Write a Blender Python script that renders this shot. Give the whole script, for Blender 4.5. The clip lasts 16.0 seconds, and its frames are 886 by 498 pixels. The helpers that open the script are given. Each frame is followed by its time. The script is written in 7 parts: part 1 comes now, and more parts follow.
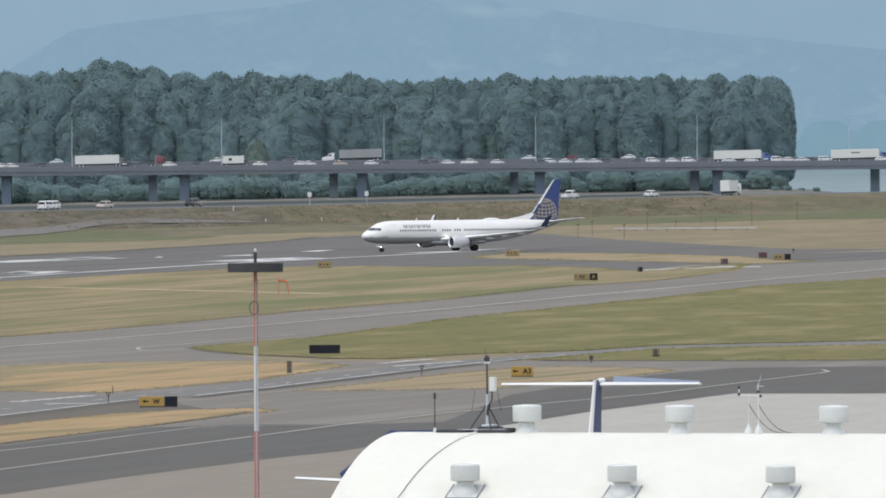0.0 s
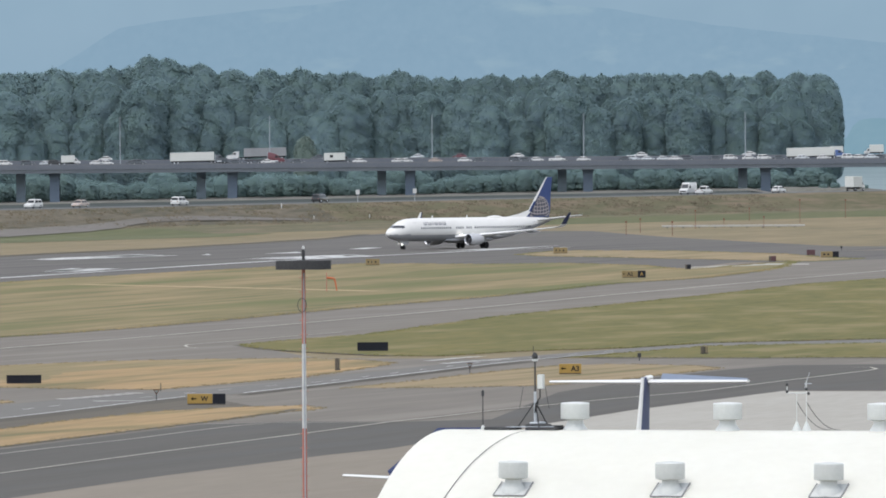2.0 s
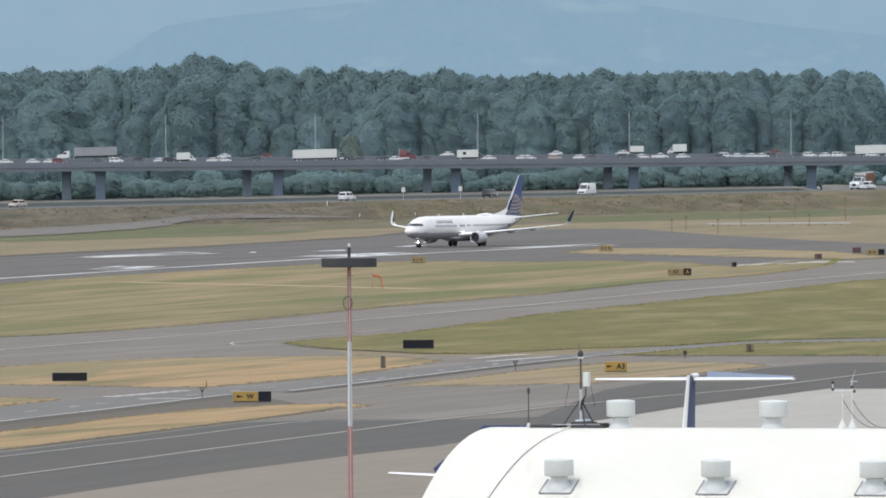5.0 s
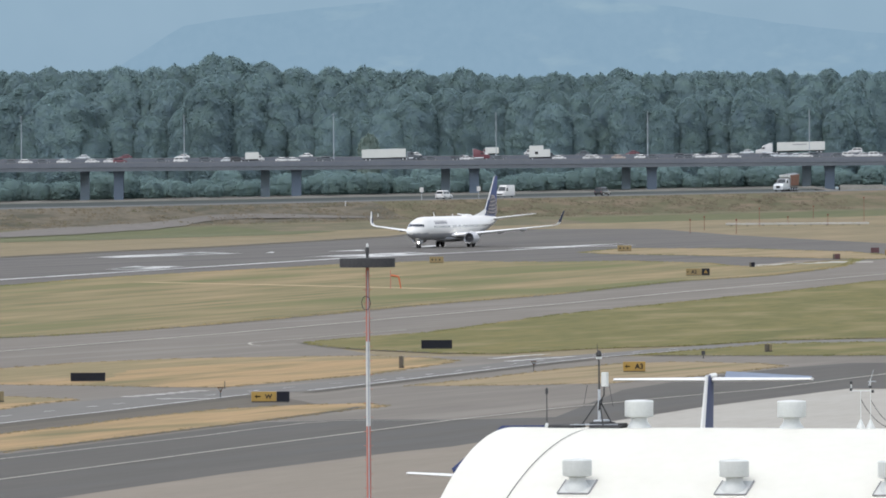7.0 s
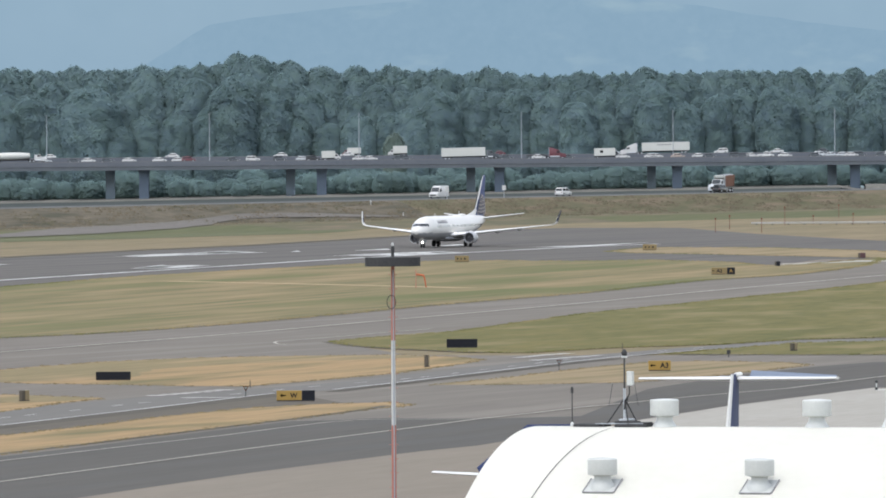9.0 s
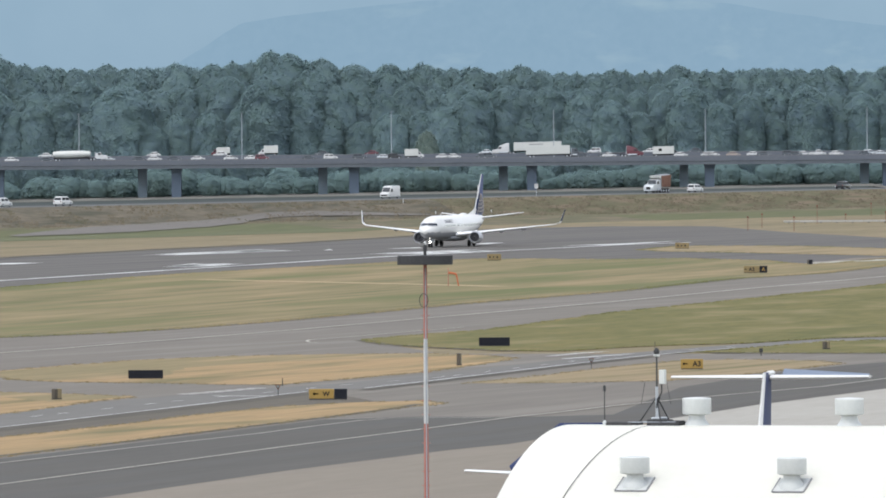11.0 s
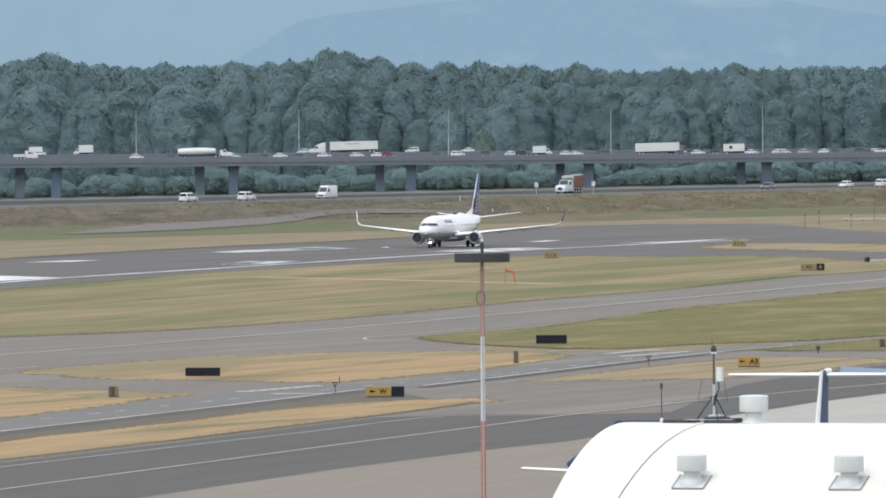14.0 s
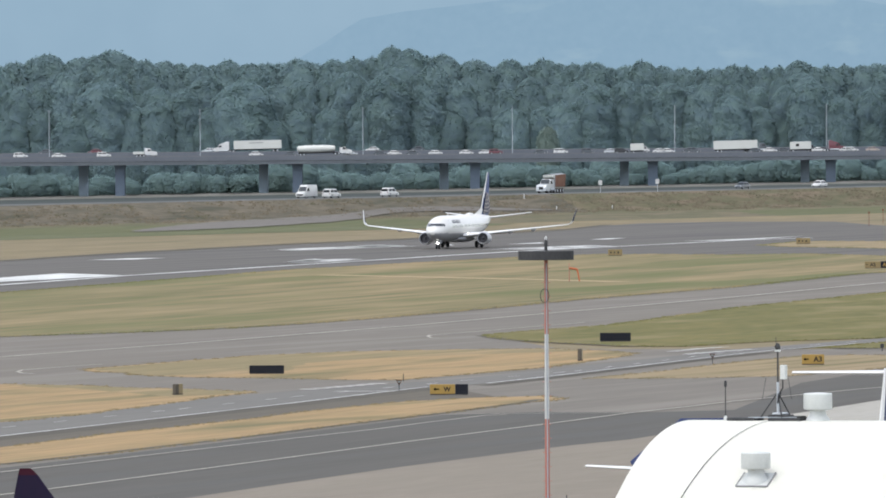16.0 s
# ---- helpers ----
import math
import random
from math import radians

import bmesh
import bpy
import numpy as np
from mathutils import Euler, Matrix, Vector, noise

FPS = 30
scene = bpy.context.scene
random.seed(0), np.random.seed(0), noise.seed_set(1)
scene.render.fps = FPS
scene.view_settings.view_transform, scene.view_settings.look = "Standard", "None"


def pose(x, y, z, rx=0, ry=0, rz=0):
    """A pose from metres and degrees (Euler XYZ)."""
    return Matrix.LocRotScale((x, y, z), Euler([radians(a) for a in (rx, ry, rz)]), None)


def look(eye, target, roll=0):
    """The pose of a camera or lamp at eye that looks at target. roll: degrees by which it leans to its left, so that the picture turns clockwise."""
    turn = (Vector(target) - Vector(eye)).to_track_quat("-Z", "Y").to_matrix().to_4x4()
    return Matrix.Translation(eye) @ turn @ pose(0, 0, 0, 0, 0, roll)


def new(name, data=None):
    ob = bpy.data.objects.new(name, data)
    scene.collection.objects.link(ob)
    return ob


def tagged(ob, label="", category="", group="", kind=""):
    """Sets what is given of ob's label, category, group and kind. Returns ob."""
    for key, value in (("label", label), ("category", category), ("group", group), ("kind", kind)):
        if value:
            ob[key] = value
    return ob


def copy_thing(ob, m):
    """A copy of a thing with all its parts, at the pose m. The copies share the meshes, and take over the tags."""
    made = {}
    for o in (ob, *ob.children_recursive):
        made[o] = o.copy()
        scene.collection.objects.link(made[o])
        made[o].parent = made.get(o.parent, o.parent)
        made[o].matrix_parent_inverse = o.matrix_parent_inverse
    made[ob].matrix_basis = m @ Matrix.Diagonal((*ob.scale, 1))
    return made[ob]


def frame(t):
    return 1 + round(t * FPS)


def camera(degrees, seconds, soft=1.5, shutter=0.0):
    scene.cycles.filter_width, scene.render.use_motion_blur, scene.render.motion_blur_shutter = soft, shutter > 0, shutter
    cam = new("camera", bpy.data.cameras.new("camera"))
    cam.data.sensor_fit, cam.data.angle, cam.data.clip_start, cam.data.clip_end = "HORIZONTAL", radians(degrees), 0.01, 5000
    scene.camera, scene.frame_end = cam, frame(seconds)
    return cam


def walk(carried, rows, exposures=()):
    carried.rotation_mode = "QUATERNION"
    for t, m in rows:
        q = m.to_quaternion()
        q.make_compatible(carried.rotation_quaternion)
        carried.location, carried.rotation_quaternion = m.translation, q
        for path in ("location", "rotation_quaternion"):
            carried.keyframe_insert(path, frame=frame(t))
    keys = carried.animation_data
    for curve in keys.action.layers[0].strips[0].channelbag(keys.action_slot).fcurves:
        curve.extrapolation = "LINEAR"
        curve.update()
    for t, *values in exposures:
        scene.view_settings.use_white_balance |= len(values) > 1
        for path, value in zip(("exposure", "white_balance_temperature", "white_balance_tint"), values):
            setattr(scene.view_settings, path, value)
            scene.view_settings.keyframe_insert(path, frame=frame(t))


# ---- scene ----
# Camera: fixed tripod on a roof, long lens, slow pan to the left
cam = camera(4.988, 16.0, soft=1.8)
EYE = 20.0
SCALE = 1 / 18000.0
PAN = [
    (0.0, 0.0, 0.0), (0.5, 19.7, -1.5), (1.0, 41.3, -3.0), (1.5, 62.0, -3.4), (2.0, 85.0, -4.6), (2.5, 105.5, -6.1),
    (3.0, 122.5, -6.9), (3.5, 135.9, -6.9), (4.0, 148.3, -7.6), (6.5, 188.1, -9.0), (7.0, 198.2, -8.5), (7.5, 206.9, -9.2),
    (8.0, 216.1, -9.2), (8.5, 226.8, -9.6), (9.0, 243.0, -10.3), (11.5, 314.7, -14.2), (12.0, 331.0, -15.2),
    (12.5, 349.1, -15.4), (13.0, 364.4, -15.9), (13.5, 379.6, -16.7), (14.0, 401.2, -17.4), (14.5, 427.0, -18.4),
    (15.0, 456.1, -19.3), (15.5, 484.6, -19.9), (16.0, 514.3, -21.4),
]
TILT, LEAN = -0.6398, 0.4


def aim(dx, dy):
    yaw, pitch = math.degrees(dx * SCALE), math.degrees(dy * SCALE)
    c, s = math.cos(radians(LEAN)), math.sin(radians(LEAN))
    return pose(0, 0, EYE, 90 + TILT + c * pitch + s * yaw, LEAN, c * yaw - s * pitch)


walk(cam, [(t, aim(dx, dy)) for t, dx, dy in PAN], exposures=[(0.0, 1.10), (2.0, 1.14), (6.5, 1.18), (12.0, 1.24), (16.0, 1.26)])

# World, sun, exposure
SUN_EL, SUN_AZ = 66.0, 215.0
world = bpy.data.worlds.new("world")
scene.world = world
world.use_nodes = True
wn = world.node_tree.nodes
sky = wn.new("ShaderNodeTexSky")
sky.sky_type = "NISHITA"
sky.sun_disc = False
sky.sun_elevation = radians(SUN_EL)
sky.sun_rotation = radians(SUN_AZ)
sky.air_density, sky.dust_density, sky.ozone_density = 1.0, 1.0, 2.5
veil = wn.new("ShaderNodeHueSaturation")
veil.inputs["Saturation"].default_value = 0.42
cool = wn.new("ShaderNodeMix")
cool.data_type, cool.blend_type = "RGBA", "MULTIPLY"
cool.inputs[0].default_value, cool.inputs[7].default_value = 1.0, (1.012, 1.0, 0.985, 1)
world.node_tree.links.new(sky.outputs[0], veil.inputs["Color"])
world.node_tree.links.new(veil.outputs[0], cool.inputs[6])
world.node_tree.links.new(cool.outputs[2], wn["Background"].inputs[0])
wn["Background"].inputs[1].default_value = 0.165
sun = new("sun", bpy.data.lights.new("sun", "SUN"))
sun.data.energy, sun.data.angle, sun.data.color = 0.7, radians(40), (1.0, 0.96, 0.9)
el, az = radians(SUN_EL), radians(SUN_AZ)
sun.matrix_world = look(Vector((math.sin(az) * math.cos(el), math.cos(az) * math.cos(el), math.sin(el))) * 300, (0, 0, 0))
scene.view_settings.exposure = 1.12


# Materials
def leaf_mat(name, a, b, size, fine, tint):
    """Matt leaves that let some light through."""
    m = mat(name, a, b, size, 1.0, fine=fine, random_tint=tint, spread=0.3)
    n, l = m.node_tree.nodes, m.node_tree.links
    src = n["Principled BSDF"].inputs["Base Color"].links[0].from_socket
    d, t, mx = n.new("ShaderNodeBsdfDiffuse"), n.new("ShaderNodeBsdfTranslucent"), n.new("ShaderNodeMixShader")
    mx.inputs[0].default_value = 0.5
    l.new(src, d.inputs[0])
    l.new(src, t.inputs[0])
    l.new(d.outputs[0], mx.inputs[1])
    l.new(t.outputs[0], mx.inputs[2])
    l.new(mx.outputs[0], n["Material Output"].inputs[0])
    return m


def mat(name, a, b=None, size=1.0, rough=0.8, metal=0.0, bump=0.0, fine=None, emit=0.0, random_tint=0.0, spread=0.35, grain=None, third=None, turn=(-13.5, -17.0), island=0.0):
    """Two colours mixed by noise at two sizes (metres), with bump; island: how much separate blades differ."""
    m = bpy.data.materials.new(name)
    m.use_nodes = True
    n, l = m.node_tree.nodes, m.node_tree.links
    p = n["Principled BSDF"]
    p.inputs["Roughness"].default_value, p.inputs["Metallic"].default_value = rough, metal
    p.inputs["Specular IOR Level"].default_value = 0.5 if rough < 0.8 else 0.08
    if b is None:
        b = tuple(c * 0.86 for c in a)
    co = n.new("ShaderNodeTexCoord")
    big, small, mix, ramp, out = (n.new("ShaderNodeTexNoise"), n.new("ShaderNodeTexNoise"), n.new("ShaderNodeMix"), n.new("ShaderNodeValToRGB"), n.new("ShaderNodeMix"))
    big.inputs["Scale"].default_value, big.inputs["Detail"].default_value = 1.0 / size, 4
    small.inputs["Scale"].default_value, small.inputs["Detail"].default_value = 1.0 / (fine or size / 7.0), 3
    if grain:
        mp = n.new("ShaderNodeMapping")
        mp.vector_type = "TEXTURE"
        mp.inputs["Rotation"].default_value = (0, 0, radians(turn[0]))
        mp.inputs["Scale"].default_value = (grain[0] / size, grain[1] / size, 1)
        l.new(co.outputs["Object"], mp.inputs["Vector"])
        l.new(mp.outputs[0], big.inputs["Vector"])
        big.inputs["Detail"].default_value, big.inputs["Roughness"].default_value, big.inputs["Distortion"].default_value = 7, 0.58, 0.6
    else:
        l.new(co.outputs["Object"], big.inputs["Vector"])
    if grain:
        small.inputs["Scale"].default_value, small.inputs["Detail"].default_value = 4.6 / size, 6
        l.new(mp.outputs[0], small.inputs["Vector"])
    else:
        l.new(co.outputs["Object"], small.inputs["Vector"])
    mix.inputs[0].default_value = 0.48
    l.new(big.outputs["Fac"], mix.inputs[2])
    l.new(small.outputs["Fac"], mix.inputs[3])
    ramp.color_ramp.elements[0].position, ramp.color_ramp.elements[1].position = 0.5 - spread / 2, 0.5 + spread / 2
    l.new(mix.outputs[0], ramp.inputs[0])
    out.data_type = "RGBA"
    out.inputs[6].default_value, out.inputs[7].default_value = (*a, 1), (*b, 1)
    l.new(ramp.outputs[0], out.inputs[0])
    last = out.outputs[2]
    if third:
        tn, tr, tm, tmap = n.new("ShaderNodeTexNoise"), n.new("ShaderNodeValToRGB"), n.new("ShaderNodeMix"), n.new("ShaderNodeMapping")
        tmap.vector_type = "TEXTURE"
        tmap.inputs["Location"].default_value = (31, 17, 5)
        tmap.inputs["Rotation"].default_value = (0, 0, radians(turn[1]))
        tmap.inputs["Scale"].default_value = (third[3], third[4], 1)
        tn.inputs["Scale"].default_value, tn.inputs["Detail"].default_value = 1.0, 5
        tr.color_ramp.elements[0].position, tr.color_ramp.elements[1].position = 0.5, 0.66
        tm.data_type = "RGBA"
        l.new(co.outputs["Object"], tmap.inputs["Vector"])
        l.new(tmap.outputs[0], tn.inputs["Vector"])
        l.new(tn.outputs["Fac"], tr.inputs[0])
        l.new(tr.outputs[0], tm.inputs[0])
        l.new(last, tm.inputs[6])
        tm.inputs[7].default_value = (*third[:3], 1)
        last = tm.outputs[2]
    if island:
        geo, hs, mr = n.new("ShaderNodeNewGeometry"), n.new("ShaderNodeHueSaturation"), n.new("ShaderNodeMapRange")
        l.new(geo.outputs["Random Per Island"], mr.inputs[0])
        mr.inputs[3].default_value, mr.inputs[4].default_value = 1 - island, 1 + island
        l.new(mr.outputs[0], hs.inputs["Value"])
        l.new(last, hs.inputs["Color"])
        last = hs.outputs[0]
    if random_tint:
        info, hsv, mr = n.new("ShaderNodeObjectInfo"), n.new("ShaderNodeHueSaturation"), n.new("ShaderNodeMapRange")
        l.new(info.outputs["Random"], mr.inputs[0])
        mr.inputs[3].default_value, mr.inputs[4].default_value = 1 - random_tint, 1 + random_tint
        l.new(mr.outputs[0], hsv.inputs["Value"])
        l.new(last, hsv.inputs["Color"])
        last = hsv.outputs[0]
    l.new(last, p.inputs["Base Color"])
    if bump:
        bm_node = n.new("ShaderNodeBump")
        bm_node.inputs["Strength"].default_value, bm_node.inputs["Distance"].default_value = 0.6, bump
        l.new(mix.outputs[0], bm_node.inputs["Height"])
        l.new(bm_node.outputs[0], p.inputs["Normal"])
    if emit:
        p.inputs["Emission Color"].default_value, p.inputs["Emission Strength"].default_value = (*a, 1), emit
    return m


ASPHALT_RUNWAY = mat("runway asphalt", (0.082, 0.076, 0.069), (0.111, 0.102, 0.092), 24, 0.9, fine=3, grain=(3.0, 120), third=(0.070, 0.066, 0.062, 4, 200))
ASPHALT_TAXI = mat("taxiway asphalt", (0.114, 0.102, 0.087), (0.145, 0.130, 0.110), 26, 0.9, fine=2.5, grain=(3.5, 90), third=(0.158, 0.143, 0.122, 4, 70))
ASPHALT_DARK = mat("dark resurfaced asphalt", (0.065, 0.061, 0.054), (0.086, 0.080, 0.071), 14, 0.9, grain=(2.5, 60), third=(0.076, 0.073, 0.067, 5, 90))
ASPHALT_ROAD = mat("service road asphalt", (0.112, 0.107, 0.098), (0.137, 0.13, 0.118), 18, 0.9, fine=2, grain=(2, 40))
CONCRETE = mat("apron concrete", (0.152, 0.131, 0.103), (0.182, 0.157, 0.124), 12, 0.85, fine=2, grain=(3, 30))
GRASS_DRY = mat("dry straw grass", (0.302, 0.206, 0.107), (0.184, 0.133, 0.070), 13, 0.95, bump=0.05, grain=(2.0, 62), spread=0.30, third=(0.128, 0.110, 0.056, 5, 40))
CONCRETE_PALE = mat("pale new apron concrete", (0.30, 0.285, 0.25), (0.25, 0.236, 0.205), 9, 0.85, fine=2, grain=(3, 22))
GRASS_TRACK = mat("bleached straw on a worn track", (0.34, 0.255, 0.155), (0.24, 0.182, 0.108), 5, 0.95, fine=1.5)
GRASS_PALE = mat("pale bleached grass", (0.246, 0.184, 0.110), (0.165, 0.133, 0.077), 13, 0.95, bump=0.05, grain=(1.5, 70), third=(0.120, 0.106, 0.052, 3, 60))
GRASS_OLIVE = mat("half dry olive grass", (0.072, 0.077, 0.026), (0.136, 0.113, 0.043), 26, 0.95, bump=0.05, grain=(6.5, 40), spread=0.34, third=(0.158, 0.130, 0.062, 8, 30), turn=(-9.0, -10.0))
TURF_OLIVE = mat("dull olive brown turf", (0.205, 0.158, 0.088), (0.128, 0.112, 0.057), 9, 0.95, bump=0.05, grain=(1.6, 46), third=(0.250, 0.180, 0.100, 4, 40))
# Slightly bluer than the turf itself: distance haze in the colour.
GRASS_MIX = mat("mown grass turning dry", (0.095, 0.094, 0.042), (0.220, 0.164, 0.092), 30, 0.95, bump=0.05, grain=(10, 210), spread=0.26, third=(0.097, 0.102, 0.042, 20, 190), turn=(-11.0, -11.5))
GRASS_GREEN = mat("green grass", (0.074, 0.084, 0.042), (0.108, 0.105, 0.056), 25, 0.95, bump=0.05, fine=5, grain=(8, 90))
GRASS_BANK = mat("rough bank weeds", (0.078, 0.073, 0.055), (0.140, 0.118, 0.088), 6, 0.95, bump=0.3, spread=0.30, grain=(4, 20), third=(0.068, 0.066, 0.048, 3.5, 22), turn=(-25, -25))
GRASS_BANK2 = mat("tall bank grass", (0.076, 0.078, 0.046), (0.126, 0.108, 0.068), 6, 0.95, bump=0.3, spread=0.32, grain=(4, 22), third=(0.142, 0.112, 0.078, 3, 24), turn=(-25, -25))
SOIL_SHADE = mat("dark soil and lip shade", (0.065, 0.06, 0.05), (0.09, 0.08, 0.065), 4, 0.95)
SAND = mat("river sand", (0.150, 0.146, 0.130), (0.095, 0.094, 0.082), 7, 0.95)
PAINT_WHITE = mat("worn white road paint", (0.60, 0.60, 0.57), (0.34, 0.34, 0.32), 4, 0.7, fine=0.7, third=(0.27, 0.265, 0.25, 2.2, 22))
PAINT_STOP = mat("fresh white stop line paint", (0.48, 0.46, 0.43), (0.36, 0.345, 0.32), 2, 0.7, fine=0.5)
PAINT_YELLOW = mat("worn yellow line paint", (0.36, 0.335, 0.27), (0.22, 0.205, 0.17), 6, 0.7, fine=1)
WATER = mat("silty river water", (0.100, 0.142, 0.148), (0.165, 0.205, 0.205), 60, 0.6, bump=0.05, grain=(90, 60))
WATER.node_tree.nodes["Principled BSDF"].inputs["Specular IOR Level"].default_value = 0.12
# Bridge greys include the blue of distance haze, most in the girder.
BRIDGE_DECK = mat("hazed bridge girder concrete", (0.150, 0.165, 0.185), (0.180, 0.195, 0.210), 8, 0.9)
BRIDGE_EDGE = mat("weathered deck edge concrete, haze tint", (0.100, 0.110, 0.128), (0.124, 0.133, 0.148), 8, 0.9)
BRIDGE_ROAD = mat("bridge road asphalt", (0.086, 0.092, 0.100), (0.109, 0.114, 0.120), 8, 0.9)
# Haze and shade are put into these concretes: far piers paler, near darker.
BRIDGE_PIER = mat("haze-pale pier concrete", (0.32, 0.40, 0.50), (0.36, 0.44, 0.53), 5, 0.9)
PIER_DARK = mat("darkened pier concrete", (0.106, 0.134, 0.172), (0.122, 0.150, 0.187), 5, 0.9)
BARRIER = mat("dusty barrier concrete, haze tint", (0.108, 0.113, 0.121), (0.136, 0.140, 0.146), 5, 0.9)
STEEL = mat("galvanised steel", (0.42, 0.44, 0.46), (0.33, 0.35, 0.37), 2, 0.5, 0.6)

BLADE_DRY = mat("straw blades", (0.175, 0.132, 0.070), (0.118, 0.096, 0.052), 13, 0.95, grain=(1.3, 62), spread=0.30, island=0.2)
BLADE_OLIVE = mat("olive blades", (0.070, 0.078, 0.027), (0.140, 0.118, 0.048), 26, 0.95, grain=(5.5, 46), spread=0.32, third=(0.180, 0.146, 0.072, 7, 36), turn=(-9.0, -10.0), island=0.18)
BLADE_MIX = mat("mown blades", (0.105, 0.102, 0.046), (0.232, 0.174, 0.099), 30, 0.95, grain=(10, 210), spread=0.26, third=(0.102, 0.104, 0.046, 20, 190), turn=(-11.0, -11.5), island=0.12)
BLADE_WEED = mat("bank weed blades", (0.092, 0.082, 0.058), (0.135, 0.110, 0.078), 5, 0.95, grain=(2.0, 7), spread=0.5, third=(0.080, 0.078, 0.050, 2.5, 9), turn=(-25, -25), island=0.18)


# Mesh helpers
def part(name, bm, material, parent=None, label=""):
    me = bpy.data.meshes.new(name)
    bmesh.ops.recalc_face_normals(bm, faces=bm.faces)
    bm.to_mesh(me)
    bm.free()
    for m in material if isinstance(material, (list, tuple)) else [material]:
        me.materials.append(m)
    ob = new(name, me)
    if parent is not None:
        ob.parent = parent
    return tagged(ob, label)


def smooth(ob, angle=40):
    for p in ob.data.polygons:
        p.use_smooth = True
    ob.data.set_sharp_from_angle(angle=radians(angle))
    return ob


def box(bm, x0, x1, y0, y1, z0, z1, bevel=0.0, index=0):
    r = bmesh.ops.create_cube(bm, size=1.0, matrix=Matrix.Translation(((x0 + x1) / 2, (y0 + y1) / 2, (z0 + z1) / 2)) @ Matrix.Diagonal((x1 - x0, y1 - y0, z1 - z0, 1)))
    fs = {f for v in r["verts"] for f in v.link_faces}
    for f in fs:
        f.material_index = index
    if bevel:
        bmesh.ops.bevel(bm, geom=list({e for f in fs for e in f.edges}), offset=bevel, segments=2, profile=0.5, affect="EDGES")
    return bm


def loft(bm, rings, close=True, caps=True, index=0):
    """Skin between rings of equal length."""
    rows = [[bm.verts.new(p) for p in r] for r in rings]
    n = len(rows[0])
    for a, b in zip(rows, rows[1:]):
        for i in range(n if close else n - 1):
            j = (i + 1) % n
            f = bm.faces.new((a[i], a[j], b[j], b[i]))
            f.material_index = index
    if caps and close:
        for r in (rows[0], rows[-1]):
            f = bm.faces.new(r)
            f.material_index = index
    return rows


def tube(bm, p0, p1, r0, r1=None, n=10, index=0):
    p0, p1 = Vector(p0), Vector(p1)
    r1 = r0 if r1 is None else r1
    q = (p1 - p0).to_track_quat("Z", "Y")
    ring = lambda c, r: [c + q @ Vector((math.cos(2 * math.pi * i / n) * r, math.sin(2 * math.pi * i / n) * r, 0)) for i in range(n)]
    loft(bm, [ring(p0, r0), ring(p1, r1)], index=index)
    return bm


def lathe(bm, profile, n=20, centre=(0, 0, 0), axis="Z", index=0, caps=True):
    """profile: (radius, height) pairs turned round an axis."""
    rings = []
    for r, h in profile:
        ring = []
        for i in range(n):
            a = 2 * math.pi * i / n
            u, v = math.cos(a) * r, math.sin(a) * r
            p = {"Z": (u, v, h), "X": (h, u, v), "Y": (u, h, v)}[axis]
            ring.append(Vector(p) + Vector(centre))
        rings.append(ring)
    loft(bm, rings, caps=caps, index=index)
    return bm


def sheet(bm, pts, z):
    f = bm.faces.new([bm.verts.new((x, y, z)) for x, y in pts])
    bmesh.ops.triangulate(bm, faces=[f])
    return bm


BLADES = []


def ground_patch(name, pts, z, material, label, category="ground", ragged=0.0, blades=None):
    """A flat patch; ragged: how far its edge wanders, in metres; blades: grass along its edge (height, width, material)."""
    if ragged:
        fine_pts = []
        for (ax, ay), (bx, by) in zip(pts, pts[1:] + pts[:1]):
            n = max(1, int(math.hypot(bx - ax, by - ay) / 5.0))
            for i in range(min(n, 40)):
                f = i / min(n, 40)
                x, y = ax + (bx - ax) * f, ay + (by - ay) * f
                w = noise.noise(Vector((x * 0.35, y * 0.11, 2.0))) + 0.5 * noise.noise(Vector((x * 0.9, y * 0.31, 7.0)))
                fine_pts.append((x + ragged * w, y + ragged * 2.0 * w))
        pts = fine_pts
    if blades:
        BLADES.append((pts, *blades, "blades of " + label))
    return tagged(part(name, sheet(bmesh.new(), pts, z), material), label, category, kind="structure")


def worn_marking(pts, seed, z=0.065):
    """One broad marking inside an outline, worn into thin streaks."""
    rnd = random.Random(seed)
    x0, x1 = min(p[0] for p in pts), max(p[0] for p in pts)

    def ends(x):
        ys = [ay + (by - ay) * (x - ax) / (bx - ax) for (ax, ay), (bx, by) in zip(pts, pts[1:] + pts[:1]) if ax != bx and min(ax, bx) <= x <= max(ax, bx)]
        return min(ys), max(ys)

    bm = bmesh.new()
    for j in range(6):
        f0 = j / 6.0
        f1 = f0 + rnd.uniform(0.09, 0.17)
        a, b = x0 + (x1 - x0) * rnd.uniform(0.01, 0.22), x1 - (x1 - x0) * rnd.uniform(0.01, 0.22)
        m = a + (b - a) * rnd.uniform(0.35, 0.65)
        for c, d in ((a, m - 0.4), (m + 1.0, b)) if j % 2 else ((a, b),):
            near, far = [], []
            for i in range(9):
                x = c + (d - c) * i / 8.0
                lo, hi = ends(x)
                mid = lo + (hi - lo) * ((f0 + f1) / 2 + rnd.uniform(-0.06, 0.06))
                h = (hi - lo) * (f1 - f0) * 0.75 * max(0.15, 1 - abs(i / 4.0 - 1) ** 3)
                near.append((x, mid - h))
                far.append((x, mid + h))
            sheet(bm, near + far[::-1], z)
    return tagged(part("runway_marking", bm, PAINT_WHITE), "broad white runway marking worn into streaks", "marking", kind="structure")


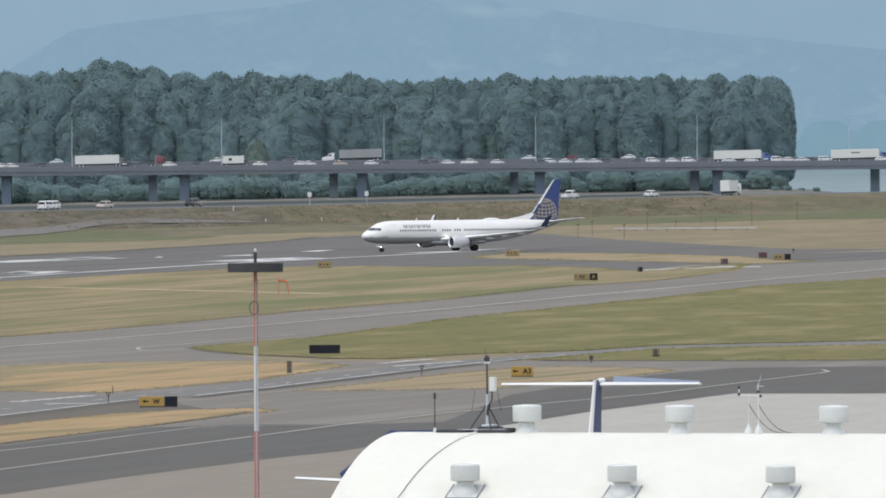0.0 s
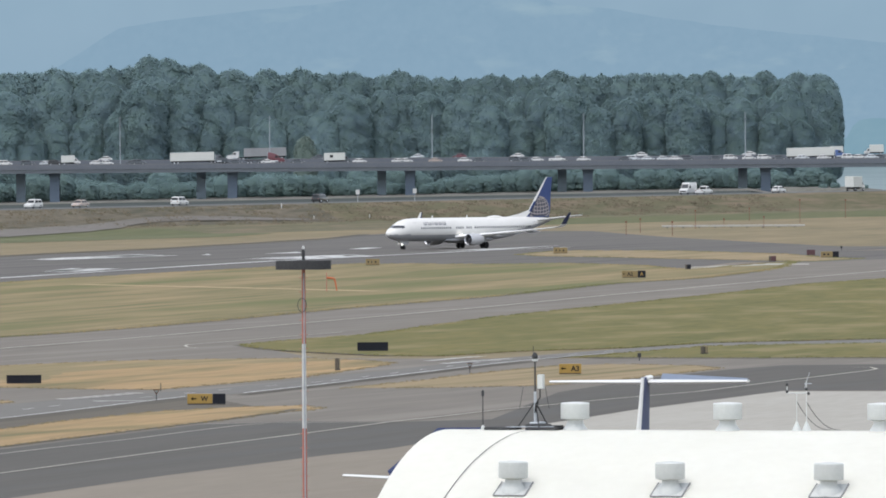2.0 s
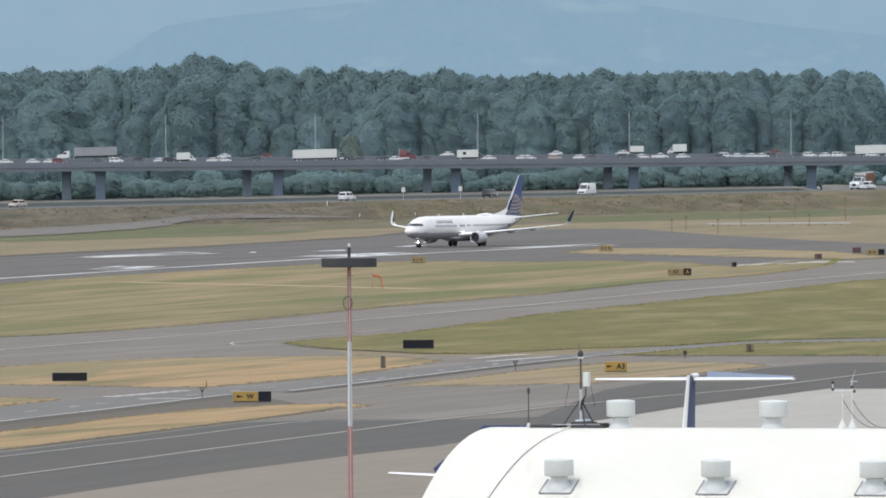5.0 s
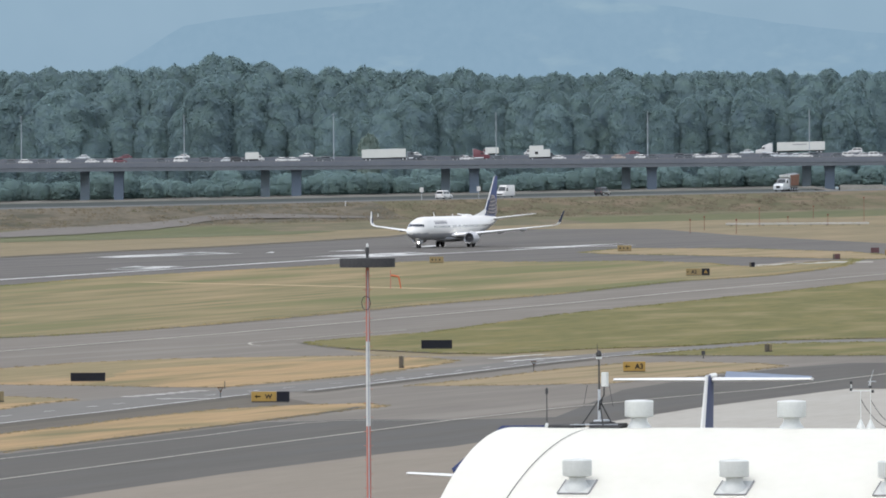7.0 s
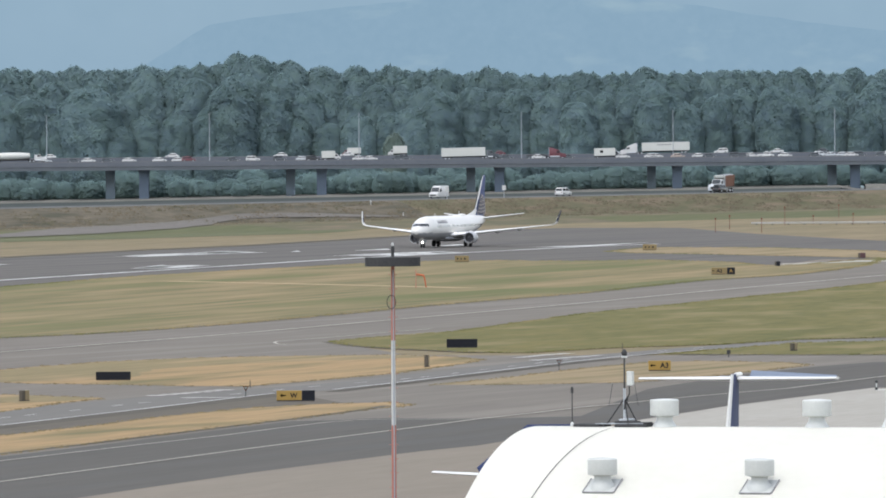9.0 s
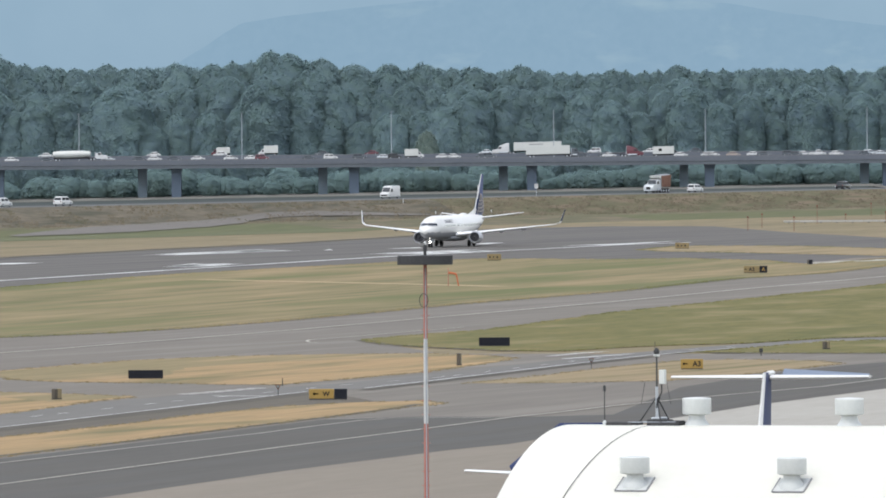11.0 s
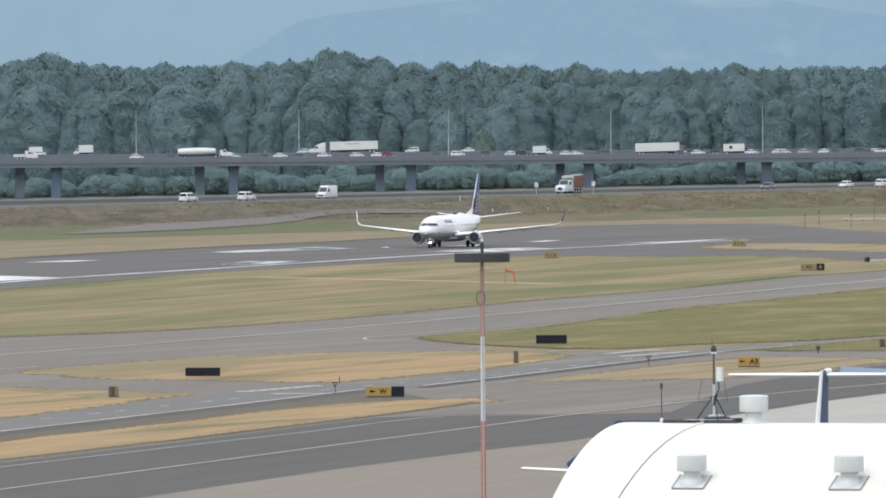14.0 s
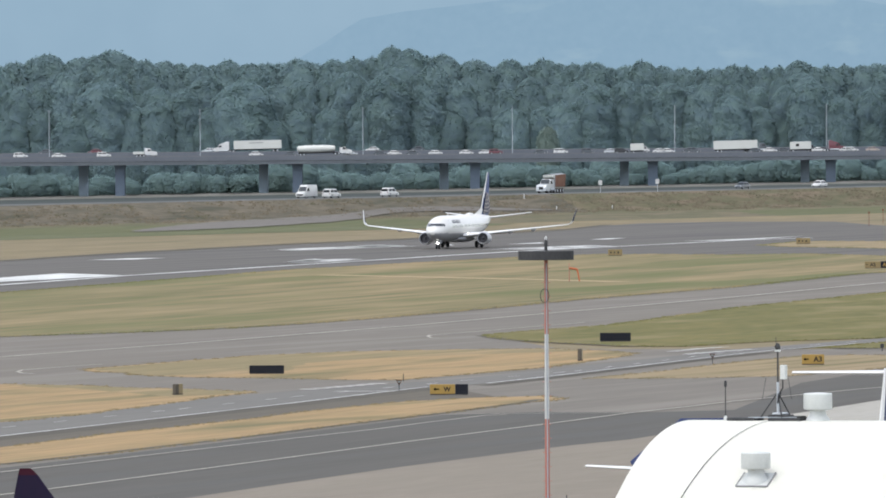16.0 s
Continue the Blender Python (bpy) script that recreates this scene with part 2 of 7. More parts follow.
def ribbon(name, pts, width, z, material, label, category="marking", gap=0.0, dash=0.0):
    """A painted line along a polyline, or a dashed one."""
    bm = bmesh.new()
    for (ax, ay), (bx, by) in zip(pts, pts[1:]):
        a, b = Vector((ax, ay)), Vector((bx, by))
        d = (b - a).normalized()
        n = Vector((-d.y, d.x)) * width / 2
        length = (b - a).length
        spans = [(0, length)]
        if dash:
            spans = [(k * (dash + gap), min(k * (dash + gap) + dash, length)) for k in range(int(length / (dash + gap)) + 1)]
        for s0, s1 in spans:
            p, q = a + d * s0, a + d * s1
            bm.faces.new([bm.verts.new((v.x, v.y, z)) for v in (p - n, q - n, q + n, p + n)])
    return tagged(part(name, bm, material), label, category, kind="structure")


# Ground: grass islands lie on the pavement, paint on top
ground_patch("runway_pavement", [(-123.0, 1433.0), (-110.1, 1525.8), (-94.6, 1623.9), (-74.8, 1718.2), (-57.8, 1782.9), (-44.7, 1856.0), (-30.5, 1935.3), (-25.0, 2006.3), (-18.6, 2047.1), (-0.4, 2069.3), (20.1, 2054.5), (33.8, 1923.0), (51.7, 1803.6), (60.0, 1753.5), (75.9, 1743.6), (103.8, 1752.3), (90.5, 1529.0), (60.6, 1392.8), (41.7, 1328.7), (29.0, 1254.8), (14.0, 1174.5), (-0.1, 1100.9), (-12.6, 1010.0), (-23.5, 962.7), (-32.1, 910.1), (-65.9, 767.2)], 0.02, ASPHALT_RUNWAY, "grey asphalt runway and its turning pad")
ground_patch("taxiway_pavement", [(-79.4, 924.9), (-70.2, 973.1), (-50.4, 1009.2), (-31.3, 1092.9), (-18.3, 1157.5), (-0.0, 1241.4), (16.1, 1340.8), (28.1, 1381.7), (37.4, 1444.3), (46.7, 1539.7), (69.5, 1596.6), (102.8, 1735.4), (90.5, 1529.0), (60.6, 1392.8), (41.7, 1328.7), (29.0, 1254.8), (14.0, 1174.5), (-0.1, 1100.9), (-12.6, 1010.0), (-23.5, 962.7), (-15.4, 904.8), (-4.3, 901.3), (10.7, 896.6), (52.8, 892.3), (29.2, 494.9), (-41.3, 480.5)], 0.03, ASPHALT_TAXI, "pale weathered asphalt taxiway beside grass")
ground_patch("grass_infield", [(-100.2, 1168.0), (-89.0, 1233.1), (-61.6, 1414.4), (-47.7, 1469.9), (-32.7, 1529.8), (-19.5, 1562.3), (-0.0, 1545.1), (10.0, 1553.0), (22.4, 1519.9), (26.8, 1479.8), (32.7, 1489.1), (40.4, 1529.8), (46.2, 1553.5), (41.5, 1478.2), (37.4, 1444.3), (28.1, 1381.7), (16.1, 1340.8), (-0.0, 1241.4), (-18.3, 1157.5), (-26.8, 1107.8), (-37.2, 1054.0), (-44.7, 1024.1), (-50.3, 1006.4), (-59.6, 987.8), (-70.2, 973.1), (-81.5, 949.3)], 0.05, GRASS_MIX, "mown infield grass turning dry in bands", ragged=0.5, blades=(0.16, 0.34, BLADE_MIX))
ground_patch("grass_island", [(4.2, 1664.2), (11.1, 1715.8), (29.9, 1704.5), (47.2, 1646.8), (52.9, 1598.9), (57.6, 1581.9), (48.8, 1552.1), (36.5, 1579.6), (19.4, 1617.9), (8.7, 1638.8)], 0.05, GRASS_PALE, "narrow dry grass island between taxiways", ragged=0.5, blades=(0.16, 0.3, BLADE_MIX))
ground_patch("grass_infield", [(-24.1, 965.5), (-18.4, 989.9), (-12.6, 1010.0), (-0.1, 1100.9), (14.0, 1174.5), (29.0, 1254.8), (41.7, 1328.7), (60.6, 1392.8), (90.5, 1529.0), (58.6, 990.5), (42.5, 977.0), (27.6, 966.2), (20.5, 960.8), (12.8, 940.7), (5.9, 933.1), (0.8, 925.2), (-4.8, 910.6), (-9.4, 914.4), (-17.4, 933.5), (-21.3, 946.9)], 0.05, GRASS_OLIVE, "half dry olive infield grass", ragged=0.5, blades=(0.13, 0.20, BLADE_OLIVE))
ground_patch("grass_island", [(7.2, 902.2), (10.9, 914.9), (20.2, 945.7), (27.2, 950.9), (41.6, 956.3), (57.3, 969.2), (53.0, 896.8), (38.8, 892.3), (23.1, 895.0)], 0.05, GRASS_OLIVE, "olive grass strip beside the service road", ragged=0.5, blades=(0.13, 0.20, BLADE_OLIVE))
ground_patch("grass_island", [(-53.9, 839.3), (-47.9, 863.3), (-41.8, 886.5), (-34.3, 899.5), (-24.4, 905.4), (-16.9, 905.3), (-11.2, 896.8), (-8.6, 880.7), (-15.6, 835.9), (-20.7, 816.7), (-26.4, 796.7), (-31.1, 799.8), (-39.7, 807.5), (-47.5, 815.1)], 0.05, GRASS_DRY, "straw coloured dry grass island", ragged=0.9, blades=(0.10, 0.15, BLADE_DRY))
ground_patch("grass_island", [(-68.8, 801.4), (-57.3, 793.1), (-50.2, 786.1), (-43.0, 774.2), (-36.0, 765.8), (-38.3, 752.2), (-40.8, 734.7), (-45.2, 707.3), (-49.8, 689.7), (-56.3, 655.5)], 0.05, GRASS_DRY, "straw coloured dry grass beside the road", ragged=0.9, blades=(0.10, 0.15, BLADE_DRY))
ground_patch("grass_island", [(-52.0, 604.8), (-45.9, 635.0), (-40.5, 662.6), (-34.4, 688.7), (-28.0, 719.8), (-23.9, 734.8), (-19.3, 744.2), (-14.4, 747.5), (-12.2, 739.3), (-15.6, 728.3), (-20.2, 705.3), (-26.4, 677.8), (-32.5, 649.0), (-38.1, 622.5), (-43.6, 603.1), (-49.5, 575.8)], 0.05, GRASS_DRY, "straw coloured dry grass verge", ragged=0.9, blades=(0.10, 0.15, BLADE_DRY))
ground_patch("grass_island", [(-11.8, 798.0), (-6.2, 819.9), (-0.1, 849.1), (5.5, 870.0), (10.4, 874.8), (17.5, 866.3), (19.2, 855.5), (14.6, 836.8), (8.8, 813.8), (4.2, 802.4), (-3.8, 797.5)], 0.05, GRASS_PALE, "dry grass island between taxiways", ragged=0.5, blades=(0.10, 0.15, BLADE_DRY))
ground_patch("apron_taxiway", [(-48.8, 567.6), (-43.2, 597.1), (-32.2, 644.3), (-26.2, 672.7), (-20.1, 701.2), (-14.4, 706.6), (-5.7, 704.5), (-0.1, 708.7), (5.0, 781.2), (12.1, 822.2), (19.6, 851.3), (24.8, 866.2), (51.5, 870.7), (45.8, 775.1), (33.8, 778.4), (22.3, 781.6), (10.3, 732.0), (-6.7, 644.3), (-10.1, 633.8), (-19.4, 596.1), (-24.9, 570.1), (-29.9, 545.4), (-41.3, 480.5)], 0.035, ASPHALT_DARK, "dark resurfaced asphalt taxiway")
ground_patch("apron", [(-41.3, 479.9), (-29.9, 544.5), (-24.9, 569.2), (-19.4, 595.1), (-10.1, 632.7), (-6.7, 643.2), (10.3, 730.5), (22.3, 779.9), (33.8, 776.8), (45.7, 773.5), (9.7, 166.1), (-14.5, 167.5)], 0.04, CONCRETE, "pale concrete apron")
ground_patch("apron", [(3.6, 695.4), (10.3, 730.5), (22.3, 779.9), (45.7, 773.5), (24.5, 415.0), (2.1, 418.3)], 0.047, CONCRETE_PALE, "pale new concrete apron", ragged=0.5)
ground_patch("service_road", [(-56.8, 661.5), (-50.1, 693.7), (-40.4, 737.5), (-33.5, 766.7), (-21.6, 800.7), (-13.3, 837.2), (-4.2, 879.3), (-0.1, 897.8), (11.1, 933.8), (20.5, 958.2), (42.4, 974.4), (58.4, 987.8), (57.3, 969.2), (41.6, 956.3), (20.2, 943.2), (10.9, 917.2), (3.2, 892.3), (-0.1, 875.9), (-15.0, 802.4), (-19.2, 784.4), (-23.5, 773.9), (-31.9, 730.9), (-38.4, 700.2), (-47.5, 657.0), (-53.8, 625.9)], 0.045, ASPHALT_ROAD, "pale grey service road with painted edges")
ground_patch("soil_verge", [(-53.8, 625.5), (-47.5, 656.6), (-38.4, 699.8), (-31.9, 730.5), (-23.5, 773.5), (-20.5, 765.0), (-17.5, 746.5), (-19.3, 744.2), (-23.9, 734.8), (-28.0, 719.8), (-34.4, 688.7), (-40.5, 662.6), (-45.9, 635.0), (-52.0, 604.8)], 0.046, mat("trampled brown soil", (0.108, 0.094, 0.074), (0.080, 0.071, 0.058), 8, 0.95, grain=(1.5, 40)), "bare brown soil between road and grass", "soil")
ground_patch("olive_turf", [(-53.0, 838.5), (-47.5, 862.5), (-41.5, 885.5), (-34.2, 898.5), (-24.4, 904.0), (-16.9, 904.0), (-13.0, 896.0), (-24.8, 882.0), (-31.7, 871.0), (-35.9, 856.0), (-37.1, 829.0), (-40.8, 818.8), (-47.2, 816.0)], 0.056, TURF_OLIVE, "olive brown turf along the edge of a grass island", "grass", ragged=1.2)
ground_patch("olive_turf", [(-57.0, 792.0), (-50.2, 785.3), (-43.0, 773.4), (-36.5, 765.4), (-38.5, 757.0), (-42.0, 752.0), (-47.0, 768.0), (-54.0, 783.0)], 0.056, TURF_OLIVE, "olive brown turf along the edge of a grass island", "grass", ragged=1.0)
ground_patch("worn_strip", [(29.5, 1500.3), (35.5, 1516.3), (41.9, 1532.6), (47.6, 1526.2), (47.2, 1513.4), (41.3, 1513.3), (35.1, 1497.4), (28.0, 1476.1)], 0.06, CONCRETE_PALE, "pale bare strip along the taxiway edge", "pavement", ragged=0.4)
ribbon("runway_edge_line", [(-105.0, 1223.6), (-93.4, 1295.3), (-82.2, 1366.5), (-44.4, 1555.7), (-33.9, 1604.7), (-0.0, 1730.8), (13.3, 1765.1)], 1.5, 0.07, PAINT_WHITE, "white painted runway edge line")
ribbon("taxiway_centre_line", [(-64.0, 886.8), (-51.2, 934.8), (-42.4, 971.6), (-32.9, 1011.5), (-22.7, 1061.0), (-0.0, 1168.8), (14.9, 1247.8), (39.1, 1365.7), (64.6, 1484.7), (97.1, 1640.5)], 0.6, 0.07, PAINT_YELLOW, "worn painted taxiway centre line")
ribbon("road_edge_line", [(-53.9, 626.9), (-47.6, 658.2), (-38.4, 701.6), (-32.0, 732.4), (-23.5, 775.5)], 0.26, 0.07, PAINT_WHITE, "white painted road edge line")
ribbon("road_edge_line", [(-19.2, 785.3), (-15.0, 804.2), (-0.1, 878.1), (3.2, 892.3), (11.0, 918.4)], 0.26, 0.07, PAINT_WHITE, "white painted road edge line")
ribbon("road_centre_line", [(-55.5, 646.1), (-48.9, 676.8), (-39.4, 718.4), (-32.7, 749.2), (-23.8, 784.0), (-21.4, 793.6), (-13.0, 821.9), (-0.1, 888.9), (11.1, 926.6)], 0.14, 0.07, PAINT_WHITE, "dashed white road centre line", dash=3, gap=9)
ribbon("stop_marking", [(-32.5, 769.8), (-30.1, 777.4), (-27.5, 786.9)], 1.4, 0.07, PAINT_STOP, "dashed white stop marking", dash=1.3, gap=1.5)
ribbon("stop_marking", [(-30.1, 764.3), (-25.6, 763.2)], 0.9, 0.07, PAINT_STOP, "white painted stop marking")
ribbon("stop_marking", [(-5.6, 890.6), (-3.3, 901.0), (-1.0, 907.1)], 1.1, 0.07, PAINT_WHITE, "dashed white stop marking", dash=1.3, gap=0.7)
ribbon("stop_marking", [(-4.2, 880.2), (-1.7, 888.2), (1.7, 898.2)], 0.9, 0.07, PAINT_WHITE, "dashed white stop marking", dash=1.6, gap=1.0)
ribbon("taxiway_centre_line", [(-45.6, 530.0), (-37.9, 561.2), (-26.8, 612.7), (-20.9, 640.7), (-12.7, 677.1), (-7.3, 702.2), (-3.4, 716.6), (-0.1, 730.2), (9.0, 760.3), (15.8, 780.0), (23.2, 811.5), (28.4, 832.8), (31.1, 843.8), (32.1, 849.5), (31.8, 855.8), (30.2, 856.3)], 0.32, 0.07, PAINT_YELLOW, "yellow painted taxiway centre line")
ribbon("taxiway_edge_line", [(-48.4, 563.2), (-42.6, 589.3), (-28.4, 649.2), (-23.6, 668.4), (-20.4, 684.1), (-17.3, 697.8), (-15.8, 700.2)], 0.26, 0.07, PAINT_YELLOW, "worn pale taxiway edge line")
ribbon("taxiway_edge_line", [(-20.4, 701.3), (-15.1, 702.7), (-7.3, 702.2)], 0.3, 0.07, PAINT_YELLOW, "worn pale taxiway edge line")
ribbon("taxiway_centre_line", [(-27.7, 952.5), (-28.6, 955.3), (-29.1, 961.8), (-29.0, 966.9), (-27.8, 971.7), (-24.8, 982.6), (-20.3, 1002.9), (-15.1, 1023.8)], 0.27, 0.07, PAINT_YELLOW, "worn curved lead-off line on the taxiway")
ribbon("taxiway_centre_line", [(-57.0, 824.6), (-58.0, 826.7), (-58.8, 831.6), (-58.8, 837.3), (-57.3, 843.7), (-53.4, 856.6)], 0.25, 0.07, PAINT_YELLOW, "worn curved lead-off line on the taxiway")
ground_patch("runway_marking", [(-106.2, 1287.4), (-98.0, 1358.8), (-92.5, 1394.5), (-82.6, 1371.8), (-89.7, 1340.3), (-95.3, 1321.4), (-103.6, 1255.9)], 0.065, PAINT_WHITE, "broad white painted runway marking", "marking")
ground_patch("runway_marking", [(-97.6, 1531.9), (-92.4, 1548.4), (-86.8, 1551.9), (-90.7, 1534.7)], 0.065, PAINT_WHITE, "broad white painted runway marking", "marking")
worn_marking([(-76.7, 1635.6), (-67.4, 1674.8), (-59.9, 1701.5), (-50.9, 1684.6), (-61.2, 1660.0), (-71.1, 1632.5)], 27)
worn_marking([(-66.6, 1491.4), (-63.3, 1529.9), (-54.5, 1522.2), (-60.1, 1494.1)], 28)
worn_marking([(-41.0, 1626.5), (-33.6, 1659.3), (-23.7, 1680.5), (-16.5, 1653.3), (-28.5, 1630.4)], 29)
ground_patch("runway_marking", [(-38.2, 1700.7), (-32.9, 1721.7), (-31.9, 1709.0)], 0.065, PAINT_WHITE, "broad white painted runway marking", "marking")
ground_patch("runway_marking", [(-25.0, 1758.6), (-22.1, 1778.3), (-19.0, 1780.8), (-21.9, 1760.9)], 0.065, PAINT_WHITE, "broad white painted runway marking", "marking")
ground_patch("runway_marking", [(-48.2, 1686.9), (-47.5, 1702.2), (-46.6, 1689.8)], 0.065, PAINT_WHITE, "broad white painted runway marking", "marking")
ground_patch("runway_marking", [(-9.0, 1727.9), (1.6, 1755.1), (12.0, 1792.4), (1.5, 1738.2)], 0.065, PAINT_WHITE, "broad white painted runway marking", "marking")
ground_patch("runway_marking", [(29.5, 1490.8), (36.5, 1541.9), (43.8, 1551.4), (36.5, 1525.4)], 0.065, CONCRETE, "pale worn strip of pavement", "marking")
ground_patch("runway_marking", [(57.5, 1679.9), (65.9, 1703.3), (75.0, 1722.7), (104.8, 1769.5), (103.8, 1752.3), (74.1, 1702.3)], 0.065, CONCRETE, "pale worn strip of pavement", "marking")
ribbon("grass_track", [(-55.7, 1364.3), (-43.6, 1343.7), (-25.8, 1311.3), (-14.6, 1287.7)], 3.6, 0.06, GRASS_TRACK, "dry straw track worn across the grass", "track")
# Dark ribbons for bare soil and the painted shade of the grass lip.
ribbon("pavement_lip", [(-81.5, 949.3), (-70.2, 973.1), (-59.6, 987.8), (-50.3, 1006.4), (-44.7, 1024.1), (-37.2, 1054.0), (-26.8, 1107.8), (-18.3, 1157.5), (-0.0, 1241.4), (16.1, 1340.8), (28.1, 1381.7), (37.4, 1444.3)], 2.2, 0.055, SOIL_SHADE, "dark soil and lip shade along the pavement", "edge")
ribbon("pavement_lip", [(-24.1, 964.2), (-21.3, 945.7), (-17.4, 932.2), (-9.4, 913.2)], 1.3, 0.055, SOIL_SHADE, "dark soil and lip shade along the pavement", "edge")
ribbon("pavement_lip", [(-53.5, 622.6), (-47.3, 654.6), (-38.2, 697.5), (-31.8, 728.0), (-23.4, 770.6)], 2.6, 0.055, SOIL_SHADE, "dark soil and lip shade along the pavement", "edge")
ribbon("pavement_lip", [(-19.1, 779.3), (-14.9, 798.8), (-0.1, 871.7), (3.2, 885.7)], 1.2, 0.055, SOIL_SHADE, "dark soil and lip shade along the pavement", "edge")
ribbon("pavement_lip", [(-123.4, 1438.7), (-110.5, 1532.3), (-95.0, 1631.3), (-75.2, 1726.4), (-58.1, 1791.7), (-45.0, 1865.6), (-30.7, 1945.8), (-25.1, 2017.5)], 2.5, 0.055, SOIL_SHADE, "dark soil and lip shade along the pavement", "edge")
ribbon("pavement_lip", [(-14.2, 738.3), (-15.6, 728.3), (-20.2, 705.3), (-26.4, 677.8), (-32.5, 649.0), (-43.6, 603.1)], 0.8, 0.055, SOIL_SHADE, "dark soil and lip shade along the pavement", "edge")
ribbon("pavement_lip", [(8.7, 899.5), (23.1, 893.9), (38.7, 891.2)], 2.5, 0.055, SOIL_SHADE, "dark soil and lip shade along the pavement", "edge")


def scatter(pts, seed):
    """Random spots along the edge of an outline."""
    rnd = np.random.RandomState(seed)
    x, y = [], []
    for (ax, ay), (bx, by) in zip(pts, pts[1:] + pts[:1]):
        m = int(math.hypot(bx - ax, by - ay) / 0.7)
        f = rnd.uniform(0, 1, m)
        x += list(ax + (bx - ax) * f + rnd.normal(0, 0.22, m))
        y += list(ay + (by - ay) * f + rnd.normal(0, 0.7, m))
    return np.array([x, y, np.full(len(x), 0.045)]).T


def tufts(name, spots, height, width, material, label, blades=5, seed=0):
    """Many small leaning blades of grass at the spots, in one mesh."""
    rnd = np.random.RandomState(seed)
    p = np.repeat(np.asarray(spots, float), blades, axis=0)
    n = len(p)
    p[:, :2] += rnd.normal(0, width, (n, 2))
    tuft = np.repeat(rnd.uniform(0.45, 1.0, len(spots)), blades)
    h = height * tuft * rnd.uniform(0.5, 1.0, n)
    a = rnd.uniform(-1.0, 1.0, n)
    w = width * rnd.uniform(0.3, 0.7, n)
    d = np.stack([np.cos(a) * w, np.sin(a) * w, np.zeros(n)], 1)
    tip = p + np.stack([rnd.normal(0, 0.45, n) * h, rnd.normal(1.3, 0.4, n) * h, h], 1)
    verts = np.stack([p - d, p + d, tip], 1).reshape(-1, 3)
    me = bpy.data.meshes.new(name)
    me.from_pydata(verts.tolist(), [], np.arange(n * 3).reshape(-1, 3).tolist())
    me.materials.append(material)
    return tagged(new(name, me), label, "grass", kind="stuff")


for i, (pts, high, wide, material, label) in enumerate(BLADES):
    tufts("grass", scatter(pts, 40 + i), high, wide, material, label, 5, 60 + i)

# Levee along the river: a straight bank, its road on top
LEV_A, LEV_D, LEV_N = Vector((-80.0, 2070.0)), Vector((0.4226, 0.9063)), Vector((0.9063, -0.4226))


def levee_at(k, n):
    p = LEV_A + LEV_D * k + LEV_N * n
    return p.x, p.y


def levee_top(k):
    """Height of the bank's crest, which rises along the river."""
    return 5.4 + 0.0003 * max(-400.0, min(600.0, k))


bm = bmesh.new()
sheet(bm, [(-1300, -400), levee_at(-2600, 0), levee_at(1500, 0), (1100, 3430), (1100, -400)], 0.0)
tagged(part("ground", bm, mat("dry airfield grass", (0.202, 0.157, 0.097), (0.110, 0.098, 0.056), 34, 0.95, bump=0.05, grain=(12, 110), spread=0.34, turn=(-14.0, -14.0))), "dry tan airfield grass reaching the river bank", "ground", kind="structure")

ground_patch("grass_verge", [levee_at(-2000, 95), levee_at(-60, 60), levee_at(0, 40), levee_at(10, 29), levee_at(-2000, 29)], 0.04, GRASS_GREEN, "green grass below the river bank")
ground_patch("grass_verge", [levee_at(330, 40), levee_at(360, 75), levee_at(1200, 120), levee_at(1200, 29), levee_at(320, 29)], 0.04, GRASS_GREEN, "green grass below the river bank")


def levee_strip(name, k0, k1, prof, material, label, step=9.0, rough=0.0, seed=0):
    """A strip of the bank between offsets, with an uneven surface."""
    bm = bmesh.new()
    rows = []
    n = int((k1 - k0) / step)
    for i in range(n + 1):
        k = k0 + (k1 - k0) * i / n
        row = []
        for j, (o, z) in enumerate(prof):
            w = noise.noise(Vector((k * 0.05, o * 0.2, seed))) * rough if 0 < j < len(prof) - 1 else 0
            x, y = levee_at(k, o)
            row.append((x, y, (z * levee_top(k) / 5.97 if z > 0 else z) + w))
        rows.append(row)
    loft(bm, rows, close=False, caps=False)
    return tagged(smooth(part(name, bm, material), 60), label, "river bank", kind="structure")


levee_strip("bank_foot", -2000, -5, [(30, 0.0), (24, 0.5), (17, 1.2)], GRASS_GREEN, "green grass at the foot of the bank")
levee_strip("bank_foot", -5, 150, [(30, 0.0), (24, 0.5), (17, 1.2)], GRASS_BANK2, "dry grass at the foot of the bank")
levee_strip("bank_foot", 150, 1300, [(30, 0.0), (24, 0.5), (17, 1.2)], GRASS_GREEN, "green grass at the foot of the bank")
levee_strip("bank_foot", -2000, 1300, [(17, 1.2), (12.5, 1.7)], GRASS_BANK2, "dry grass low on the bank")
levee_strip("bank_slope", -2000, 90, [(12.5, 1.7), (10, 2.6), (8, 3.7), (6, 4.7), (4, 5.5), (3, 5.85)], GRASS_BANK, "rough brown weedy river bank", 4.0, 0.22, 3)
levee_strip("bank_slope", 90, 1300, [(12.5, 1.7), (10, 2.6), (8, 3.7), (6, 4.7), (4, 5.5), (3, 5.85)], GRASS_BANK2, "river bank with tall olive grass", 4.0, 0.22, 3)
rnd = np.random.RandomState(5)
weeds = []
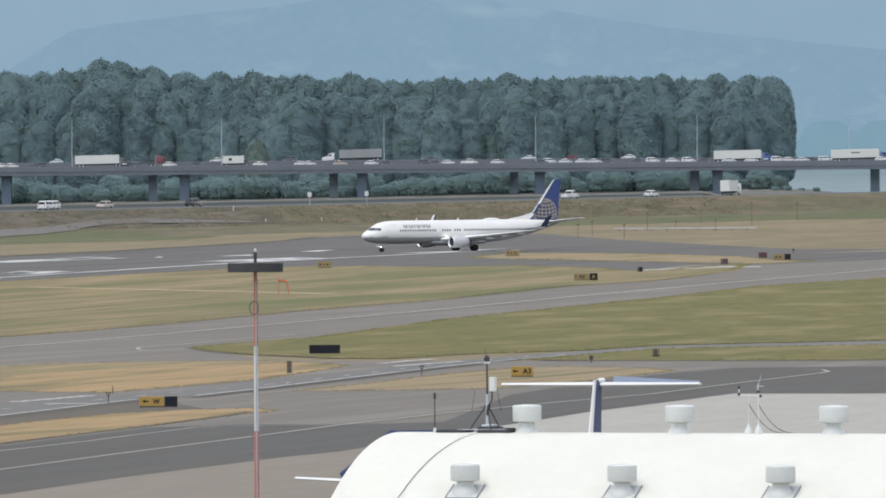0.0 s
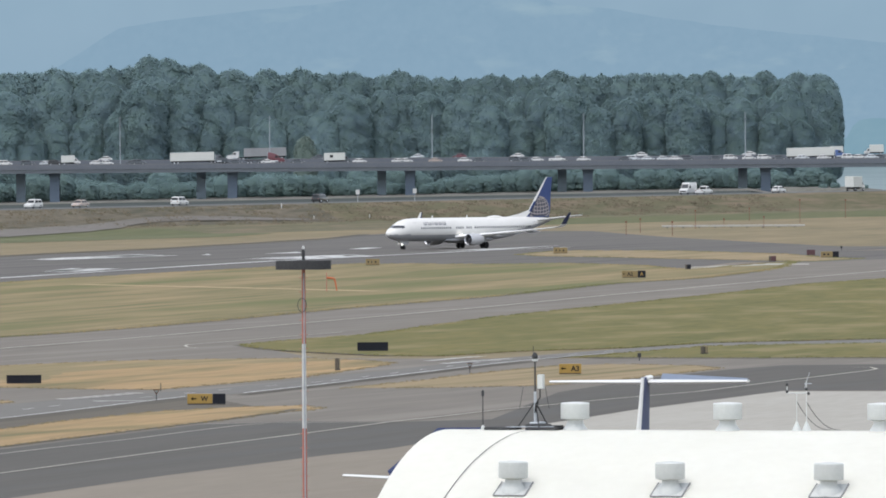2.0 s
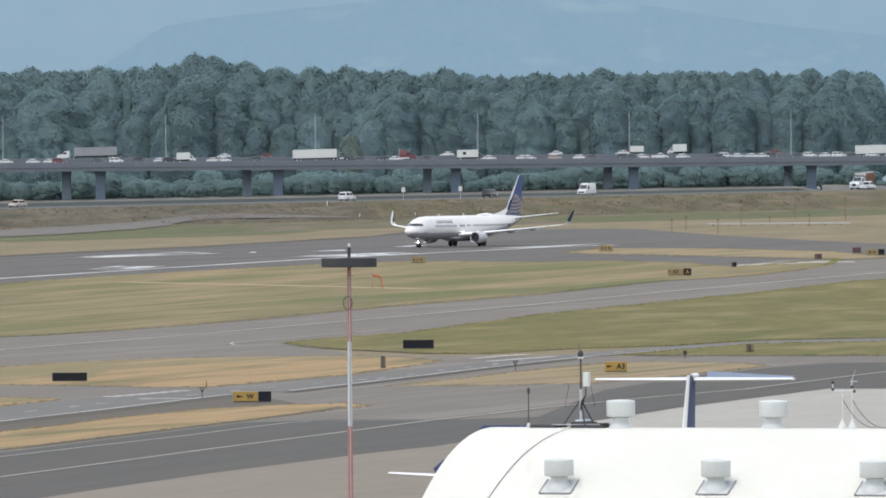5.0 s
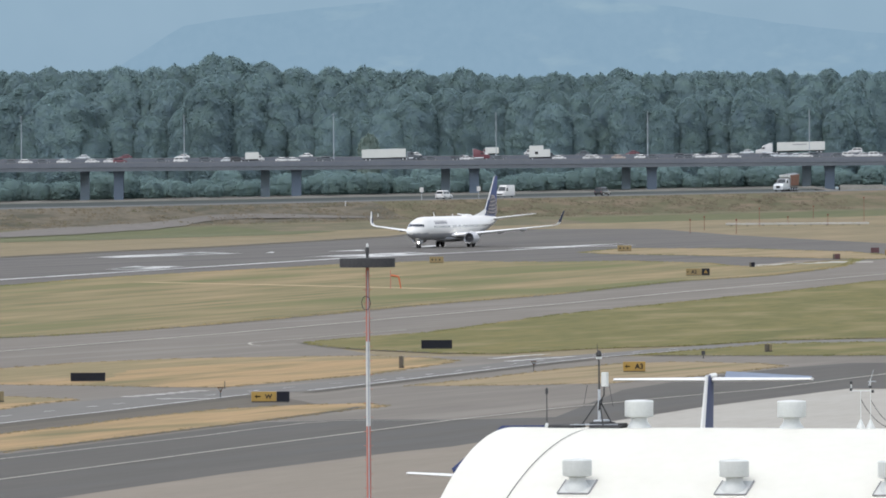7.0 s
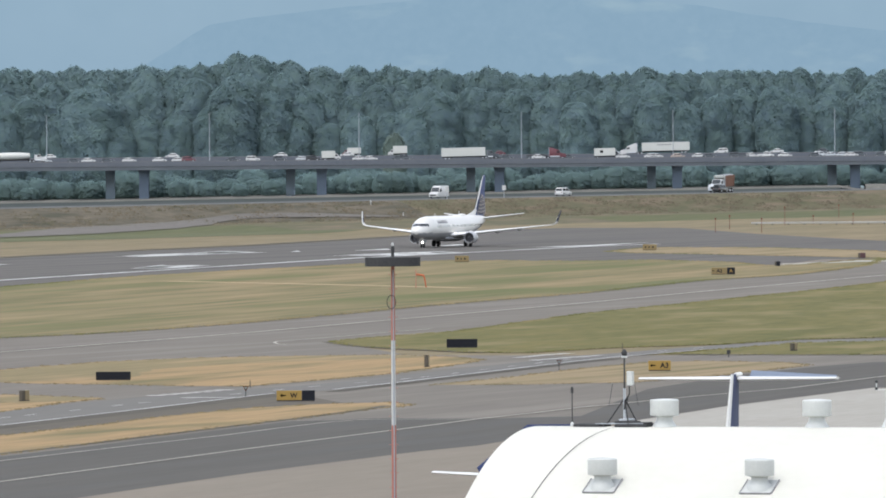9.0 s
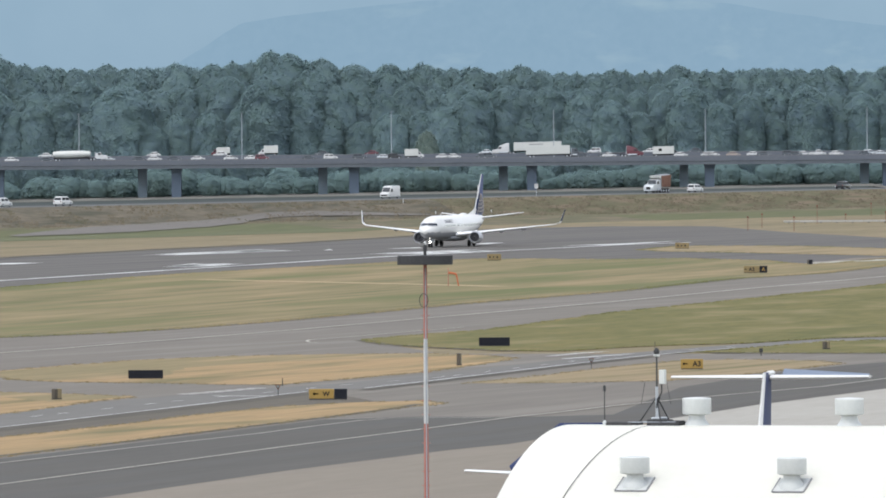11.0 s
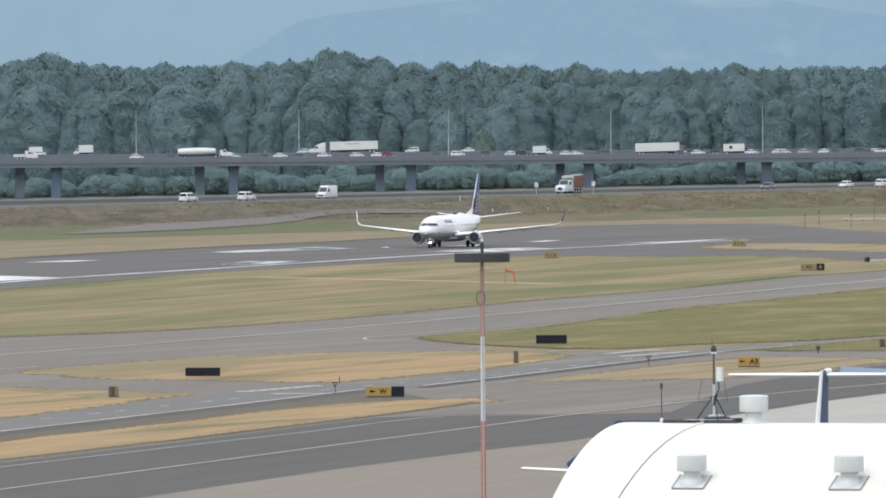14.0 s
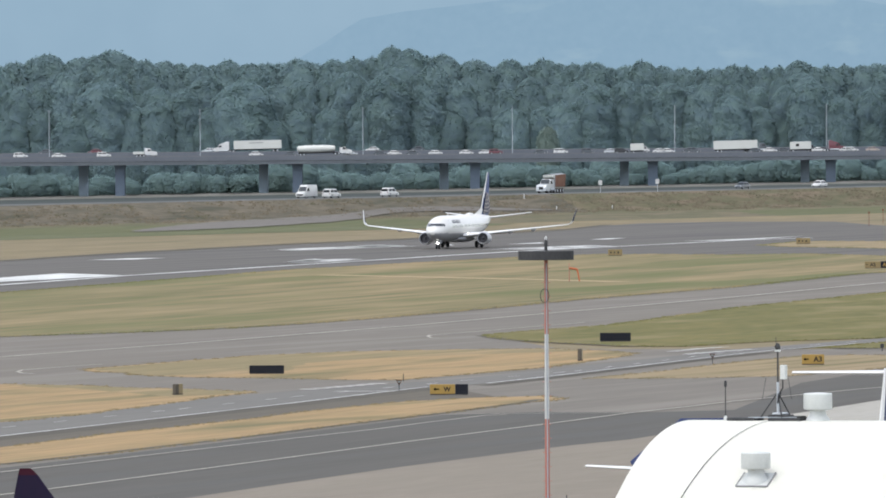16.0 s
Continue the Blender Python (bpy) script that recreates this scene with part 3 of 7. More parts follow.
for k, n in zip(rnd.uniform(-620, 330, 9000), rnd.uniform(3.5, 14.0, 9000)):
    z = float(np.interp(n, [3, 4, 6, 8, 10, 12.5, 17], [5.85, 5.5, 4.7, 3.7, 2.6, 1.7, 1.2])) * levee_top(k) / 5.97
    if noise.noise(Vector((k * 0.09, n * 0.35, 8))) > -0.12:
        weeds.append((*levee_at(k, n), z - 0.05))
tufts("weeds", weeds, 0.45, 0.42, BLADE_WEED, "rough brown and olive weeds on the bank", 5, 9)
bm = bmesh.new()
rows = []
for i in range(56):
    k = -140 + 4.0 * i
    f = levee_top(k) / 5.97
    zc = float(np.interp(k, [-140, -110, -72, -54, -30, -14, -4, 6, 22, 42, 60, 82], [0.2, 0.6, 1.1, 1.3, 1.7, 2.15, 2.7, 3.05, 3.15, 2.9, 2.5, 2.1]))
    half = (0.52 + 0.08 * noise.noise(Vector((k * 0.08, 3, 0)))) * max(0.05, min(1.0, (84.0 - k) / 50.0, (k + 150) / 60.0))
    row = []
    for z in (zc + half, zc - half):
        n = float(np.interp(-z, [-5.85, -5.5, -4.7, -3.7, -2.6, -1.7, -1.2, -0.5, 0.0, 1.0], [3, 4, 6, 8, 10, 12.5, 17, 24, 30, 42]))
        row.append((*levee_at(k, n + 0.2), max(0.05, z * f + 0.1)))
    rows.append(row)
loft(bm, rows, close=False, caps=False)
tagged(part("bank_path", bm, mat("pale gravel", (0.150, 0.138, 0.124), (0.112, 0.103, 0.092), 4, 0.95, grain=(1.0, 14), turn=(-25, -25))), "pale gravel track climbing along the bank", "track", kind="structure")
ROAD_DARK = mat("old dark road asphalt", (0.082, 0.084, 0.085), (0.104, 0.105, 0.105), 8, 0.9)
levee_strip("road", -2000, 1300, [(3, 5.85), (1.5, 5.97), (-7, 5.97)], ROAD_DARK, "grey road along the top of the bank")
levee_strip("river_bank", -2000, 1300, [(-7, 5.97), (-9, 5.85), (-26, -2.0), (-40, -4.0)], GRASS_BANK2, "grassy bank falling to the river")

# River, island with a sandy shore
bm = bmesh.new()
loft(bm, [[(-900, y, z), (-300, y, z), (0, y, z), (300, y, z), (900, y, z)] for y, z in ((1200, -6.2), (3450, -6.0), (3600, -4.0), (3900, -1.6), (4300, 0.9), (4700, 3.2), (4890, 4.2))], close=False, caps=False)
tagged(part("water", bm, WATER), "pale calm river water under the bridge", "river", kind="structure")
ISLAND_END = 120.0


def island_z(x):
    """The island lies lower upstream."""
    return max(-4.4, min(0.2, 0.0128 * (x - 60.0)))


FLAT = mat("low dark meadow", (0.036, 0.045, 0.043), (0.054, 0.060, 0.054), 30, 0.95, bump=0.1, fine=5)
bm = bmesh.new()
rows = []
for i in range(61):
    x = -760 + (ISLAND_END + 10 + 760) * i / 60
    e = 6 * noise.noise(Vector((x * 0.03, 0, 0)))
    p = 1.0 if i < 57 else (60 - i) / 3.0
    z = island_z(x)
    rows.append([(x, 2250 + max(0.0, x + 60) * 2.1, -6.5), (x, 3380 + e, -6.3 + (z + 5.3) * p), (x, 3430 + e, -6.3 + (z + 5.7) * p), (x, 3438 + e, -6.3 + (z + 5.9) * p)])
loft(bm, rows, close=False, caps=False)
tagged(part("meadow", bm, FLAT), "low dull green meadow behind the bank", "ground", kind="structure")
bm = bmesh.new()
rows = []
for i in range(181):
    x = -760 + (ISLAND_END + 12 + 760) * i / 180
    e = 6 * noise.noise(Vector((x * 0.03, 0, 0)))
    p = 1.0 if i < 171 else (180 - i) / 9.0
    z = island_z(x)
    rows.append([(x, 3438 + e, -6.3 + (z + 5.9) * p), (x, 3446 + e, -6.3 + (z + 6.55 + 0.3 * noise.noise(Vector((x * 0.11, 5, 0)))) * p), (x, 3456 + e, -6.3 + (z + 6.4) * p), (x, 3800, -6.3 + (z + 6.3) * p), (x, 3830, -7)])
loft(bm, rows, close=False, caps=False)
tagged(part("island", bm, SAND), "low wooded river island with a sandy shore", "island", kind="structure")

bm = bmesh.new()
rows = []
for i in range(13):
    x = 96 + 36.0 * i / 12
    h = 1.0 + 0.35 * noise.noise(Vector((x * 0.3, 1, 0))) - max(0.0, x - 122) * 0.1
    rows.append([(x, 3424, -6.5), (x, 3430, h - 0.7), (x, 3438, h), (x, 3447, h - 0.2), (x, 3456, -6.5)])
loft(bm, rows, close=False, caps=False)
tagged(smooth(part("sandbar", bm, SAND), 60), "low sandy point running into the river", "sandbar", kind="structure")

# Motorway bridge: two parallel decks on piers
BR_Y, GRADE, NEAR_Z, FAR_Z = 3460.0, 0.001, 10.1, 11.4


def bridge_deck(y0, y1, top, depth, name, label):
    e = new(name)
    e.location = (0, y0, 0)
    w = y1 - y0
    bm = bmesh.new()
    loft(bm, [[(x, y, z + GRADE * x) for y, z in ((0, top - 1.5), (0, top), (w, top), (w, top - 1.5))] for x in range(-700, 701, 100)])
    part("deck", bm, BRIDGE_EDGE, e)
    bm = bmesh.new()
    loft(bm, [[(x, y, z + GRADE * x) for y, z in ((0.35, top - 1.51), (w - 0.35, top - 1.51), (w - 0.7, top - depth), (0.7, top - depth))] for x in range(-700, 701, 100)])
    part("girder", bm, BRIDGE_DECK, e, "girder with blue haze in its grey")
    bm = bmesh.new()
    loft(bm, [[(x, y, z + GRADE * x) for y, z in ((0.4, top - 0.1), (0.4, top + 0.004), (w - 0.4, top + 0.004), (w - 0.4, top - 0.1))] for x in range(-700, 701, 100)])
    part("road_surface", bm, BRIDGE_ROAD, e)
    for y in (0.0, w - 0.35):
        bm = bmesh.new()
        loft(bm, [[(x, y + dy, top + dz + GRADE * x) for dy, dz in ((0.0, 0), (0.03, 0.25), (0.25, 0.25), (0.33, 0))] for x in (-700, 700)])
        part("parapet", bm, BARRIER, e)
    tagged(e, label, "bridge", "motorway bridges", "structure")
    return e


near_bridge = bridge_deck(BR_Y, BR_Y + 17, NEAR_Z, 2.75, "motorway_bridge", "long grey concrete motorway bridge on piers over a river")
far_bridge = bridge_deck(BR_Y + 26, BR_Y + 43, FAR_Z, 2.75, "motorway_bridge", "long grey concrete motorway bridge beside its twin")


def pier(parent, x, y, top, half, material):
    bm = bmesh.new()
    rings = []
    for f, w in ((0.0, half), (0.8, half), (0.9, half * 1.02), (0.95, half * 1.08), (1.0, half * 1.22)):
        z = -8 + (top + GRADE * x + 8) * f
        d = 2.4
        rings.append([(x - w, y - d, z), (x + w, y - d, z), (x + w, y + d, z), (x - w, y + d, z)])
    loft(bm, rings)
    part("pier", bm, material, parent)


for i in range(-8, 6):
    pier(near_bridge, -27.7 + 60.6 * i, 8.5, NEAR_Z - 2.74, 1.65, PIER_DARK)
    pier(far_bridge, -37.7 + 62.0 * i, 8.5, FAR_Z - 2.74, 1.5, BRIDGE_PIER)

LAMP_POST = mat("grey lamp post", (0.29, 0.32, 0.34), (0.25, 0.27, 0.29), 2, 0.6)


def street_lamp():
    e = new("street_lamp")
    bm = bmesh.new()
    tube(bm, (0, 0, 0), (0, 0, 16.3), 0.16, 0.10, 8)
    part("post", bm, LAMP_POST, e)
    bm = bmesh.new()
    tube(bm, (0, -2.2, 16.45), (0, 2.2, 16.45), 0.08, 0.08, 6)
    part("arm", bm, LAMP_POST, e)
    for s in (-1, 1):
        bm = bmesh.new()
        box(bm, -0.2, 0.2, s * 2.3 - 0.4, s * 2.3 + 0.4, 16.3, 16.5, 0.04)
        part("lamp_head", bm, LAMP_POST, e)
    return tagged(e, "tall thin grey double-headed street lamp on the bridge", "street lamp", "street lamps on the bridge")


lamp0 = street_lamp()
lamp0.matrix_basis = pose(-127.0, BR_Y + 21.5, 9.75 - 127.0 * GRADE)
for x in (-75.8, -20.2, 31.7, 87.0, 139.0, 194.5, -182.8, -234.6, -290.0):
    copy_thing(lamp0, pose(x, BR_Y + 21.5, 9.75 + GRADE * x))
bm = bmesh.new()
loft(bm, [[(x, BR_Y + y, z + GRADE * x) for y, z in ((17.3, 8.6), (17.3, 9.75), (25.7, 9.75), (25.7, 8.6))] for x in (-700, 700)])
tagged(part("median_deck", bm, BRIDGE_EDGE), "grey concrete median between two bridge decks", "bridge", kind="structure")

# Trees: tall cottonwoods on the island
BARK = mat("grey bark", (0.10, 0.085, 0.07), (0.14, 0.12, 0.1), 1.0, 0.95)
# Distance haze is put into both leaf colours as extra blue and paleness.
LEAF = leaf_mat("haze-blue cottonwood leaves", (0.178, 0.252, 0.288), (0.204, 0.290, 0.276), 9.0, 2.0, 0.05)
LEAF_LOW = leaf_mat("haze-blue willow scrub leaves", (0.188, 0.268, 0.278), (0.208, 0.296, 0.276), 5.0, 1.4, 0.05)


def tree(height, width, seed, lobes=26, leaf=LEAF, base=0.03, name="cottonwood_tree", label="tall dark green cottonwood with a rounded leafy crown", cards=15000, leaf_size=0.27, relief=1.0):
    rng = random.Random(seed)
    e = new(name)
    bm = bmesh.new()
    pts = [(0, 0, -1.0), (rng.uniform(-.3, .3), rng.uniform(-.3, .3), height * 0.3), (rng.uniform(-.8, .8), rng.uniform(-.8, .8), height * 0.62), (rng.uniform(-1, 1), 0, height * 0.85)]
    rad = [height * 0.018, height * 0.014, height * 0.008, height * 0.003]
    for a, b, r0, r1 in zip(pts, pts[1:], rad, rad[1:]):
        tube(bm, a, b, r0, r1, 7)
    tips = []
    for i in range(lobes):
        f = base + (1 - base) * (i + 0.5) / lobes
        prof = (1 - min(1.0, abs(2 * f - 1.02)) ** 3.2) ** 0.36
        ang = i * 2.4 + rng.uniform(-.4, .4)
        r = width * 0.5 * prof * rng.uniform(0.45, 0.95)
        c = (math.cos(ang) * r, math.sin(ang) * r, height * (f * 0.94 + 0.02))
        tips.append((c, width * rng.uniform(0.17, 0.28)))
        if i % 2 == 0:
            tube(bm, (0, 0, max(1.0, c[2] - r * 0.9)), c, height * 0.004, height * 0.0015, 5)
    part("trunk", bm, BARK, e)
    bm = bmesh.new()
    seed_v = Vector((seed * 3.7, seed * 1.3, 0))

    def hull(d):
        """Lumpy crown surface in a direction from its middle."""
        z = d.z
        env = (1 - min(1.0, z) ** 3.0) ** 0.55 if z > 0 else (1 - min(1.0, -z) ** 9.0) ** 0.4
        flat = Vector((d.x, d.y, 0))
        flat = flat.normalized() if flat.length > 1e-6 else flat
        q = Vector((flat.x * 1.7, flat.y * 1.7, z * 2.6)) + seed_v
        k = 0.94 + relief * (0.09 * noise.noise(q) + 0.04 * noise.noise(q * 2.2) + 0.012 * noise.noise(q * 4.7))
        r = width * 0.5 * env * k
        top = height * (base + (0.985 - base) * (z * 0.5 + 0.5)) + (k - 0.94) * width * 0.28 * max(0.0, z)
        return Vector((flat.x * r, flat.y * r, top))

    for v in bmesh.ops.create_icosphere(bm, subdivisions=3, radius=1.0)["verts"]:
        p = hull(v.co.normalized())
        v.co = Vector((p.x, p.y, p.z)) - Vector((p.x, p.y, 0)).normalized() * 0.35 - Vector((0, 0, 0.3))
    bm.verts.ensure_lookup_table()
    verts = [tuple(v.co) for v in bm.verts]
    faces = [tuple(v.index for v in f.verts) for f in bm.faces]
    normals = [tuple((v.normal + Vector((0, 0, 0.5))).normalized()) for v in bm.verts]
    bm.free()
    tuft_at = [(rng.uniform(-0.7, 0.98), rng.uniform(0, 6.2832), rng.uniform(0.1, 0.35)) for _ in range(60)]
    for i in range(cards):
        z = rng.uniform(-0.98, 0.995)
        an = rng.uniform(0, 6.2832)
        push = 0.0
        if i % 3 == 0:
            tz, ta, push = tuft_at[(i // 3) % 60]
            z = max(-0.98, min(0.995, tz + rng.gauss(0, 0.045)))
            an = ta + rng.gauss(0, 0.16)
            push *= 1.0 + 3.5 * max(0.0, z - 0.45)
        rr = math.sqrt(1 - z * z)
        d = Vector((rr * math.cos(an), rr * math.sin(an), z))
        out = Vector((d.x, d.y, 0.2 + 0.9 * z)).normalized()
        c = hull(d) + out * (push * rng.random() - 0.2 * rng.random())
        nrm = (out + Vector((rng.gauss(0, 0.5), rng.gauss(0, 0.5), rng.gauss(0, 0.5)))).normalized()
        u = nrm.orthogonal().normalized()
        w = nrm.cross(u)
        turn, size = rng.uniform(0, 6.2832), leaf_size * rng.uniform(0.7, 1.4)
        for j in range(3):
            q = c + (u * math.cos(turn + 2.0944 * j) + w * math.sin(turn + 2.0944 * j)) * size
            verts.append(tuple(q))
        n0 = len(verts) - 3
        faces.append((n0, n0 + 1, n0 + 2))
        shade = (0.35 * out + Vector((0, 0, 1)) + 0.1 * nrm).normalized()
        normals.extend([tuple(shade)] * 3)
    me = bpy.data.meshes.new("crown")
    me.from_pydata(verts, [], faces)
    me.materials.append(leaf)
    for p in me.polygons:
        p.use_smooth = True
    me.normals_split_custom_set_from_vertices(normals)
    new("crown", me).parent = e
    return tagged(e, label, "tree", "trees on the island")


rng = random.Random(11)
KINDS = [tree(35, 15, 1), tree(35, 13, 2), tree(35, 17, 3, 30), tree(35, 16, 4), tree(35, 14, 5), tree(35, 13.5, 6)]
HOLD = [0]


def put_tree(k, x, y, s, sx=1.0):
    m = pose(x, y, island_z(x) - 0.1, 0, 0, rng.uniform(0, 360))
    if HOLD[0] < len(KINDS):
        ob = KINDS[HOLD[0]]
        HOLD[0] += 1
        ob.matrix_basis = m
    else:
        ob = copy_thing(k, m)
    ob.scale = (s * sx, s * sx, s)


def crown_height(x):
    """Height of the wood's outline along the shore."""
    h = 41.2 - island_z(x) + 1.6 * noise.noise(Vector((x * 0.03, 4, 0))) + 1.2 * noise.noise(Vector((x * 0.11, 9, 0)))
    h += 4.4 * math.exp(-((x + 122) / 8.5) ** 2) + 2.4 * math.exp(-((x + 107) / 6) ** 2) + 3.0 * math.exp(-((x + 250) / 7) ** 2) + 2.0 * math.exp(-((x + 222) / 14) ** 2)
    h += 1.2 * math.exp(-((x + 100) / 60) ** 2) - 0.0142 * x + 1.3 * max(0.0, min(1.0, x / 60.0))
    return h


x = -420.0
while x < ISLAND_END - 3:
    k = rng.choice(KINDS)
    put_tree(k, x, 3634 + rng.uniform(-4, 4), crown_height(x) * rng.uniform(0.965, 1.02) / 35.0, rng.uniform(0.85, 1.1))
    x += rng.uniform(4.6, 7.4)
x = -420.0
while x < ISLAND_END - 6:
    k = rng.choice(KINDS)
    put_tree(k, x, 3622 + rng.uniform(-4, 4), crown_height(x) * rng.uniform(0.78, 0.95) / 35.0, rng.uniform(0.9, 1.15))
    x += rng.uniform(6.5, 10.5)
x = -420.0
while x < ISLAND_END - 5:
    k = rng.choice(KINDS)
    put_tree(k, x, 3611 + rng.uniform(-4, 4), crown_height(x) * rng.uniform(0.52, 0.85) / 35.0, rng.uniform(1.1, 1.4))
    x += rng.uniform(7.5, 12.5)

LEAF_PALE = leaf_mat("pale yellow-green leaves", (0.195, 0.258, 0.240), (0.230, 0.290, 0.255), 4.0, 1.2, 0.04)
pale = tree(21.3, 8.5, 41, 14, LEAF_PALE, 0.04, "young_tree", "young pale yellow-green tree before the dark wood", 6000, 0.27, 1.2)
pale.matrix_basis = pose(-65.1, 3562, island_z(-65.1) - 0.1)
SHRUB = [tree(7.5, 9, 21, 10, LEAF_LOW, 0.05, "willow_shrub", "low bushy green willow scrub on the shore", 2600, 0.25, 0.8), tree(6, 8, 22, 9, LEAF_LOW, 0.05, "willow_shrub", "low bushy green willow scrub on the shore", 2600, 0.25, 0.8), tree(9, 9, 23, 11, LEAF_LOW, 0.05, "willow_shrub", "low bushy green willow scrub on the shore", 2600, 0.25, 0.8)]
for i, s in enumerate(SHRUB):
    s["group"] = "shrubs on the shore"
    s.matrix_basis = pose(-60 + 50 * i, 3530, island_z(-60 + 50 * i) - 0.4)
x = -420.0
while x < ISLAND_END - 4:
    ob = copy_thing(rng.choice(SHRUB), pose(x, rng.uniform(3520, 3552), island_z(x) - 0.4, 0, 0, rng.uniform(0, 360)))
    f = rng.uniform(0.6, 1.15)
    ob.scale = (f * 1.15, f * 1.15, f)
    x += rng.uniform(2.2, 4.2)

for x, s in ((112, 0.28), (116, 0.34), (121, 0.2), (126, 0.22)):
    ob = copy_thing(SHRUB[1], pose(x, 3434, 0.3, 0, 0, x * 40))
    ob.scale = (s * 1.5, s, s)

# Distance: far wooded shore and hazy hills


def ridge(name, y, x0, x1, step, height, material, label, fine=1.0, seed=0):
    bm = bmesh.new()
    rows = []
    n = int((x1 - x0) / step)
    for i in range(n + 1):
        x = x0 + (x1 - x0) * i / n
        z = height(x) + fine * noise.fractal(Vector((x * 0.04, seed, 0)), 1.0, 2.0, 5)
        rows.append([(x, y - 30, -6), (x, y - 20, z * 0.45), (x, y - 8, z * 0.8), (x, y, z), (x, y + 40, -6)])
    loft(bm, rows, close=False, caps=False)
    return tagged(smooth(part(name, bm, material), 80), label, "backdrop", kind="structure")


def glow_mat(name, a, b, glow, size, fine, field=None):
    """A plain backdrop that glows, with haze put into its pale colour; field: pale clearings."""
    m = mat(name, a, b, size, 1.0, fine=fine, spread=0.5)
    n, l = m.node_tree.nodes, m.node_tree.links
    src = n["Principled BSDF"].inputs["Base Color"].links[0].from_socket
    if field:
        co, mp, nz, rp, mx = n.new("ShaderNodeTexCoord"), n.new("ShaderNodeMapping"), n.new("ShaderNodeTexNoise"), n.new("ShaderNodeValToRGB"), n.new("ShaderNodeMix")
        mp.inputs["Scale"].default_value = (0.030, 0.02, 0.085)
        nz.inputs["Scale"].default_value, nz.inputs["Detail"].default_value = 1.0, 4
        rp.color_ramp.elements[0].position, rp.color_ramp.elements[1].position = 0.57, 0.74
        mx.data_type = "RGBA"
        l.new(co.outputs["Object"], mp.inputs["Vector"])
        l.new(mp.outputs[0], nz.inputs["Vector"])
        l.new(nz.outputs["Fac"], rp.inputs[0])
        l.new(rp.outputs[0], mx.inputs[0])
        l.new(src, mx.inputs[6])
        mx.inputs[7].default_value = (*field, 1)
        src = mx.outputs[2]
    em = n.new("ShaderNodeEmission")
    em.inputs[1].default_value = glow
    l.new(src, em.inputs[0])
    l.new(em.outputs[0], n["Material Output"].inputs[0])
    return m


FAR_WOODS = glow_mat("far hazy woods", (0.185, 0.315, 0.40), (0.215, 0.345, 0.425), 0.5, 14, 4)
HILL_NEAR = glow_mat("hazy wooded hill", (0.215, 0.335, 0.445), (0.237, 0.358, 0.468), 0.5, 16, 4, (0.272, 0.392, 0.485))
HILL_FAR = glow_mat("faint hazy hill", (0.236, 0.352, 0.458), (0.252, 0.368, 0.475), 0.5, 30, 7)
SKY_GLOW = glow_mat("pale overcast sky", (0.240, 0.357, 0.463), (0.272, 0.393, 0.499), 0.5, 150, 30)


def bumpf(x, c, w, h):
    return h * math.exp(-abs((x - c) / w) ** 2.4)


SHORE = ((164, 16.2), (167, 22.0), (171, 25.6), (184, 25.2), (190, 19.7), (193, 20.7), (196, 25.2), (205, 25.9), (224, 23.7))
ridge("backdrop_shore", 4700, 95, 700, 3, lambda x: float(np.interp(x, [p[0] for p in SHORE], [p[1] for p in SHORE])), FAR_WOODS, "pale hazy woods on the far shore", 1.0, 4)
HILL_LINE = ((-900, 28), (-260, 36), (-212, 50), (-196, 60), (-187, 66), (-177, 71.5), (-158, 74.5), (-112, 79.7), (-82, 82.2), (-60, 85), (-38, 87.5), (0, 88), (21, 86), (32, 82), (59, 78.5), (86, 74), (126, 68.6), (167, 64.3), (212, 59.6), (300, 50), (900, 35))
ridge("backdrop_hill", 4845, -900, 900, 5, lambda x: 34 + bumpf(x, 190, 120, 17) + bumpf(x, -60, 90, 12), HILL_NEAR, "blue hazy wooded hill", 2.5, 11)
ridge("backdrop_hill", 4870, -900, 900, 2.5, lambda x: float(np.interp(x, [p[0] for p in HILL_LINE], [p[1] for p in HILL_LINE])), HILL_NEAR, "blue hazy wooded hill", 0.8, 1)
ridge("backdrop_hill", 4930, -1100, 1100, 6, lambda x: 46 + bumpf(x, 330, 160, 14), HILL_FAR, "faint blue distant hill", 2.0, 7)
bm = bmesh.new()
loft(bm, [[(x, 4975, z) for x in (-420, -140, 140, 420)] for z in (-10, 90, 220)], close=False, caps=False)
tagged(part("backdrop_sky", bm, SKY_GLOW), "pale blue-grey overcast sky", "backdrop", kind="structure")

# Airliner, origin on the ground under its nose, x aft, y to starboard
AC_WHITE = mat("glossy white aircraft paint", (0.57, 0.56, 0.535), (0.53, 0.52, 0.495), 5, 0.4)
# Nacelle grey has the shading of the engine's side mixed into it.
AC_NAC = mat("side-shaded nacelle paint", (0.40, 0.40, 0.41), (0.35, 0.35, 0.36), 3, 0.45)
AC_GREY = mat("grey belly paint", (0.26, 0.265, 0.275), (0.235, 0.24, 0.25), 4, 0.4)
AC_NAVY = mat("navy blue tail paint", (0.013, 0.034, 0.125), (0.016, 0.04, 0.14), 3, 0.6)
AC_GOLD = mat("tan tail lines", (0.36, 0.32, 0.30), (0.30, 0.26, 0.24), 2, 0.5)
AC_GLASS = mat("dark cabin glass", (0.03, 0.035, 0.045), (0.04, 0.045, 0.055), 1, 0.15)
AC_METAL = mat("bare metal", (0.55, 0.56, 0.58), (0.47, 0.48, 0.5), 1, 0.35, 0.9)
AC_WING = mat("light grey wing paint", (0.66, 0.66, 0.65), (0.60, 0.60, 0.59), 3, 0.4)
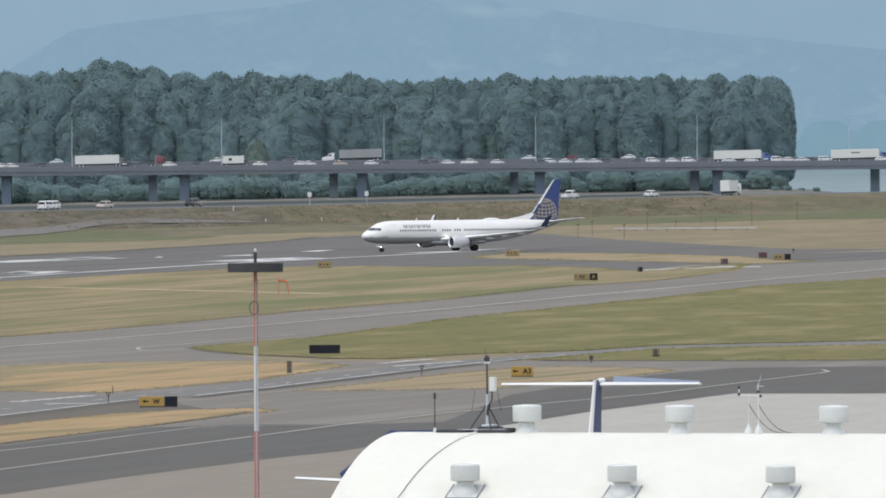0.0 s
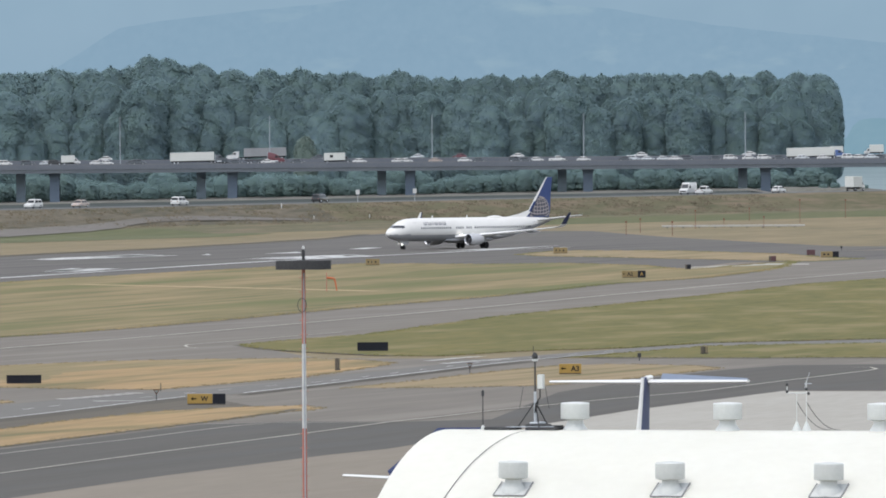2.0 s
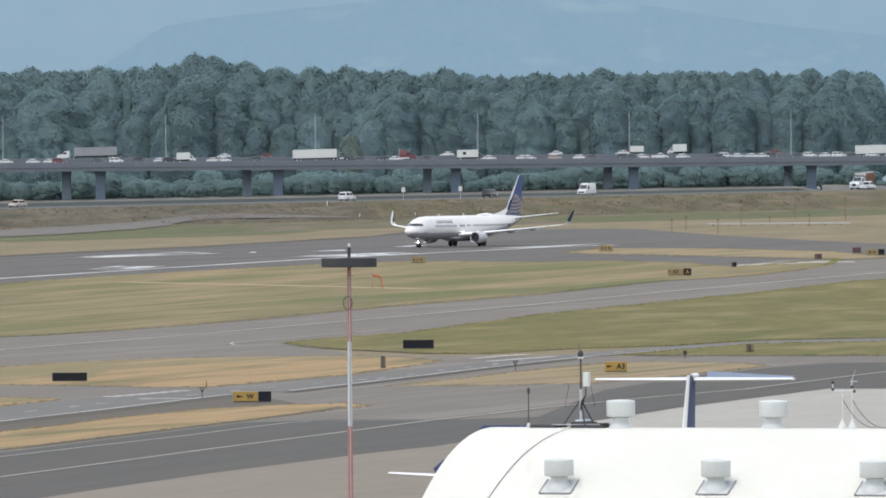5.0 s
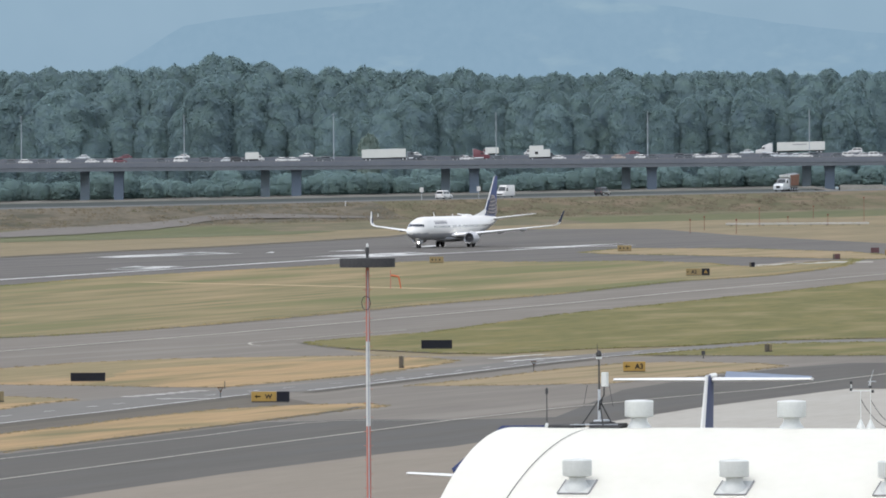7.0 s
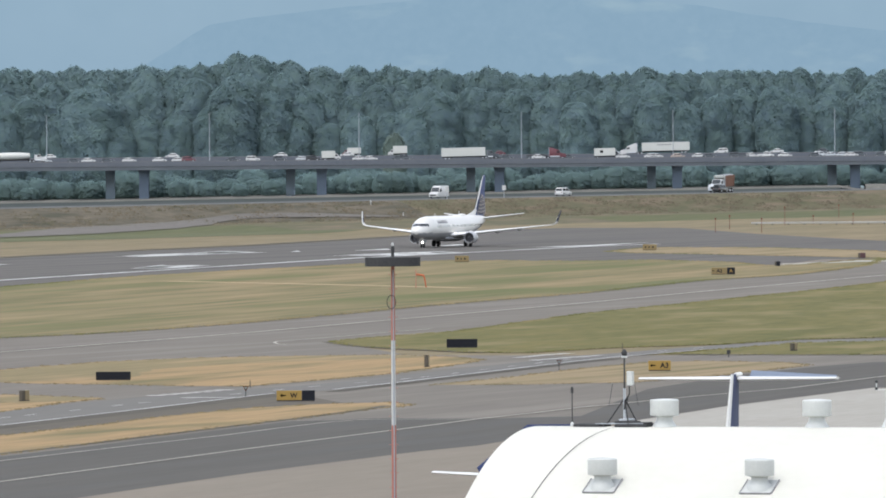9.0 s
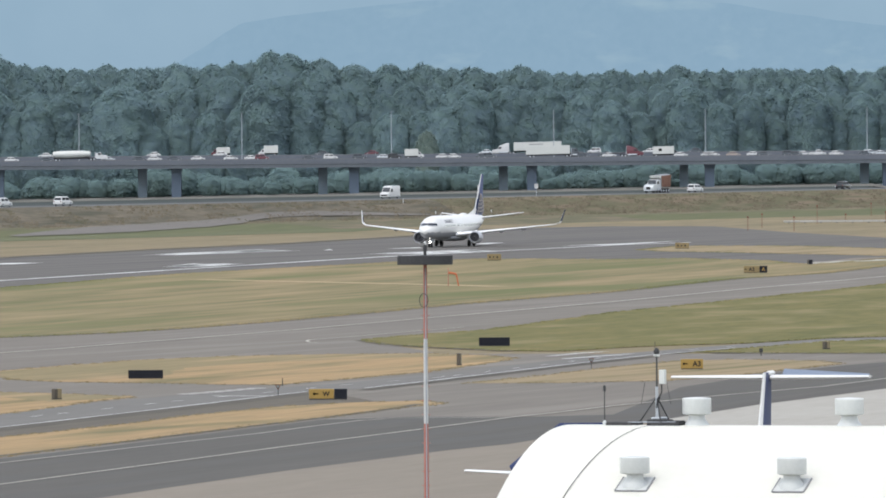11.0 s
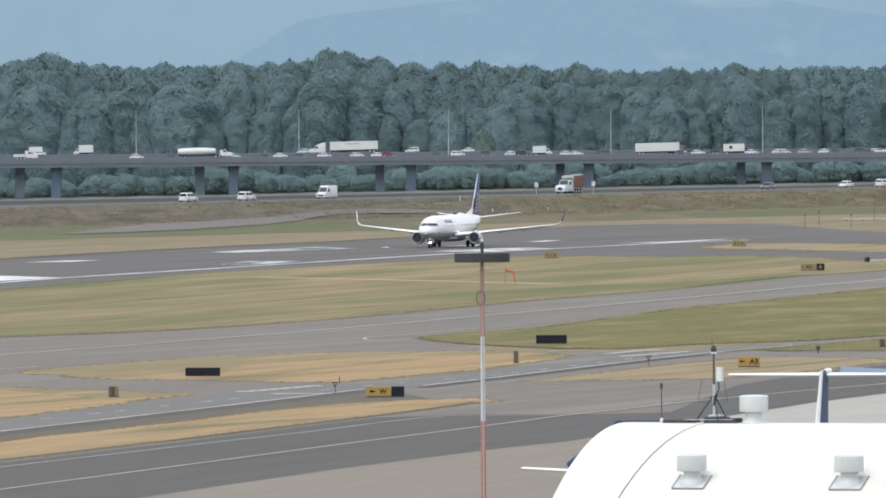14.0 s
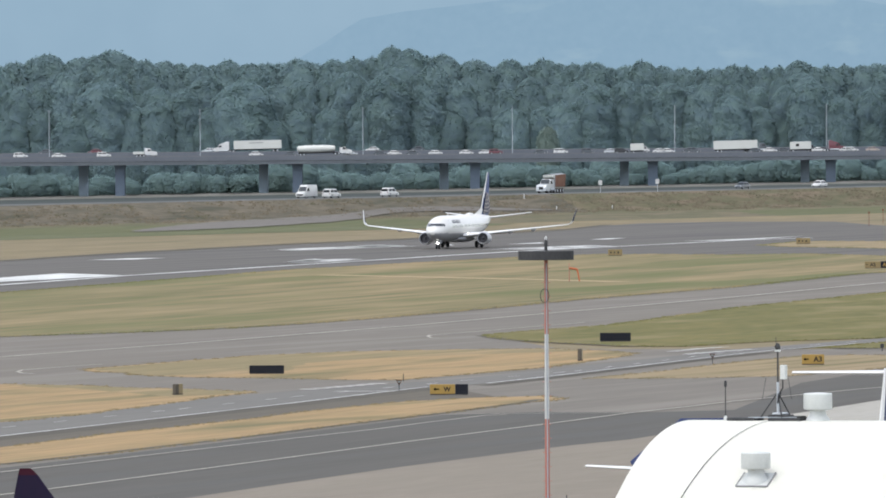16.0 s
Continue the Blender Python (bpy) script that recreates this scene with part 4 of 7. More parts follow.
AC_LETTER = mat("dark blue letter paint", (0.026, 0.032, 0.060), (0.032, 0.038, 0.068), 1, 0.8)
RUBBER = mat("black tyre rubber", (0.018, 0.018, 0.02), (0.03, 0.03, 0.03), 0.5, 0.85)
DARK_IN = mat("dark engine intake", (0.03, 0.03, 0.035), (0.05, 0.05, 0.055), 0.5, 0.6)
LIGHT_ON = mat("lit landing light", (1.0, 0.97, 0.9), (1.0, 0.97, 0.9), 1, 0.3, emit=7.0)

FUS = [(0.0, 0.06, 2.78, 2.66), (0.25, 0.50, 3.12, 2.28), (0.8, 0.95, 3.52, 1.95), (1.6, 1.32, 3.95, 1.68), (2.4, 1.56, 4.45, 1.52), (3.3, 1.73, 4.90, 1.42),
       (4.6, 1.84, 5.20, 1.36), (6.5, 1.88, 5.32, 1.33), (14, 1.88, 5.32, 1.32), (20, 1.88, 5.32, 1.3), (25.5, 1.88, 5.32, 1.36), (28.5, 1.86, 5.32, 1.62), (31.5, 1.72, 5.31, 2.1),
       (34.5, 1.42, 5.28, 2.75), (37, 1.06, 5.22, 3.4), (39, 0.70, 5.12, 3.95), (40.2, 0.42, 4.98, 4.3), (40.9, 0.16, 4.82, 4.55)]
SEG = 44


def fus_ring(x, w, top, bot):
    c = bot + (top - bot) * 0.48
    r = []
    for i in range(SEG):
        a = 2 * math.pi * i / SEG
        s, co = math.sin(a), math.cos(a)
        r.append((x, w * co, c + ((top - c) if s > 0 else (c - bot)) * s))
    return r


def fus_at(x):
    for a, b in zip(FUS, FUS[1:]):
        if a[0] <= x <= b[0]:
            f = (x - a[0]) / (b[0] - a[0])
            return [a[i] + (b[i] - a[i]) * f for i in range(4)]
    return list(FUS[-1])


def skin_y(x, z, out=0.02):
    """Half width of the fuselage at a height."""
    _, w, top, bot = fus_at(x)
    c = bot + (top - bot) * 0.48
    s = (z - c) / ((top - c) if z > c else (c - bot))
    return w * math.sqrt(max(0.0, 1 - s * s)) + out


def aerofoil(le, te, z, t, n=7):
    """Section along x: upper then lower side."""
    xs = [(1 - math.cos(math.pi * i / n)) / 2 for i in range(n + 1)]
    th = lambda u: 5 * t * (0.2969 * math.sqrt(u) - 0.126 * u - 0.3516 * u * u + 0.2843 * u ** 3 - 0.1036 * u ** 4)
    up = [(le + (te - le) * u, z + (te - le) * th(u)) for u in xs]
    lo = [(le + (te - le) * u, z - (te - le) * th(u) * 0.8) for u in xs[-2:0:-1]]
    return up + lo


def wheel(parent, x, y, z, r, w, name="wheel"):
    bm = bmesh.new()
    lathe(bm, [(r * 0.55, -w / 2), (r * 0.93, -w / 2), (r, -w / 4), (r, w / 4), (r * 0.93, w / 2), (r * 0.55, w / 2)], 20, (x, y, z), "Y")
    tyre = smooth(part(name, bm, RUBBER, parent, "black rubber tyre"))
    bm = bmesh.new()
    lathe(bm, [(r * 0.15, -w * 0.42), (r * 0.54, -w * 0.4), (r * 0.54, w * 0.4), (r * 0.15, w * 0.42)], 14, (x, y, z), "Y")
    part("hub", bm, AC_METAL, tyre)


def airliner():
    e = new("airliner")
    bm = bmesh.new()
    rings = []
    for a, b in zip(FUS, FUS[1:]):
        steps = max(1, int((b[0] - a[0]) / (0.3 if a[0] < 5 else 1.5)))
        for k in range(steps):
            rings.append(fus_ring(*[a[i] + (b[i] - a[i]) * k / steps for i in range(4)]))
    rings.append(fus_ring(*FUS[-1]))
    loft(bm, rings)
    for f in bm.faces:
        c = f.calc_center_median()
        lim = 2.55 + max(0.0, c.x - 27) * 0.16
        f.material_index = 1 if c.z < lim and c.x > 0.4 else 0
    smooth(part("fuselage", bm, [AC_WHITE, AC_GREY], e, "white fuselage with a grey belly"), 50)
    # wing to body fairing
    bm = bmesh.new()
    rings = []
    for x, w, h in ((13.5, 1.2, 0.3), (15.5, 1.9, 0.55), (18.5, 2.1, 0.62), (22, 2.05, 0.6), (25, 1.2, 0.3)):
        rings.append([(x, w * math.cos(2 * math.pi * i / 18), 1.5 + h * math.sin(2 * math.pi * i / 18)) for i in range(18)])
    loft(bm, rings)
    smooth(part("fairing", bm, AC_GREY, e), 60)
    # cockpit window band, cut from the nose's own skin
    bm = bmesh.new()
    xs = [1.2 + 0.08 * i for i in range(28)]
    nose = []
    for x in xs:
        a = fus_at(x)
        nose.append(fus_ring(x, a[1] + 0.018, a[2] + 0.018, a[3] - 0.018))
    rows = [[bm.verts.new(p) for p in r] for r in nose]
    for a, b in zip(rows, rows[1:]):
        for i in range(SEG):
            q = (a[i], a[(i + 1) % SEG], b[(i + 1) % SEG], b[i])
            c = sum((v.co for v in q), Vector()) / 4
            hi = 4.22 - max(0.0, c.x - 2.6) * 0.12
            if 3.66 < c.z < hi - 0.1 and c.x < 2.95 and abs(c.y) > 0.05:
                bm.faces.new(q)
    bmesh.ops.delete(bm, geom=[v for v in bm.verts if not v.link_faces], context="VERTS")
    part("cockpit_windows", bm, AC_GLASS, e, "dark band of cockpit windows")
    # cabin windows and doors
    for s in (-1, 1):
        bm = bmesh.new()
        x = 6.6
        while x < 34.2:
            if not (14.2 < x < 14.9 or 17.0 < x < 17.6 or 19.2 < x < 19.7):
                z0, z1 = 3.42, 3.80
                q = [(x, skin_y(x, z0) * s, z0), (x + 0.26, skin_y(x + .26, z0) * s, z0), (x + 0.26, skin_y(x + .26, z1) * s, z1), (x, skin_y(x, z1) * s, z1)]
                bm.faces.new([bm.verts.new(p) for p in q])
            x += 0.51
        tagged(part("cabin_windows", bm, AC_GLASS, e, "row of small dark cabin windows"), kind="stuff")
        for xd, h in ((5.0, 1.85), (35.0, 1.7)):
            for xa, xb, za, zb in ((xd, xd + 0.05, 2.7, 2.7 + h), (xd + 0.85, xd + 0.9, 2.7, 2.7 + h), (xd, xd + 0.9, 2.7 + h, 2.75 + h)):
                bm = bmesh.new()
                q = [(xa, skin_y(xa, za, .012) * s, za), (xb, skin_y(xb, za, .012) * s, za), (xb, skin_y(xb, zb, .012) * s, zb), (xa, skin_y(xa, zb, .012) * s, zb)]
                bm.faces.new([bm.verts.new(p) for p in q])
                part("door_outline", bm, AC_GREY, e)
        # airline name as plain blocks
        x = 7.5
        for w in (0.72, 0.76, 0.18, 0.66, 0.62, 0.72):
            bm = bmesh.new()
            for xa, xb, zs in ((x, x + 0.17, (4.12, 4.3, 4.48, 4.64)), (x + 0.17, x + w - 0.17, (4.12, 4.25)), (x + w - 0.17, x + w, (4.12, 4.3, 4.48, 4.64))) if w > 0.5 else ((x, x + 0.18, (4.12, 4.3, 4.48, 4.64)),):
                for za, zb in zip(zs, zs[1:]):
                    q = [(xa, skin_y(xa, za, .03) * s, za), (xb, skin_y(xb, za, .03) * s, za), (xb, skin_y(xb, zb, .03) * s, zb), (xa, skin_y(xa, zb, .03) * s, zb)]
                    bm.faces.new([bm.verts.new(p) for p in q])
            part("name_block", bm, AC_LETTER, e, "dark block in place of a letter")
            x += w + 0.36
    # wings, winglets, flap fairings, engines
    for s in (-1, 1):
        wing = bmesh.new()
        secs = [(1.6, 15.0, 23.0, 2.0, 0.12), (5.6, 18.2, 23.3, 2.42, 0.11), (11.5, 21.6, 24.6, 3.05, 0.10), (16.6, 24.5, 26.1, 3.6, 0.10)]
        loft(wing, [[(x, s * y, z) for x, z in aerofoil(le, te, z0, t)] for y, le, te, z0, t in secs])
        w_ob = smooth(part("wing", wing, AC_WING, e, "pale grey swept wing"), 40)
        bm = bmesh.new()
        rings = []
        for y, le, te, z0, cant in ((16.6, 24.5, 26.1, 3.6, 0.1), (17.15, 24.9, 26.3, 3.78, 0.5), (17.45, 25.2, 26.5, 4.15, 1.1), (17.62, 25.6, 26.75, 4.9, 1.3), (17.9, 26.6, 27.2, 6.1, 1.35)):
            rings.append([(x, s * (y - (z - z0) * math.sin(cant)), z0 + (z - z0) * math.cos(cant)) for x, z in aerofoil(le, te, z0, 0.09)])
        loft(bm, rings)
        bmesh.ops.recalc_face_normals(bm, faces=bm.faces)
        for f in bm.faces:
            c = f.calc_center_median()
            lead = 24.9 + (c.z - 3.8) * 0.72
            f.material_index = 1 if c.z > 4.0 and (f.normal.y * s > 0.0 or c.x > lead + 0.5) else 0
        wl = part("winglet", bm, [AC_WHITE, AC_LETTER], w_ob, "upturned navy winglet with a white leading edge")
        bm = wl.data
        for y, xa in ((7.6, 21.6), (11.2, 23.0), (3.6, 21.5)):
            bmf = bmesh.new()
            z = 2.15 + (y - 1.6) * 0.105
            lathe(bmf, [(0.05, xa), (0.26, xa + 0.8), (0.28, xa + 1.6), (0.04, xa + 3.4)], 10, (0, s * y, z - 0.3), "X")
            # Belly grey instead of wing paint: underwing shade as a colour.
            smooth(part("flap_fairing", bmf, AC_GREY, w_ob), 60)
        # engine
        c = (0, s * 4.83, 1.58)
        bm = bmesh.new()
        lathe(bm, [(0.74, 15.8), (0.75, 15.45), (0.83, 15.17), (0.90, 15.1), (0.97, 15.22), (1.04, 15.8), (1.03, 16.7), (0.90, 17.8), (0.74, 18.4), (0.64, 18.4)], 28, c, "X", caps=False)
        for f in bm.faces:
            m = f.calc_center_median()
            f.material_index = 1 if m.x < 15.32 else (2 if math.hypot(m.y - c[1], m.z - c[2]) < 0.78 and m.x < 16.5 else 0)
        nac = smooth(part("nacelle", bm, [AC_NAC, AC_METAL, DARK_IN], e, "engine nacelle in side-shaded grey with a bare metal lip"), 50)
        bm = bmesh.new()
        lathe(bm, [(0.75, 15.75), (0.23, 15.7), (0.2, 15.45), (0.02, 15.2)], 20, c, "X")
        part("fan", bm, DARK_IN, nac, "dark fan")
        bm = bmesh.new()
        lathe(bm, [(0.66, 17.5), (0.48, 18.7), (0.23, 18.7), (0.02, 19.2)], 18, c, "X")
        smooth(part("exhaust", bm, AC_METAL, nac), 40)
        bm = bmesh.new()
        loft(bm, [[(x, s * 4.83 + (0.16 if k < 4 else -0.16) * wd, z) for k, (x, z, wd) in enumerate(((15.8, 2.6, 1), (16.6, 2.75, 1), (20.2, 2.35, 1), (18.8, 2.0, 1)))], [(x, s * 4.83 - 0.16, z) for x, z in ((15.8, 2.6), (16.6, 2.75), (20.2, 2.35), (18.8, 2.0))]])
        part("pylon", bm, AC_WHITE, e)
        # tailplane
        bm = bmesh.new()
        loft(bm, [[(x, s * y, z) for x, z in aerofoil(le, te, z0, 0.09)] for y, le, te, z0 in ((0.5, 35.9, 40.3, 4.65), (7.17, 40.1, 41.6, 5.5))])
        smooth(part("tailplane", bm, AC_WING, e, "pale grey tailplane"), 40)
        # main gear
        bm = bmesh.new()
        tube(bm, (21.0, s * 2.9, 2.3), (21.2, s * 2.86, 0.55), 0.16, 0.13, 10)
        tube(bm, (21.2, s * 2.3, 0.55), (21.2, s * 3.4, 0.55), 0.09, 0.09, 8)
        tube(bm, (20.0, s * 1.9, 1.6), (21.1, s * 2.85, 1.2), 0.07, 0.07, 6)
        part("main_gear_strut", bm, AC_METAL, e)
        bm = bmesh.new()
        box(bm, 20.6, 21.6, s * 3.05 - 0.03, s * 3.05 + 0.03, 0.9, 2.0, 0.01)
        part("gear_door", bm, AC_GREY, e)
        for o in (-0.43, 0.43):
            wheel(e, 21.2, s * 2.86 + o, 0.56, 0.56, 0.4)
        wheel(e, 4.0, s * 0.22, 0.34, 0.34, 0.2, "nose_wheel")
        # lit root landing light
        bm = bmesh.new()
        lathe(bm, [(0.02, 15.95), (0.26, 15.98), (0.26, 16.4)], 12, (0, s * 2.15, 2.15), "X")
        part("landing_light", bm, LIGHT_ON, e, "bright lit landing light")
    bm = bmesh.new()
    lathe(bm, [(0.02, 16.4), (0.09, 16.43), (0.09, 16.7)], 12, (0, -1.0, 1.15), "X")
    part("belly_light", bm, LIGHT_ON, e, "small lit landing light under the belly")
    # nose gear
    bm = bmesh.new()
    tube(bm, (3.75, 0, 1.6), (4.0, 0, 0.34), 0.09, 0.08, 10)
    tube(bm, (4.0, -0.25, 0.34), (4.0, 0.25, 0.34), 0.06, 0.06, 8)
    tube(bm, (4.9, 0, 1.4), (4.0, 0, 0.8), 0.05, 0.05, 6)
    part("nose_gear_strut", bm, AC_METAL, e)
    for s in (-1, 1):
        bm = bmesh.new()
        box(bm, 3.2, 4.9, s * 0.42 - 0.02, s * 0.42 + 0.02, 0.85, 1.5, 0.01)
        part("nose_gear_door", bm, AC_GREY, e)
    bm = bmesh.new()
    lathe(bm, [(0.02, 3.72), (0.14, 3.75), (0.13, 3.9)], 12, (0, 0, 0.92), "X")
    part("taxi_light", bm, LIGHT_ON, e, "bright lit taxi light")
    # fin with dorsal fillet, globe lines
    bm = bmesh.new()
    secs = [(5.15, 33.6, 40.4, 0.085), (6.2, 35.1, 40.75, 0.085), (9.3, 37.5, 40.95, 0.08), (11.95, 39.6, 41.35, 0.07), (12.15, 39.95, 41.35, 0.05)]
    rings = []
    for z, le, te, t in secs:
        rings.append([(x, d, z) for x, d in aerofoil(le, te, 0.0, t, 9)])
    loft(bm, rings)
    bmesh.ops.subdivide_edges(bm, edges=[ed for ed in bm.edges if abs(ed.verts[0].co.z - ed.verts[1].co.z) > 0.5], cuts=6)
    for f in bm.faces:
        c = f.calc_center_median()
        le = np.interp(c.z, [5.15, 6.2, 9.3, 11.95], [33.6, 35.1, 37.5, 39.6])
        f.material_index = 1 if c.x > le + 0.33 + max(0.0, 6.4 - c.z) * 0.5 else 0
    fin = smooth(part("fin", bm, [AC_WHITE, AC_NAVY], e, "navy tail fin with a white leading edge and pale globe lines"), 40)
    bm = bmesh.new()
    loft(bm, [[(29.5, 0.0, 5.3), (29.6, 0.0, 5.28), (29.6, 0.0, 5.26)], [(33.0, 0.12, 5.26), (33.0, 0, 5.85), (33.0, -0.12, 5.26)], [(35.6, 0.2, 5.2), (35.6, 0.0, 6.55), (35.6, -0.2, 5.2)]])
    part("dorsal_fin", bm, AC_WHITE, e)
    GLOBE_IN = mat("dark globe paint", (0.035, 0.038, 0.06), (0.05, 0.05, 0.07), 1, 0.7)
    for s in (-1, 1):
        bm = bmesh.new()
        rows = []
        for zi in range(15):
            zm = 5.4 + zi * 0.238
            half = math.sqrt(max(0.0, 2.5 ** 2 - (zm - 6.3) ** 2))
            lo = max(37.6 - half, float(np.interp(zm, [5.15, 6.2, 9.3], [33.6, 35.1, 37.5])) + 0.46 + max(0.0, 6.4 - zm) * 0.5)
            hi = min(37.6 + half, float(np.interp(zm, [5.15, 9.3], [40.1, 40.8])))
            if hi > lo:
                rows.append([(lo, s * 0.31, zm), (hi, s * 0.31, zm)])
        loft(bm, rows, close=False, caps=False)
        part("globe_field", bm, GLOBE_IN, fin, "dark round field behind globe lines")
    gx, gz, gr = 37.6, 6.3, 2.55
    for s in (-1, 1):
        for kind, val in [("ring", 1.0)] + [("mer", v) for v in (-0.75, -0.45, -0.15, 0.15, 0.45, 0.75)] + [("par", v) for v in (-0.3, -0.08, 0.15, 0.38, 0.60, 0.82)]:
            bm = bmesh.new()
            pts = []
            for i in range(25):
                a = -math.pi / 2 + math.pi * i / 24
                if kind == "ring":
                    a = 2 * math.pi * i / 24
                    pts.append((gx + gr * math.cos(a), gz + gr * math.sin(a)))
                elif kind == "mer":
                    pts.append((gx + gr * val * math.cos(a), gz + gr * math.sin(a)))
                else:
                    r = math.sqrt(1 - val * val)
                    pts.append((gx + gr * r * math.sin(a), gz + gr * val - 0.25 * gr * math.cos(a) * r + 0.3))
            ok = lambda p: 5.35 < p[1] < 9.4 and np.interp(p[1], [5.15, 6.2, 9.3], [33.6, 35.1, 37.5]) + 0.48 + max(0.0, 6.4 - p[1]) * 0.5 < p[0] < np.interp(p[1], [5.15, 9.3], [40.3, 41.1])
            w = 0.055
            for p, q in zip(pts, pts[1:]):
                if ok(p) and ok(q):
                    d = Vector((q[0] - p[0], q[1] - p[1])).normalized() * w
                    nx, nz = -d.y, d.x
                    y = s * 0.33
                    bm.faces.new([bm.verts.new(v) for v in ((p[0] + nx, y, p[1] + nz), (q[0] + nx, y, q[1] + nz), (q[0] - nx, y, q[1] - nz), (p[0] - nx, y, p[1] - nz))])
            if len(bm.faces):
                part("globe_line", bm, AC_GOLD, fin, "pale curved globe line")
            else:
                bm.free()
    # hump and aerials on the crown
    bm = bmesh.new()
    rings = []
    for x, w, h in ((24.8, 0.1, 0.02), (25.4, 0.5, 0.24), (26.6, 0.62, 0.36), (27.8, 0.55, 0.3), (28.8, 0.1, 0.02)):
        rings.append([(x, w * math.cos(2 * math.pi * i / 12), 5.26 + h * math.sin(2 * math.pi * i / 12)) for i in range(12)])
    loft(bm, rings)
    smooth(part("antenna_hump", bm, AC_WHITE, e), 70)
    for x in (19.6, 11.0):
        bm = bmesh.new()
        loft(bm, [[(x, .03, 5.2), (x + .35, .03, 5.2), (x + .35, -.03, 5.2), (x, -.03, 5.2)], [(x + .2, .02, 5.72), (x + .38, .02, 5.72), (x + .38, -.02, 5.72), (x + .2, -.02, 5.72)]])
        part("blade_aerial", bm, AC_WHITE, e)
    return tagged(e, "white twin-engine airliner with navy tail, taxiing on the runway", "airliner")


plane = airliner()

# Near things: vaulted roof with vents, striped mast, parked tails
ROOF_WHITE = mat("white roof membrane", (0.86, 0.85, 0.785), (0.82, 0.81, 0.74), 3, 0.7, bump=0.004)
VENT_WHITE = mat("off-white vent metal", (0.475, 0.485, 0.465), (0.42, 0.43, 0.41), 0.6, 0.45)
DARK_METAL = mat("dark weathered metal", (0.035, 0.036, 0.038), (0.06, 0.06, 0.06), 0.5, 0.9)
ORANGE = mat("faded red mast paint", (0.34, 0.115, 0.082), (0.28, 0.098, 0.07), 1.5, 0.6, fine=0.2)
MAST_WHITE = mat("mast white paint", (0.47, 0.47, 0.455), (0.38, 0.38, 0.37), 1.0, 0.6)
BLACK_PANEL = mat("black sign panel", (0.012, 0.013, 0.018), (0.02, 0.021, 0.025), 0.8, 0.95)
SIGN_YELLOW = mat("yellow sign face", (0.27, 0.165, 0.028), (0.235, 0.145, 0.027), 0.5, 0.5)
# Yellow dulled by distance haze in its colour, for the far signs.
SIGN_HAZED = mat("hazed yellow sign face", (0.185, 0.135, 0.055), (0.165, 0.12, 0.05), 0.5, 0.6)

AX = radians(20.0)
R0 = Vector((-1.55, 360.0, 9.51))
E1, E2 = Vector((math.cos(AX), -math.sin(AX), 0)), Vector((math.sin(AX), math.cos(AX), 0))
ARC = 18.7


def roof_at(u, q):
    drop = ARC - math.sqrt(ARC * ARC - q * q)
    p = R0 + E1 * u + E2 * q
    return Vector((p.x, p.y, p.z - drop))


def vaulted_roof():
    e = new("vaulted_building")
    bm = bmesh.new()
    rows = []
    for i in range(60):
        f = i / 59.0
        row = []
        for j in range(41):
            q = -14.0 + 28.0 * j / 40
            u0 = 0.55 - 0.7 * max(0.0, 1 - abs(q) / 9.0)
            u = u0 + (45.7 - u0) * f
            row.append(roof_at(u, q))
        rows.append(row)
    loft(bm, rows, close=False, caps=False)
    bmesh.ops.solidify(bm, geom=bm.faces[:], thickness=0.25)
    smooth(part("roof", bm, ROOF_WHITE, e, "smooth white vaulted membrane roof"), 50)
    bm = bmesh.new()
    rows = []
    for q in [-14 + 28 * j / 40 for j in range(41)]:
        p = roof_at(3.18 + 0.022 * q, q)
        rows.append([p + E1 * -0.018 + Vector((0, 0, 0.02)), p + E1 * 0.018 + Vector((0, 0, 0.02))])
    loft(bm, rows, close=False, caps=False)
    part("seam", bm, DARK_METAL, e, "thin dark roof seam")
    bm = bmesh.new()
    low = roof_at(0, 14).z
    for u0, u1, q0, q1 in ((1.1, 45.3, -13.8, -13.5), (1.1, 45.3, 13.5, 13.8), (1.1, 1.4, -13.5, 13.5), (45.0, 45.3, -13.5, 13.5)):
        c = [R0 + E1 * u + E2 * q for u, q in ((u0, q0), (u1, q0), (u1, q1), (u0, q1))]
        loft(bm, [[(p.x, p.y, 0) for p in c], [(p.x, p.y, low + 0.1) for p in c]])
    part("wall", bm, mat("pale wall panels", (0.55, 0.55, 0.53), (0.5, 0.5, 0.48), 2, 0.7), e)
    return tagged(e, "low building with a white vaulted membrane roof", "building")


vaulted = vaulted_roof()


FLASH_EDGE = mat("dark flashing edge", (0.20, 0.20, 0.20), (0.28, 0.28, 0.28), 0.3, 0.8)


